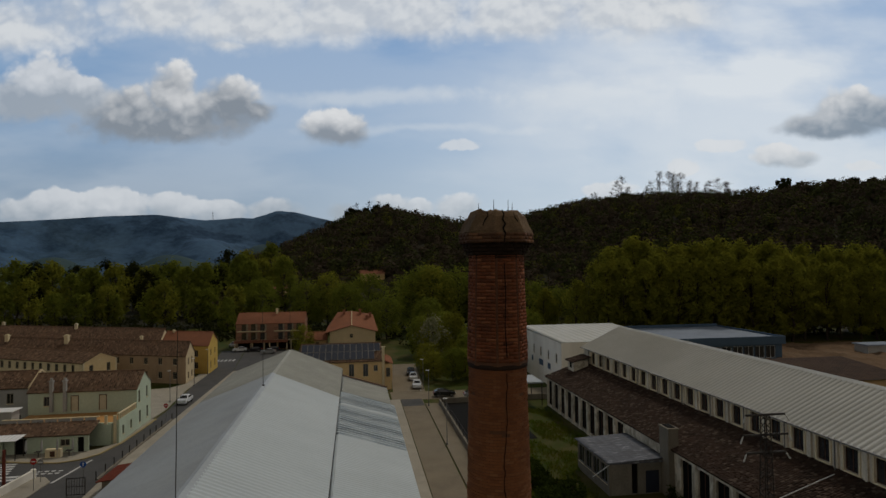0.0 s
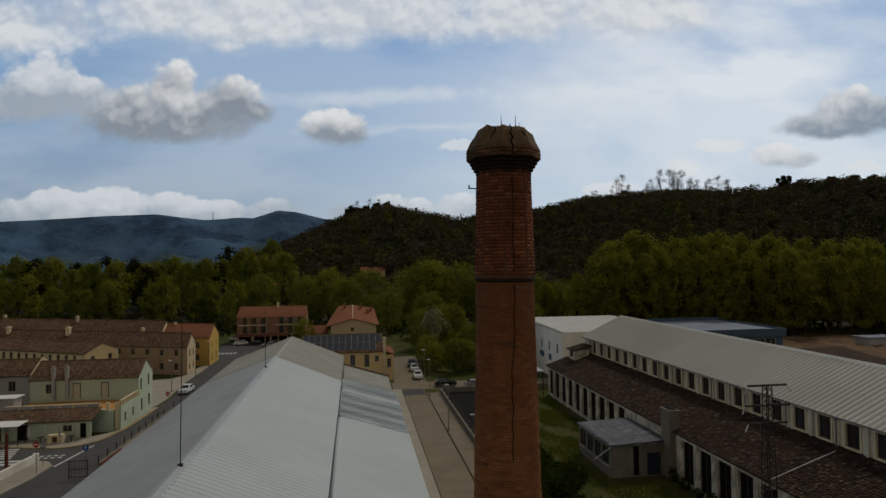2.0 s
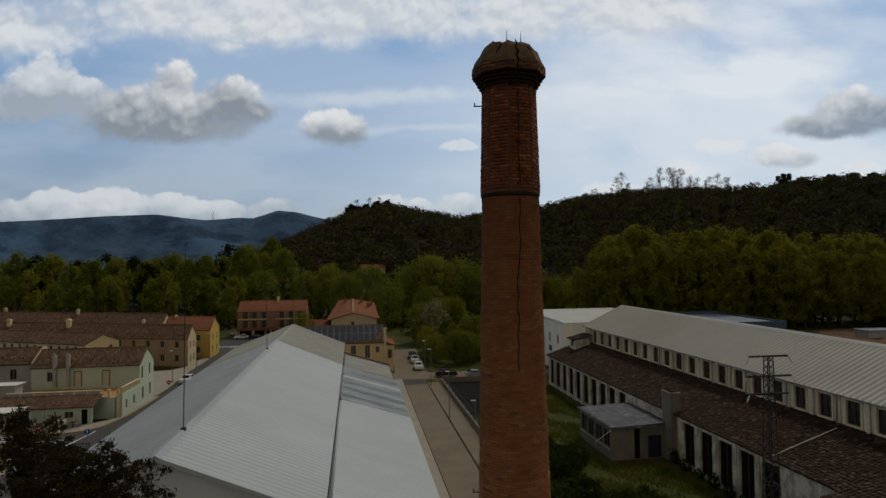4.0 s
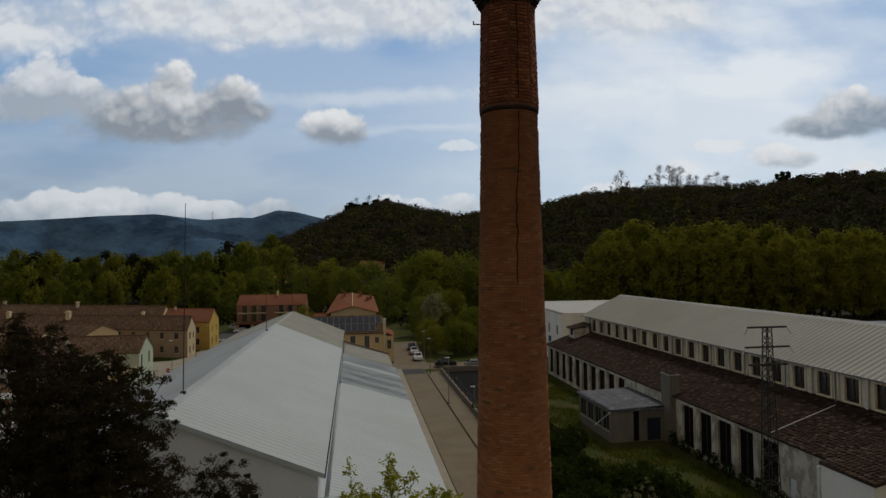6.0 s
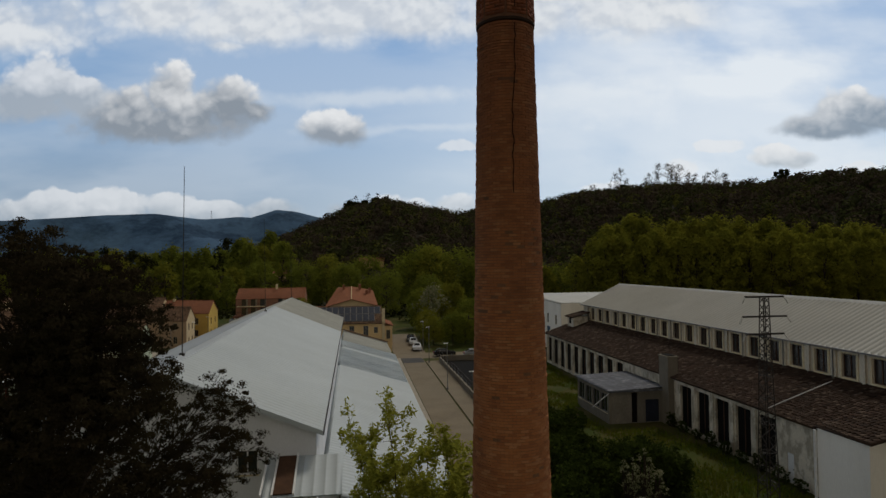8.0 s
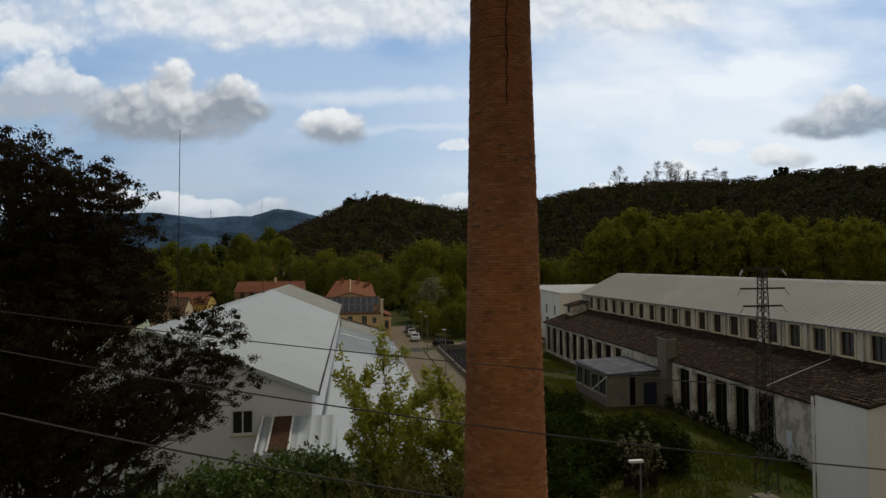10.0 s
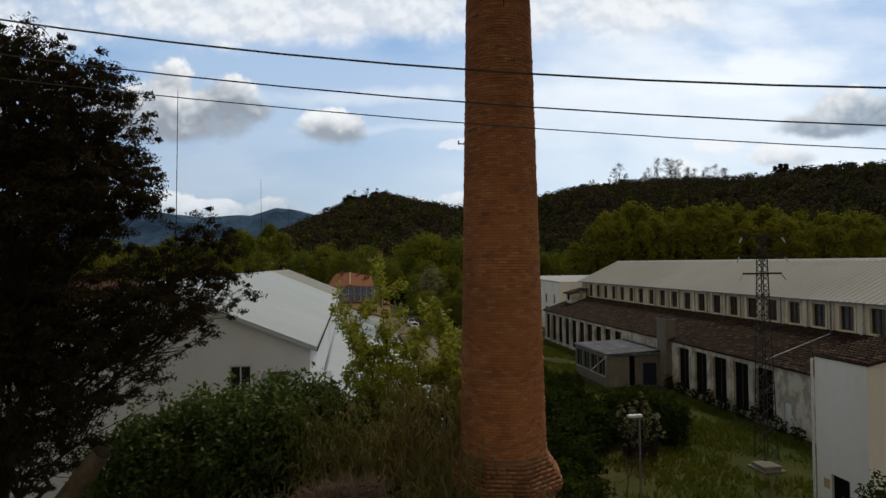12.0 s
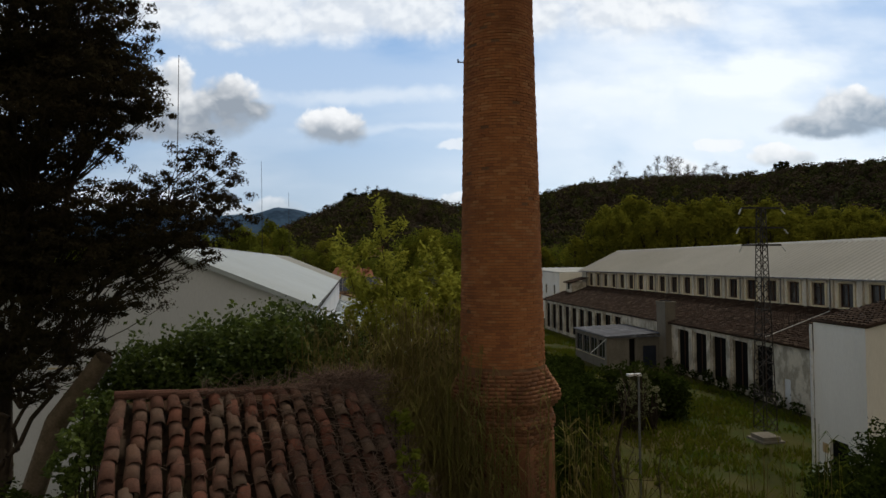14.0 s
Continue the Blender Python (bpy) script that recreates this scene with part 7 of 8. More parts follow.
# ---- power line ----
def pylon():
    root = thing("power_pylon", (26.5, 35.9, 0), "lattice steel power pylon on a concrete block", "pylon")
    part("footing", boxes((-0.62, 0.62, -0.62, 0.62, 0, 0.36), (-0.8, 0.8, -0.8, 0.8, 0, 0.12)), PLASTER_DIRTY, root, "low concrete footing")
    H = 15.3
    half = lambda z: 0.19 + (H - z) * 0.019 if z > 9 else 0.31 + (9 - z) * 0.022
    zs = [0.75]
    while zs[-1] < H - 0.3:
        zs.append(min(H, zs[-1] + max(0.42, half(zs[-1]) * 1.6)))
    corners = [(-1, -1), (1, -1), (1, 1), (-1, 1)]
    for sx, sy in corners:
        bm = bmesh.new()
        tube(bm, [Vector((sx * half(a), sy * half(a), a)) for a in zs], [0.04] * len(zs), 4)
        part("leg", bm, DARK_STEEL, root)
    for n, (a, b) in enumerate(zip(zs, zs[1:])):
        for (ax, ay), (bx, by) in zip(corners, corners[1:] + corners[:1]):
            p, q = (ax, ay), (bx, by)
            if n % 2:
                p, q = q, p
            bm = bmesh.new()
            bar(bm, (p[0] * half(a), p[1] * half(a), a), (q[0] * half(b), q[1] * half(b), b), 0.028, 4)
            part("bracing", bm, DARK_STEEL, root)
            if n % 3 == 0:
                bm = bmesh.new()
                bar(bm, (p[0] * half(a), p[1] * half(a), a), (q[0] * half(a), q[1] * half(a), a), 0.025, 4)
                part("bracing", bm, DARK_STEEL, root)
    for z, w in ((15.2, 1.4), (13.9, 1.6), (12.75, 1.4)):
        bm = bmesh.new()
        for dy in (-0.18, 0.18):
            bar(bm, (-w, dy * 0.3, z), (w, dy * 0.3, z), 0.045, 4)
        bar(bm, (-w, 0, z + 0.05), (w, 0, z + 0.05), 0.05, 4)
        arm = part("cross_arm", bm, DARK_STEEL, root)
        for s in (-1, 1):
            bm = bmesh.new()
            e = Vector((s * w, 0, z))
            g = e + Vector((s * 0.28 - 0.1, -0.25, -0.42))
            bar(bm, e, g, 0.02, 6)
            for k in range(5):
                c = e.lerp(g, 0.25 + 0.15 * k)
                bar(bm, c - (g - e).normalized() * 0.02, c + (g - e).normalized() * 0.02, 0.055, 8)
            part("insulator", bm, CERAMIC, arm, "pale ceramic insulator string")
    return root


pylon()


def cable(p, q, sag, r, label):
    root = thing("power_cable", (0, 0, 0), label, "cable", "overhead cables")
    p, q = Vector(p), Vector(q)
    bm = bmesh.new()
    n = 40
    pts = [p.lerp(q, k / n) - Vector((0, 0, 4 * sag * (k / n) * (1 - k / n))) for k in range(n + 1)]
    tube(bm, pts, [r] * len(pts), 6)
    part("cable", bm, CABLE, root)


def in_view(lat, dep):
    return lat * math.cos(AIM) + dep * math.sin(AIM), -lat * math.sin(AIM) + dep * math.cos(AIM)


def run(left, right, r, label):
    """A cable through two places (across, ahead, height), carried on both ways."""
    a, b = Vector((*in_view(*left[:2]), left[2])), Vector((*in_view(*right[:2]), right[2]))
    d = b - a
    cable(a - d * 2.2 + Vector((0, 0, 1.59)), b + d * 2.2 + Vector((0, 0, 1.59)), 2.0, r, label)


run((-2.49, 3.16, 15.31), (1.77, 2.72, 14.775), 0.0048, "thick black overhead cable before the chimney")
run((-3.25, 4.20, 15.50), (2.46, 3.65, 14.815), 0.0048, "black overhead cable before the chimney")
run((-4.12, 5.35, 15.70), (3.63, 5.12, 14.94), 0.0048, "third black overhead cable beside the others")


# ---- near hut with a tiled roof ----
def hut():
    turn = 15.5
    root = thing("tiled_hut", (-3.62, 9.4, 0), "old hut with lichened clay tile roof", "hut")
    root.matrix_basis = pose(-3.89, 9.33, 0, 0, 1.6, turn)
    LEN, RUN, ZR, FALL = 3.9, 3.3, 9.83, 0.50
    wall = boxes((0.1, LEN - 0.1, -RUN + 0.35, -RUN + 0.6, 0, ZR - (RUN - 0.35) * FALL - 0.25), (0.1, LEN - 0.1, -0.25, -0.004, 0, ZR - 0.25))
    for x in (0.1, LEN - 0.35):
        prism(wall, [(x, -RUN + 0.6, 0), (x, -0.25, 0), (x, -0.25, ZR - 0.36), (x, -RUN + 0.6, ZR - (RUN - 0.6) * FALL - 0.2)], (0.25, 0, 0))
    part("wall", wall, PLASTER_OLD, root)
    bm = bmesh.new()
    prism(bm, [(0, 0.1, ZR - 0.05), (LEN, 0.1, ZR - 0.05), (LEN, -RUN, ZR - RUN * FALL - 0.1), (0, -RUN, ZR - RUN * FALL - 0.1)], (0, 0, -0.08))
    deck = part("roof", bm, WOOD_DARK, root, "sagging tiled roof")
    rng = random.Random(7)
    def tile_mesh(up):
        bm = bmesh.new()
        n, length = 6, 0.40
        grid = []
        for row, (y, w) in enumerate(((0.0, 0.094), (length * 0.5, 0.088), (length, 0.076))):
            line = []
            for shell in (0, 1):
                for k in range(n + 1):
                    a = math.pi * k / n
                    r = w - 0.014 * shell
                    line.append(bm.verts.new((r * math.cos(a), y, (r * 0.75 * math.sin(a)) * (1 if up else -1))))
            grid.append(line)
        m = n + 1
        for a, b in zip(grid, grid[1:]):
            for k in range(n):
                bm.faces.new((a[k], a[k + 1], b[k + 1], b[k]))
                bm.faces.new((a[m + k + 1], a[m + k], b[m + k], b[m + k + 1]))
        for line in (grid[0], grid[-1]):
            for k in range(n):
                bm.faces.new((line[k], line[m + k], line[m + k + 1], line[k + 1]))
        bmesh.ops.recalc_face_normals(bm, faces=bm.faces)
        me = bpy.data.meshes.new("tile")
        bm.to_mesh(me)
        bm.free()
        me.polygons.foreach_set("use_smooth", np.ones(len(me.polygons), bool))
        me.materials.append(TILE_NEAR)
        return me
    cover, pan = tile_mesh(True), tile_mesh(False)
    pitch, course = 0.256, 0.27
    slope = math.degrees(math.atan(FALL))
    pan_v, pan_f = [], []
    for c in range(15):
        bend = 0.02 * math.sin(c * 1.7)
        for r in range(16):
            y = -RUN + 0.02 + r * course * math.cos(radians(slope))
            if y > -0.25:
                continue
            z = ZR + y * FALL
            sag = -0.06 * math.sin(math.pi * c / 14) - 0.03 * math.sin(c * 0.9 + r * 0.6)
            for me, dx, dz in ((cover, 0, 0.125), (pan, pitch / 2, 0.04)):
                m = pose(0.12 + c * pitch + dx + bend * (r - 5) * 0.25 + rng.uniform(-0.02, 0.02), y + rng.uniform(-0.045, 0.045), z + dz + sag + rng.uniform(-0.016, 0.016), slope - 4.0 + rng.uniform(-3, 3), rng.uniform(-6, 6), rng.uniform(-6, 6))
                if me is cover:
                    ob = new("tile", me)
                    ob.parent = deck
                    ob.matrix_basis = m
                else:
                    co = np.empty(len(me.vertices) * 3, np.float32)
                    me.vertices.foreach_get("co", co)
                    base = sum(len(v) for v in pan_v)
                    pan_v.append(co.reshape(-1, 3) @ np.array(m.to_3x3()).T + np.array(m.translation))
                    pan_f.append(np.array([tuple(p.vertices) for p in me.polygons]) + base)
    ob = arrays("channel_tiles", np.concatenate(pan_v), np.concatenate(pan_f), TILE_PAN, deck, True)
    ob["kind"] = "stuff"
    for k in range(9):
        bm = bmesh.new()
        bar(bm, (0, 0, 0), (0.44, 0, 0), 0.072, 10, 0.06)
        ob = part("ridge_tile", bm, TILE_NEAR, deck)
        ob.matrix_basis = pose(0.05 + k * 0.41, -0.06, ZR + 0.09 - 0.05 * math.sin(math.pi * k / 10) + rng.uniform(-0.01, 0.01), 0, rng.uniform(-2, 2), rng.uniform(-2, 2))
    return root


hut()

# ---- trees and planting ----


def row_of(kinds, spots, jitter, seed):
    """Copies of the kinds at the spots, turned and sized at random."""
    rng = random.Random(seed)
    for x, y, s in spots:
        k = rng.choice(kinds)
        x, y = x + rng.uniform(-jitter, jitter), y + rng.uniform(-jitter, jitter)
        z = float(land(np.array([x]), np.array([y]))[0])
        copy_thing(k, pose(x, y, z, 0, 0, rng.uniform(0, 360)) @ Matrix.Diagonal((s * rng.uniform(0.9, 1.15), s * rng.uniform(0.9, 1.15), s * rng.uniform(0.95, 1.04), 1)))


def view(px, dep):
    """Plan place at a depth along a bearing given as tangent across."""
    return in_view(px * dep, dep)


poplars = [tree("poplar_tree", (*view(0.30 + 0.05 * k, 196 + 4 * k), 0), 27, 11, LEAF_POPLAR, 30 + k, "tall fresh green poplar in a dense row", "tree", "poplar row", 0.08, 110, 38, 0.42, 0, "tall", 0.16) for k in range(3)]
grove = [(0.222, 190, 0.74), (0.245, 193, 0.92), (0.27, 194, 1.06)] + [(0.295 + 0.021 * k, 197 + 5 * (k % 2), 1.17 + 0.03 * math.sin(k * 1.7)) for k in range(14)]
grove += [(0.59, 199, 1.02), (0.61, 203, 0.92)] + [(0.635 + 0.024 * k, 203 + 4 * (k % 2), 1.06 + 0.03 * math.sin(k * 2.3)) for k in range(8)]
grove += [(0.28 + 0.04 * k, 214, 1.12) for k in range(12)] + [(0.27 + 0.03 * k, 187, 0.98 + 0.05 * math.sin(k * 2.1)) for k in range(11)] + [(0.6 + 0.03 * k, 190, 0.88) for k in range(7)]
row_of(poplars, [(*view(u, d), s) for u, d, s in grove], 1.2, 5)
broad = [tree("broadleaf_tree", (*view(-0.02, 222 + 8 * k), 0), 24, 19, m, 40 + k, "broad green tree at the river side", "tree", "riverside trees", 0.10, 110, 38, 0.48, 0, "round", 0.15) for k, m in enumerate((LEAF_POPLAR, LEAF_GREEN, LEAF_GREEN))]
row_of(broad, [(*view(u, d), s) for u, d, s in [(-0.05, 228, 1.0), (0.02, 230, 0.98), (0.06, 235, 0.9), (-0.10, 200, 0.62), (-0.03, 190, 0.62), (-0.2, 245, 0.9), (-0.235, 240, 0.8), (-0.165, 235, 0.75), (-0.13, 250, 0.85), (0.11, 215, 0.75), (0.15, 210, 0.8), (0.19, 205, 0.7), (0.13, 180, 0.5), (-0.31, 260, 0.8)]], 2.0, 6)
valley = [tree("valley_tree", (*view(-0.5 + 0.06 * k, 330), 0), 25, 14, m, 50 + k, "valley tree in a long green belt", "tree", "valley trees", 0.1, 64, 30, 0.7, 0, "tall" if k % 2 else "round", 0.17) for k, m in enumerate((LEAF_POPLAR, LEAF_GREEN, LEAF_DARK, LEAF_GREEN))]
rng = random.Random(9)
row_of(valley, [(*view(-0.80 + 0.0125 * k, 300 + 40 * (k % 3)), rng.uniform(0.9, 1.15)) for k in range(44)] + [(*view(-0.78 + 0.03 * k, 250), rng.uniform(0.55, 0.8)) for k in range(16)], 4.0, 7)
row_of([valley[1], broad[0]], [(*view(u, d), s) for u, d, s in [(-0.36, 215, 0.55), (-0.30, 210, 0.4), (-0.27, 195, 0.42), (-0.24, 172, 0.33), (-0.13, 205, 0.5)]], 1.0, 8)
row_of([broad[0], broad[1]], [(*view(u, d), s) for u, d, s in [(-0.026, 136, 0.3), (-0.012, 131, 0.26), (0.008, 129, 0.3), (0.03, 131, 0.28), (-0.018, 149, 0.36), (0.004, 146, 0.34), (0.025, 141, 0.3), (0.048, 136, 0.3), (-0.03, 162, 0.4), (0.065, 145, 0.36), (0.02, 150, 0.42), (0.05, 140, 0.4), (0.0, 165, 0.5), (-0.04, 165, 0.45), (0.08, 135, 0.35), (0.10, 150, 0.4)]], 1.0, 10)
tree("blossom_tree", (*view(-0.02, 146), 0), 12, 8, LEAF_WHITE, 61, "pale blossoming tree by the parking lane", "tree", "", 0.1, 60, 30, 0.3)
tree("yellow_tree", (*view(0.01, 152), 0), 13, 9, LEAF_YELLOW, 62, "yellow green tree by the cross road", "tree", "", 0.1, 60, 50, 0.35)
tree("yellow_tree", (*view(0.165, 200), 0), 16, 12, LEAF_YELLOW, 63, "yellow green tree behind the warehouse", "tree", "", 0.1, 60, 50, 0.4)
# ridge trees that stand out against the sky
pine = tree("ridge_pine", (*view(-0.15, 560), 62), 13, 9, LEAF_DARK, 64, "dark ridge pine against the sky", "tree", "ridge trees", 0.35, 40, 40, 0.7, 0, "round", 0.2)
row_of([pine], [(*view(u, d / math.hypot(1, u)), s) for u, d, s in [(-0.153, 560, 1.15), (-0.146, 566, 1.0), (-0.128, 566, 0.95), (-0.114, 566, 1.0), (-0.1, 566, 0.85), (0.3, 566, 0.9), (0.31, 566, 0.7), (0.6, 568, 1.2), (0.63, 568, 0.9), (0.645, 568, 1.15), (0.66, 568, 1.0), (0.685, 568, 1.1), (0.7, 568, 0.9), (0.72, 568, 1.15), (0.745, 568, 1.0)]], 3.0, 12)
def crest(u):
    """Place on the hill's crest along a bearing."""
    return view(u, 572 / math.hypot(1, u))


def bare_tree(name, at, height, seed, label):
    """A leafless tree: forking limbs with a thin haze of buds at the ends."""
    rng = np.random.default_rng(seed)
    root = thing(name, at, label, "tree", "ridge trees")
    segs, tips = [], []
    line = [np.array([0.0, 0.0, height * k / 8]) + rng.normal(0, 0.012 * height, 3) * np.array([1, 1, 0]) for k in range(9)]
    for k in range(8):
        segs.append((line[k], line[k + 1], height * 0.014 * (1 - k / 9), height * 0.014 * (1 - (k + 1) / 9)))
    for _ in range(26):
        t = rng.uniform(0.3, 0.98)
        k = min(7, int(t * 8))
        p = line[k] + (line[k + 1] - line[k]) * (t * 8 - k)
        a = rng.uniform(0, 2 * np.pi)
        d = np.array([np.cos(a), np.sin(a), rng.uniform(0.3, 1.1)]) * height * rng.uniform(0.08, 0.2) * (1.25 - t)  * 1.3
        q = p + d
        segs.append((p, q, 0.09, 0.05))
        tips.append(q)
        for _ in range(4):
            e = q + d * rng.uniform(-0.4, 0.3) + rng.normal(0, 0.045 * height, 3)
            segs.append((q, e, 0.05, 0.03))
            tips.append(e)
    v, f = limb_tubes(segs, 4)
    arrays("trunk", v, f, BARK, root, True)
    tips = np.array(tips)
    v, f = leaves(clumps(tips, np.full(len(tips), 0.9), 4, rng), 0.13, rng)
    arrays("crown", v, f, LEAF_OAK, root)
    return root


bare = [bare_tree("bare_ridge_tree", (*view(0.33 + 0.01 * k, 560), 70), 15 + 2 * k, 65 + 10 * k, "thin half-bare ridge tree") for k in range(3)]
spread = random.Random(23)
spots = [(*crest(spread.uniform(0.235, 0.60)), spread.uniform(0.7, 1.25)) for k in range(30)] + [(*crest(spread.gauss(0.385, 0.04)), spread.uniform(1.1, 1.6)) for k in range(18)]
row_of(bare, spots + [(*view(-0.07 + 0.02 * k, 562), 0.7) for k in range(6)] + [(*view(u, 562), s) for u, s in ((-0.15, 1.0), (-0.142, 1.2), (-0.137, 0.9), (-0.121, 1.1), (-0.107, 1.0), (-0.09, 0.9), (-0.078, 0.8))], 3.0, 13)
cyp = tree("cypress_tree", (*view(0.57, 548), 76), 11, 2.6, LEAF_DARK, 66, "slim dark cypress on the ridge", "tree", "ridge cypresses", 0.02, 30, 40, 0.4, 0, "tall", 0.3)
row_of([cyp], [(*crest(0.578), 2.1), (*crest(0.570), 2.2), (*crest(0.561), 2.0)], 0.3, 14)


def leafy_mass(name, boxes_, mat, seed, per_m3, leaf_size, label, category, flat=0.3, stretch=1.0, stems=40):
    """A shrub: stems from the ground and leaves in clumps over rounded masses; boxes_: (x, y, z, rx, ry, rz)."""
    rng = np.random.default_rng(seed)
    root = thing(name, (0, 0, 0), label, category)
    pts, segs = [], []
    for x, y, z, rx, ry, rz in boxes_:
        n = max(12, int(rx * ry * rz * per_m3))
        d = rng.normal(size=(n, 3))
        d /= np.linalg.norm(d, axis=1, keepdims=True)
        turn, rise, ph = np.arctan2(d[:, 1], d[:, 0]), np.arcsin(d[:, 2]), rng.uniform(0, 6.28, 4)
        lump = 0.88 + 0.2 * np.sin(3 * turn + ph[0]) * np.cos(3 * rise + ph[1]) + 0.14 * np.sin(7 * turn + ph[2]) * np.cos(6 * rise + ph[3])
        c = np.array([x, y, z]) + d * lump[:, None] * np.array([rx, ry, rz]) * rng.uniform(0.35, 1.0, (n, 1)) ** 0.5
        c = c[c[:, 2] > 0.1]
        pts.append(clumps(c, np.full(len(c), min(rx, ry, rz) * 0.22) * rng.uniform(0.6, 1.3, len(c)), 16, rng, 0.2))
        for i in range(min(stems, len(c))):
            k = rng.integers(len(c))
            b = np.array([x + rng.normal(0, rx * 0.15), y + rng.normal(0, ry * 0.15), 0.0])
            m = b * 0.35 + c[k] * 0.65
            m[2] = c[k][2] * 0.6
            segs += [(b, m, 0.045, 0.03), (m, c[k], 0.03, 0.008)]
    v, f = limb_tubes(segs, 5)
    arrays("stalk_mass", v, f, BARK, root, True)["kind"] = "stuff"
    v, f = leaves(np.concatenate(pts), leaf_size, rng, flat, stretch)
    arrays("foliage", v, f, mat, root)
    return root


def evergreen():
    """The big dark tree beside the shed: crooked limbs and dense needle tufts with gaps."""
    rng = np.random.default_rng(77)
    x0, y0 = in_view(-10.7, 12.9)
    root = thing("evergreen_tree", (x0, y0, 0), "large dark evergreen tree with crooked limbs", "tree")
    r_, f_ = np.array([math.cos(AIM), -math.sin(AIM), 0]), np.array([math.sin(AIM), math.cos(AIM), 0])
    up = np.array([0, 0, 1.0])
    segs, tufts, outs = [], [], []
    def limb(p, q, r0, r1, n, wob):
        pts = [p + (q - p) * k / n + rng.normal(0, wob, 3) * (0 < k < n) for k in range(n + 1)]
        for k in range(n):
            segs.append((pts[k], pts[k + 1], r0 + (r1 - r0) * k / n, r0 + (r1 - r0) * (k + 1) / n))
        return pts
    stem = limb(np.zeros(3), r_ * 2.4 + up * 17.0, 0.24, 0.06, 9, 0.2)
    # lobes of the crown: across from the stem, ahead, height, half sizes, tufts, how full
    lobes = [(2.15, -1.1, 16.6, 1.42, 1.45, 1.4, 300), (0.85, -1.0, 16.75, 1.73, 1.55, 1.64, 300), (2.95, -1.4, 15.15, 1.23, 1.2, 0.7, 150), (1.6, -1.5, 14.5, 1.9, 1.4, 0.9, 230),
             (0.6, -0.9, 13.5, 1.45, 1.5, 0.8, 110), (3.75, 1.8, 14.0, 0.95, 0.8, 0.95, 66), (4.1, 1.7, 13.1, 0.75, 0.7, 0.7, 44), (2.7, 1.7, 13.6, 1.0, 0.9, 0.6, 48), (2.3, 1.8, 12.5, 1.1, 1.0, 0.7, 38),
             (1.2, 0.0, 12.2, 1.7, 1.2, 0.8, 105), (0.0, -0.2, 11.0, 1.6, 1.2, 1.0, 110), (2.3, -0.2, 11.3, 1.3, 0.9, 0.7, 70), (3.2, 0.4, 12.7, 1.2, 1.0, 0.55, 70), (1.6, 0.2, 13.2, 1.5, 1.2, 0.5, 80), (0.6, 0.0, 9.8, 1.6, 1.2, 0.8, 84), (-0.4, 0.2, 12.2, 1.3, 1.2, 0.9, 70), (2.9, 1.8, 12.1, 1.1, 0.9, 0.6, 38), (0.45, -0.7, 17.9, 0.25, 0.25, 0.8, 26), (0.4, -0.6, 15.2, 1.7, 1.3, 0.9, 130), (2.2, -0.8, 15.6, 1.2, 1.1, 0.8, 110), (-0.5, 0.0, 14.3, 1.3, 1.2, 0.9, 90), (-0.5, -0.4, 11.6, 1.4, 1.0, 0.9, 70), (0.7, -0.6, 12.7, 1.5, 1.0, 0.7, 70), (0.2, -0.5, 10.2, 1.3, 1.0, 0.8, 50), (1.9, -0.3, 12.0, 1.2, 0.9, 0.5, 45)]
    for lat, dep, z, a, b, c, n in lobes:
        mid = r_ * (lat + 1.1) + f_ * dep + up * z
        k = int(np.clip((z - 2.0) / 17.0 * 9, 3, 8))
        base = stem[k]
        hub = limb(base, mid - (mid - base) * 0.25, 0.065, 0.03, 7, 0.09)[-1]
        n = int(n * (1.35 if z > 14 else 1.15 if dep > 1 else 1.8))
        d = rng.normal(size=(n, 3))
        d /= np.linalg.norm(d, axis=1, keepdims=True)
        q = d * rng.uniform(0.3, 1.0, (n, 1)) ** 0.5 * rng.uniform(0.85, 1.22, (n, 1))
        q = mid + q[:, :1] * r_ * a + q[:, 1:2] * f_ * b + q[:, 2:] * up * c
        tufts.append(q), outs.append(d)
        for i in rng.permutation(n)[: max(22, n // 3)]:
            limb(hub if rng.uniform() < 0.6 else base * 0.4 + mid * 0.6, q[i], 0.017, 0.005, 3, 0.09)
    v, f = limb_tubes(segs, 6)
    arrays("trunk", v, f, BARK, root, True)
    tufts = np.concatenate(tufts)
    per = 78
    pts = clumps(tufts, rng.uniform(0.09, 0.29, len(tufts)), per, rng, 0.02, 0.55)
    v, f = leaves(pts, 0.026, rng, 0.0, 1.4, outward(pts, tufts, per), 0.9)
    arrays("foliage", v, f, LEAF_PINE, root)
    # sawn limb leaning over the fence
    p, q = Vector((*in_view(-8.9, 12.3), 7.6)), Vector((*in_view(-7.0, 12.2), 9.95))
    v, f = limb_tubes([((p.x - x0, p.y - y0, 6.0), (p.x - x0 + 0.8, p.y - y0, 8.6), 0.24, 0.21), ((p.x - x0 + 0.8, p.y - y0, 8.6), (q.x - x0, q.y - y0, q.z), 0.22, 0.18)], 10)
    arrays("sawn_limb", v, f, BARK_PALE, root, True)


evergreen()


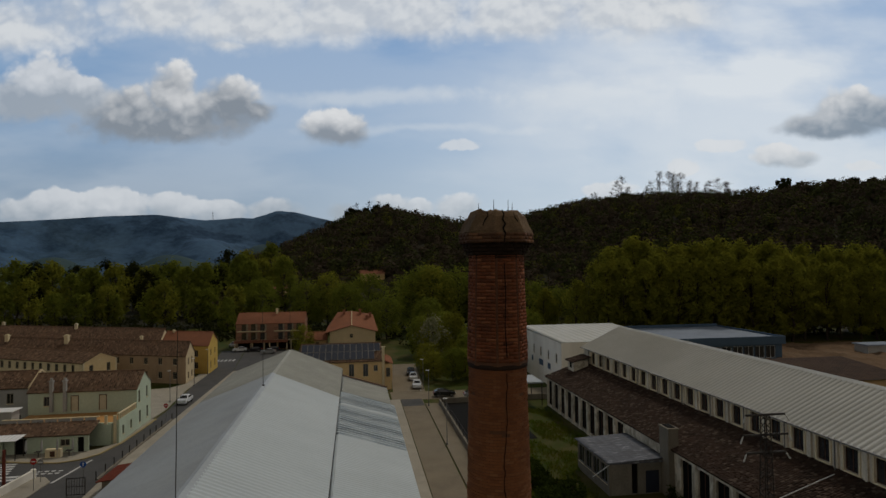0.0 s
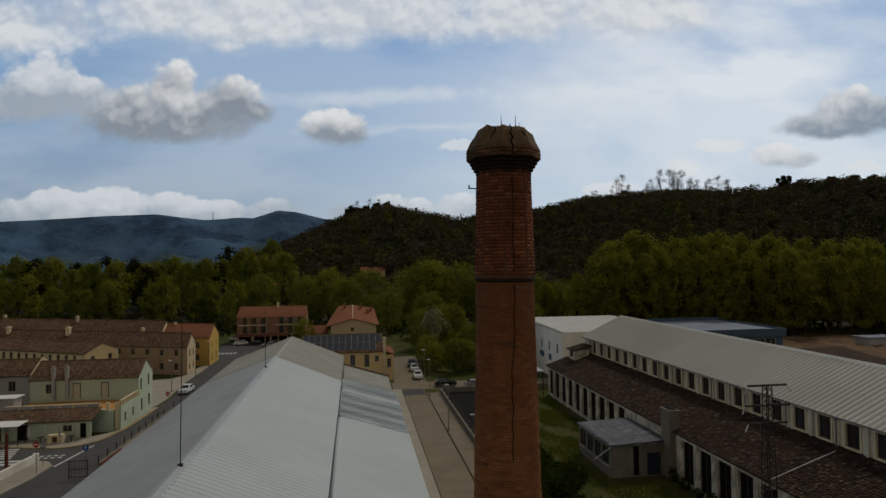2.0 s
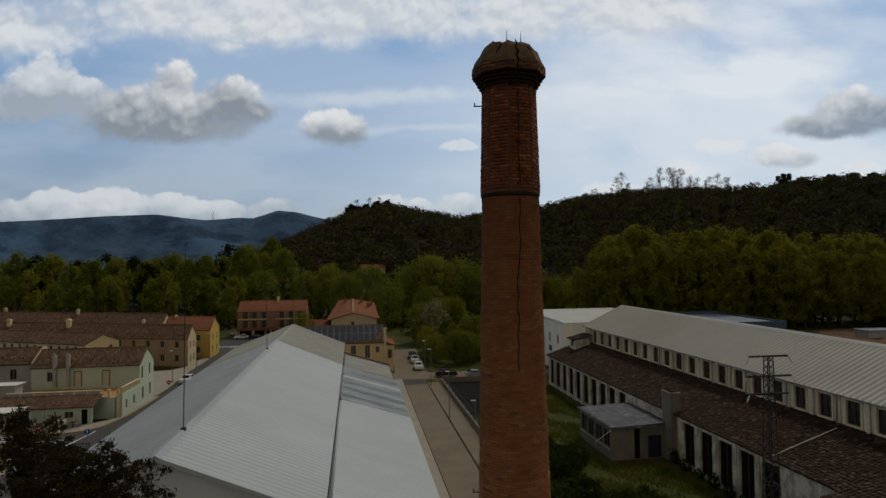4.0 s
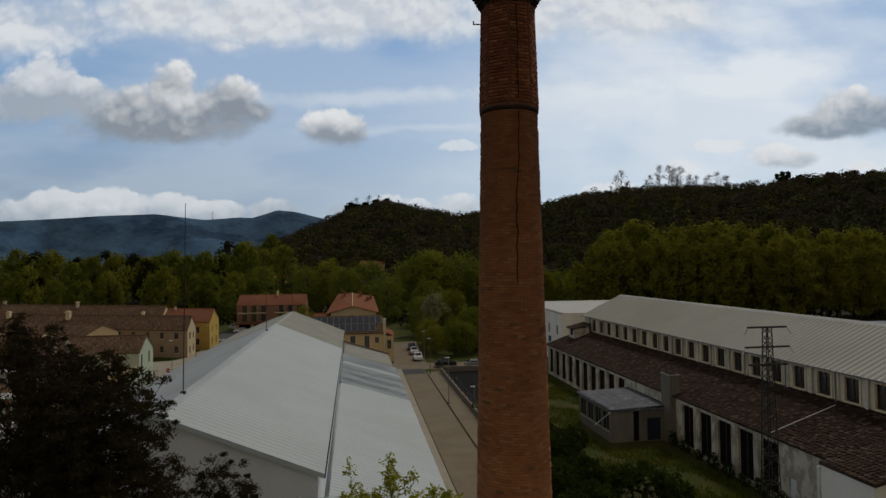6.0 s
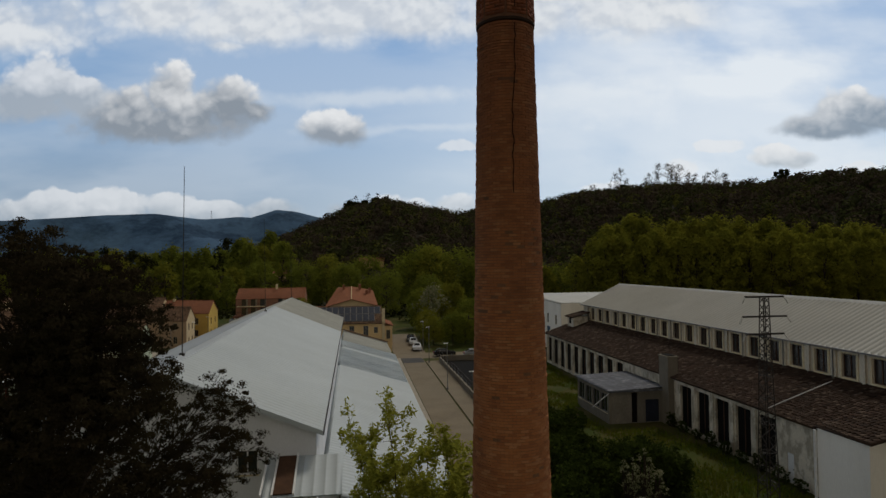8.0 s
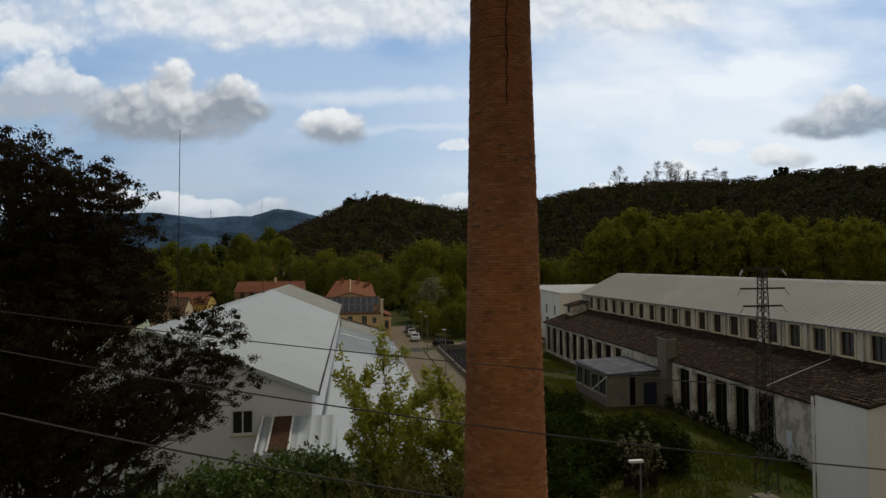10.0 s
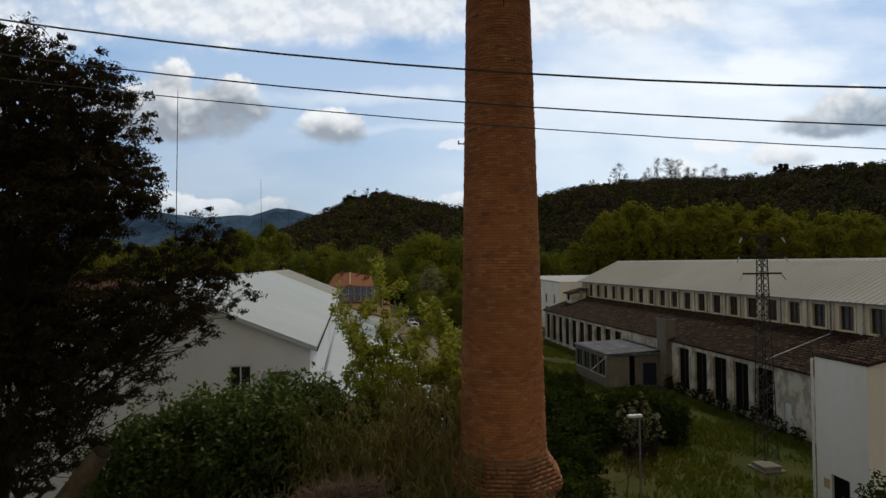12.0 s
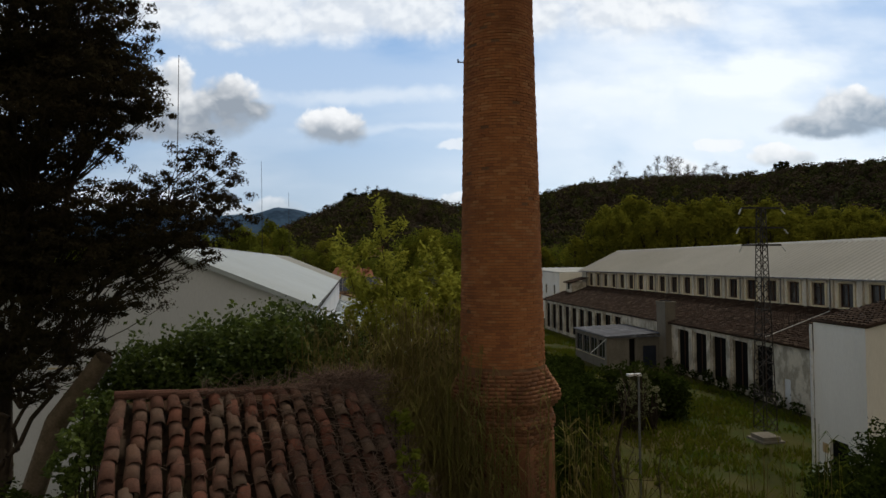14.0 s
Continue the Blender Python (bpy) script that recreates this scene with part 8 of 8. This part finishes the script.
def sapling(at, height, spread, seed, leaves_n, mat, label, leaf_size=0.07, n_stems=13):
    rng = np.random.default_rng(seed)
    root = thing("sapling", (*at, 0), label, "tree", "saplings")
    segs, tips = [], []
    for s in range(n_stems):
        p = np.array([rng.normal(0, 0.25), rng.normal(0, 0.25), 0.0])
        a = 2 * np.pi * s / n_stems + rng.uniform(-0.4, 0.4)
        out = np.array([np.cos(a), np.sin(a), 0]) * spread * rng.uniform(0.3, 1.0)
        h = height * rng.uniform(0.75, 1.0)
        r = 0.06
        for k in range(9):
            t = (k + 1) / 9
            q = np.array([0, 0, h * t]) + out * t ** 1.8 + rng.normal(0, 0.07, 3)
            segs.append((p, q, r, r * 0.82))
            p, r = q, r * 0.82
            if t > 0.45:
                for _ in range(5):
                    e = q + rng.normal(0, 0.42, 3) + np.array([0, 0, 0.32])
                    segs.append((q, e, r * 0.5, 0.005))
                    tips += [e, q * 0.4 + e * 0.6]
    v, f = limb_tubes(segs, 5)
    arrays("trunk", v, f, BARK, root, True)
    tips = np.array(tips)
    pts = clumps(tips, rng.uniform(0.14, 0.34, len(tips)), max(3, leaves_n // len(tips)), rng, 0.0, 1.4)
    v, f = leaves(pts, leaf_size, rng, 0.3, 1.4)
    arrays("foliage", v, f, mat, root)


sapling(in_view(-1.7, 19.3), 12.8, 2.3, 81, 38000, LEAF_SAPLING, "young tree with fresh yellow green leaves", leaf_size=0.052)
sapling(in_view(0.4, 18.6), 12.3, 1.3, 82, 14000, LEAF_SAPLING, "slim young tree beside the chimney", n_stems=5)

spot = lambda lat, dep, z, rx, ry, rz: (*in_view(lat, dep), z, rx, ry, rz)
leafy_mass("hedge_shrub", [spot(-6.6, 16.5, 8.1, 1.7, 1.6, 2.3), spot(-4.8, 15.8, 8.55, 1.8, 1.5, 2.4), spot(-3.7, 17.0, 8.4, 1.5, 1.4, 2.3), spot(-7.9, 15.6, 7.8, 1.5, 1.4, 2.3), spot(-2.6, 16.2, 7.4, 1.3, 1.2, 2.1)], LEAF_HEDGE, 91, 240, 0.07, "dense glossy green shrub by the hut", "shrub")
leafy_mass("corner_shrub", [spot(-9.4, 12.0, 5.6, 1.3, 1.2, 2.0), spot(-7.9, 11.2, 5.9, 0.9, 1.0, 1.9), spot(-6.3, 10.3, 7.3, 0.45, 0.5, 1.2)], LEAF_THICKET, 92, 260, 0.05, "leafy green shrub below the evergreen", "shrub", stems=10)
leafy_mass("bramble_thicket", [spot(-2.6, 17.8, 7.4, 1.6, 1.4, 2.3), spot(-0.6, 17.6, 7.4, 1.6, 1.4, 2.3), spot(1.0, 17.2, 7.0, 1.1, 1.2, 2.0)], LEAF_THICKET, 97, 150, 0.07, "dark bramble thicket behind the cane", "shrub")
for k in range(9):
    leafy_mass("wall_weed", [(33.2, 41.2 + 2.35 * k, 0.5, 0.45, 1.0, 0.55 + 0.35 * (k % 3))], LEAF_THICKET, 980 + k, 260, 0.06, "weeds growing at the hall's foot", "weed", stems=6)
leafy_mass("meadow_thicket", [spot(10.5, 45, 1.2, 2.6, 2.4, 2.2), spot(14.6, 47, 1.5, 2.8, 2.6, 2.6), spot(16.6, 46, 1.3, 2.2, 2.2, 2.4), spot(8.2, 41, 1.1, 2.2, 2.2, 2.2), spot(8.6, 50, 1.2, 2.4, 3.0, 2.4), spot(7.6, 36, 1.2, 1.8, 2.0, 2.4), spot(7.6, 58, 1.0, 2.0, 4.0, 2.2), spot(11.0, 62, 0.7, 2.4, 3.6, 1.5), spot(13.6, 66, 0.5, 1.8, 3.6, 1.0), spot(10.2, 70, 0.7, 2.0, 4.0, 1.6), spot(12.0, 54, 0.8, 2.2, 2.6, 1.6), spot(6.4, 29, 1.0, 1.8, 2.6, 2.4), spot(6.8, 33, 0.9, 1.8, 2.6, 2.0)], LEAF_THICKET, 93, 30, 0.14, "dark green thicket in the meadow", "shrub")
leafy_mass("blossom_shrub", [spot(12.7, 42.5, 2.6, 0.9, 0.9, 1.3), spot(13.7, 42.2, 3.3, 0.8, 0.8, 1.1), spot(14.4, 42.0, 2.2, 1.0, 0.9, 1.1), spot(13.3, 42.0, 1.5, 1.2, 1.0, 1.0)], LEAF_WHITE, 94, 34, 0.065, "pale flowering shrub in the thicket", "shrub")
leafy_mass("near_bush", [spot(13.6, 20.5, 2.3, 1.7, 1.6, 3.0), spot(15.6, 21.0, 2.7, 1.8, 1.7, 3.4)], LEAF_THICKET, 95, 120, 0.085, "rounded green bush before the white house", "shrub")


def cane(name, spots, seed, label, mat=None):
    """Tall cane: stems with long drooping leaves."""
    rng = np.random.default_rng(seed)
    root = thing(name, (0, 0, 0), label, "cane")
    segs, vs = [], []
    for lat, dep, w, d, n, h in spots:
        for _ in range(n):
            x, y = in_view(lat + rng.uniform(-w, w), dep + rng.uniform(-d, d))
            top = h * rng.uniform(0.72, 1.04)
            lean = rng.normal(0, 0.05, 2) * top
            p, q = np.array([x, y, 0]), np.array([x + lean[0], y + lean[1], top])
            segs.append((p, q, 0.014, 0.006))
            for k in range(11):
                t = rng.uniform(0.4, 1.0)
                b = p + (q - p) * t
                a = rng.uniform(0, 2 * np.pi)
                ln = rng.uniform(0.35, 0.75)
                o = np.array([np.cos(a), np.sin(a), 0]) * ln
                s = np.array([-np.sin(a), np.cos(a), 0]) * 0.011
                m = b + o * 0.5 + np.array([0, 0, 0.35 * ln])
                e = b + o + np.array([0, 0, rng.uniform(-0.35, 0.25) * ln])
                vs.append([b - s * 0.5, b + s * 0.5, m + s, m - s])
                vs.append([m - s, m + s, e + s * 0.1, e - s * 0.1])
    v, f = limb_tubes(segs, 4)
    arrays("stalk_mass", v, f, REED, root)
    v = np.array(vs).reshape(-1, 3)
    arrays("blade_mass", v, np.arange(len(v)).reshape(-1, 4), mat or REED, root)


cane("cane_thicket", [(-2.2, 14.8, 1.1, 0.8, 360, 10.2), (-0.5, 14.3, 1.1, 0.8, 520, 10.5), (-1.0, 12.4, 0.9, 0.5, 260, 8.9), (0.5, 11.9, 0.45, 0.3, 150, 9.2), (0.0, 12.1, 0.3, 0.25, 120, 9.9), (1.4, 11.7, 0.5, 0.25, 24, 9.0), (2.4, 11.7, 0.4, 0.25, 10, 9.5)], 101, "tall dry and green cane beside the chimney")
cane("cane_thicket", [(3.5, 13.8, 0.5, 0.8, 90, 8.2), (4.8, 14.6, 0.7, 0.8, 30, 7.0), (7.2, 14.6, 0.9, 0.8, 26, 7.0), (8.8, 15.2, 0.8, 0.8, 22, 7.2)], 102, "tall green cane in front of the meadow", GRASS)


def bare_shrub():
    rng = np.random.default_rng(5)
    root = thing("bare_shrub", (*in_view(3.9, 13.2), 0), "leafless dark branching shrub by the chimney", "shrub")
    segs = []
    def go(p, d, ln, r, lv):
        for _ in range(3):
            d = d + rng.normal(0, 0.2, 3)
            d /= np.linalg.norm(d)
            q = p + d * ln / 3
            segs.append((p, q, r, r * 0.8))
            p, r = q, r * 0.8
            if lv < 3:
                e = d + rng.normal(0, 0.6, 3)
                go(p, e / np.linalg.norm(e), ln * 0.6, r * 0.7, lv + 1)
    for k in range(4):
        go(np.array([0, 0, 3.0 + k]), np.array([0.5 - 0.3 * k, 0.2, 0.9]), 2.4, 0.05, 0)
    segs.append((np.zeros(3), np.array([0, 0, 6.0]), 0.1, 0.06))
    v, f = limb_tubes(segs, 5)
    arrays("branchwork", v, f, BARK, root, True)


bare_shrub()


def meadow():
    """Grass tufts over the meadow between the lane and the hall."""
    rng = np.random.default_rng(21)
    n = 90000
    lat, dep = rng.uniform(0, 33, n), rng.uniform(24, 104, n)
    x = lat * math.cos(AIM) + dep * math.sin(AIM)
    y = -lat * math.sin(AIM) + dep * math.cos(AIM)
    ok = (x < 32.6) & (x > 15.5) & ~((y > 83) & (x < 26.5)) & (y < 102) & ~((x > 24.5) & (y < 30.5)) & ~((x > 26) & (y > 59.5) & (y < 70)) & ~((np.abs(x - 26.5) < 1.8) & (np.abs(y - 35.9) < 1.8)) & ~((x > 31.5) & (y > 57.5) & (y < 60.2))
    x, y = x[ok], y[ok]
    keep = np.sin(x * 0.5) * np.cos(y * 0.43) + 0.5 * np.sin(x * 1.1 + y * 0.7) + rng.uniform(-0.5, 0.5, len(x)) > -0.25
    x, y = x[keep], y[keep]
    m = len(x)
    h = rng.uniform(0.12, 0.42, m)
    a = rng.uniform(0, 2 * np.pi, m)
    s = np.stack([np.cos(a), np.sin(a), np.zeros(m)], 1) * rng.uniform(0.03, 0.09, m)[:, None]
    b = np.stack([x, y, np.full(m, 0.0)], 1)
    t = b + np.stack([rng.normal(0, 0.12, m), rng.normal(0, 0.12, m), h], 1)
    v = np.stack([b - s, b + s, t + s * 0.3, t - s * 0.3], 1).reshape(-1, 3)
    tagged(arrays("meadow_grass", v, np.arange(4 * m).reshape(-1, 4), GRASS), "rough uneven meadow grass with bare patches", "grass", kind="stuff")


meadow()


def straw():
    """Dry creeper stems matted over the right of the hut roof."""
    rng = np.random.default_rng(31)
    root = thing("dry_creeper", (-3.62, 9.4, 0), "mat of dry creeper stems over the tiles", "creeper")
    root.matrix_basis = pose(-3.89, 9.33, 0, 0, 1.6, 15.5)
    segs = []
    def wisp(x, y, z, ln, rise):
        p, d = np.array([x, y, z]), rng.normal(0, 1, 3) * np.array([1, 1, 0.35])
        d /= np.linalg.norm(d)
        for k in range(3):
            d = d + rng.normal(0, 0.35, 3) * np.array([1, 1, rise])
            q = p + d / np.linalg.norm(d) * ln / 3
            q[2] = max(q[2], 9.98 + q[1] * 0.5)
            segs.append((p, q, 0.0048 - 0.001 * k, 0.0038 - 0.001 * k))
            p = q
    def lay(name):
        v, f = limb_tubes(segs, 4)
        arrays(name, v, f, STRAW, root)["kind"] = "stuff"
        segs.clear()
    for _ in range(850):
        x, y = 3.95 * (1 - abs(rng.normal(0, 0.30))), -3.3 * rng.uniform()
        if 0.1 < x:
            wisp(x, y, 9.83 + y * 0.5 + rng.uniform(0.13, 0.22), rng.uniform(0.2, 0.6), 0.3)
    lay("stalk_mat")
    # the heap at the ridge and along the verge
    for _ in range(750):
        x, y = 3.45 + rng.normal(0, 0.32), -abs(rng.normal(0, 0.2)) + 0.06
        wisp(x, y, 9.9 + y * 0.5 + rng.uniform(0.02, 0.15) * max(0.2, 1 - abs(x - 3.45)), rng.uniform(0.2, 0.45), 0.4)
    lay("ridge_tangle")
    for _ in range(380):
        y = -3.0 * rng.uniform()
        wisp(3.8 + rng.normal(0, 0.08), y, 9.86 + y * 0.5 + rng.uniform(0.05, 0.16), rng.uniform(0.2, 0.5), 0.5)
    lay("verge_fringe")
    for _ in range(170):
        wisp(rng.uniform(1.2, 3.3), rng.normal(-0.12, 0.1), 9.93, rng.uniform(0.15, 0.35), 0.2)
    lay("ridge_fringe")


straw()
leafy_mass("creeper", [(-3.8, 9.5, 9.7, 0.4, 0.35, 0.3), (-3.9, 9.0, 9.2, 0.3, 0.6, 0.6)], LEAF_HEDGE, 96, 900, 0.045, "dark green creeper at the hut's gable", "creeper", stems=6)
leafy_mass("creeper", [(0.55, 9.3, 9.3, 0.22, 0.3, 0.3), (0.62, 8.6, 8.9, 0.22, 0.35, 0.3), (0.72, 8.0, 8.7, 0.2, 0.3, 0.3)], LEAF_GREEN, 99, 1100, 0.045, "bright green creeper over the roof's verge", "creeper", stems=6)

# ---- bricks of the chimney shaft ----


def lay_bricks():
    near = [b for b in BRICKS if 11.2 < b[1] < 13.2 and b[3] < 62][:300]
    chosen = {id(b) for b in near}
    for me, z, ang, _ in near:
        ob = new("brick", me)
        ob.parent = CHIMNEY
        ob.matrix_basis = Matrix.Translation((0, 0, z)) @ Matrix.Rotation(ang, 4, "Z") @ Matrix.Scale(1 + random.uniform(-0.006, 0.004), 4)
    verts, faces, cache, base = [], [], {}, 0
    for b in BRICKS:
        if id(b) in chosen:
            continue
        me, z, ang, _ = b
        if me.name not in cache:
            co = np.empty(len(me.vertices) * 3, np.float32)
            me.vertices.foreach_get("co", co)
            cache[me.name] = (co.reshape(-1, 3), [tuple(p.vertices) for p in me.polygons])
        co, polys = cache[me.name]
        c, s = math.cos(ang), math.sin(ang)
        k = 1 + random.uniform(-0.012, 0.006)
        p = np.stack([(co[:, 0] * c - co[:, 1] * s) * k, (co[:, 0] * s + co[:, 1] * c) * k, co[:, 2] + z], 1)
        if random.random() < 0.016:
            p[:, :2] *= 0.94
        verts.append(p)
        faces += [tuple(base + i for i in q) for q in polys]
        base += len(p)
    me = bpy.data.meshes.new("brickwork")
    me.from_pydata(np.concatenate(verts).tolist(), [], faces)
    me.materials.append(BRICK_RUN)
    ob = new("brickwork", me)
    ob.parent = CHIMNEY
    ob["kind"] = "stuff"


lay_bricks()
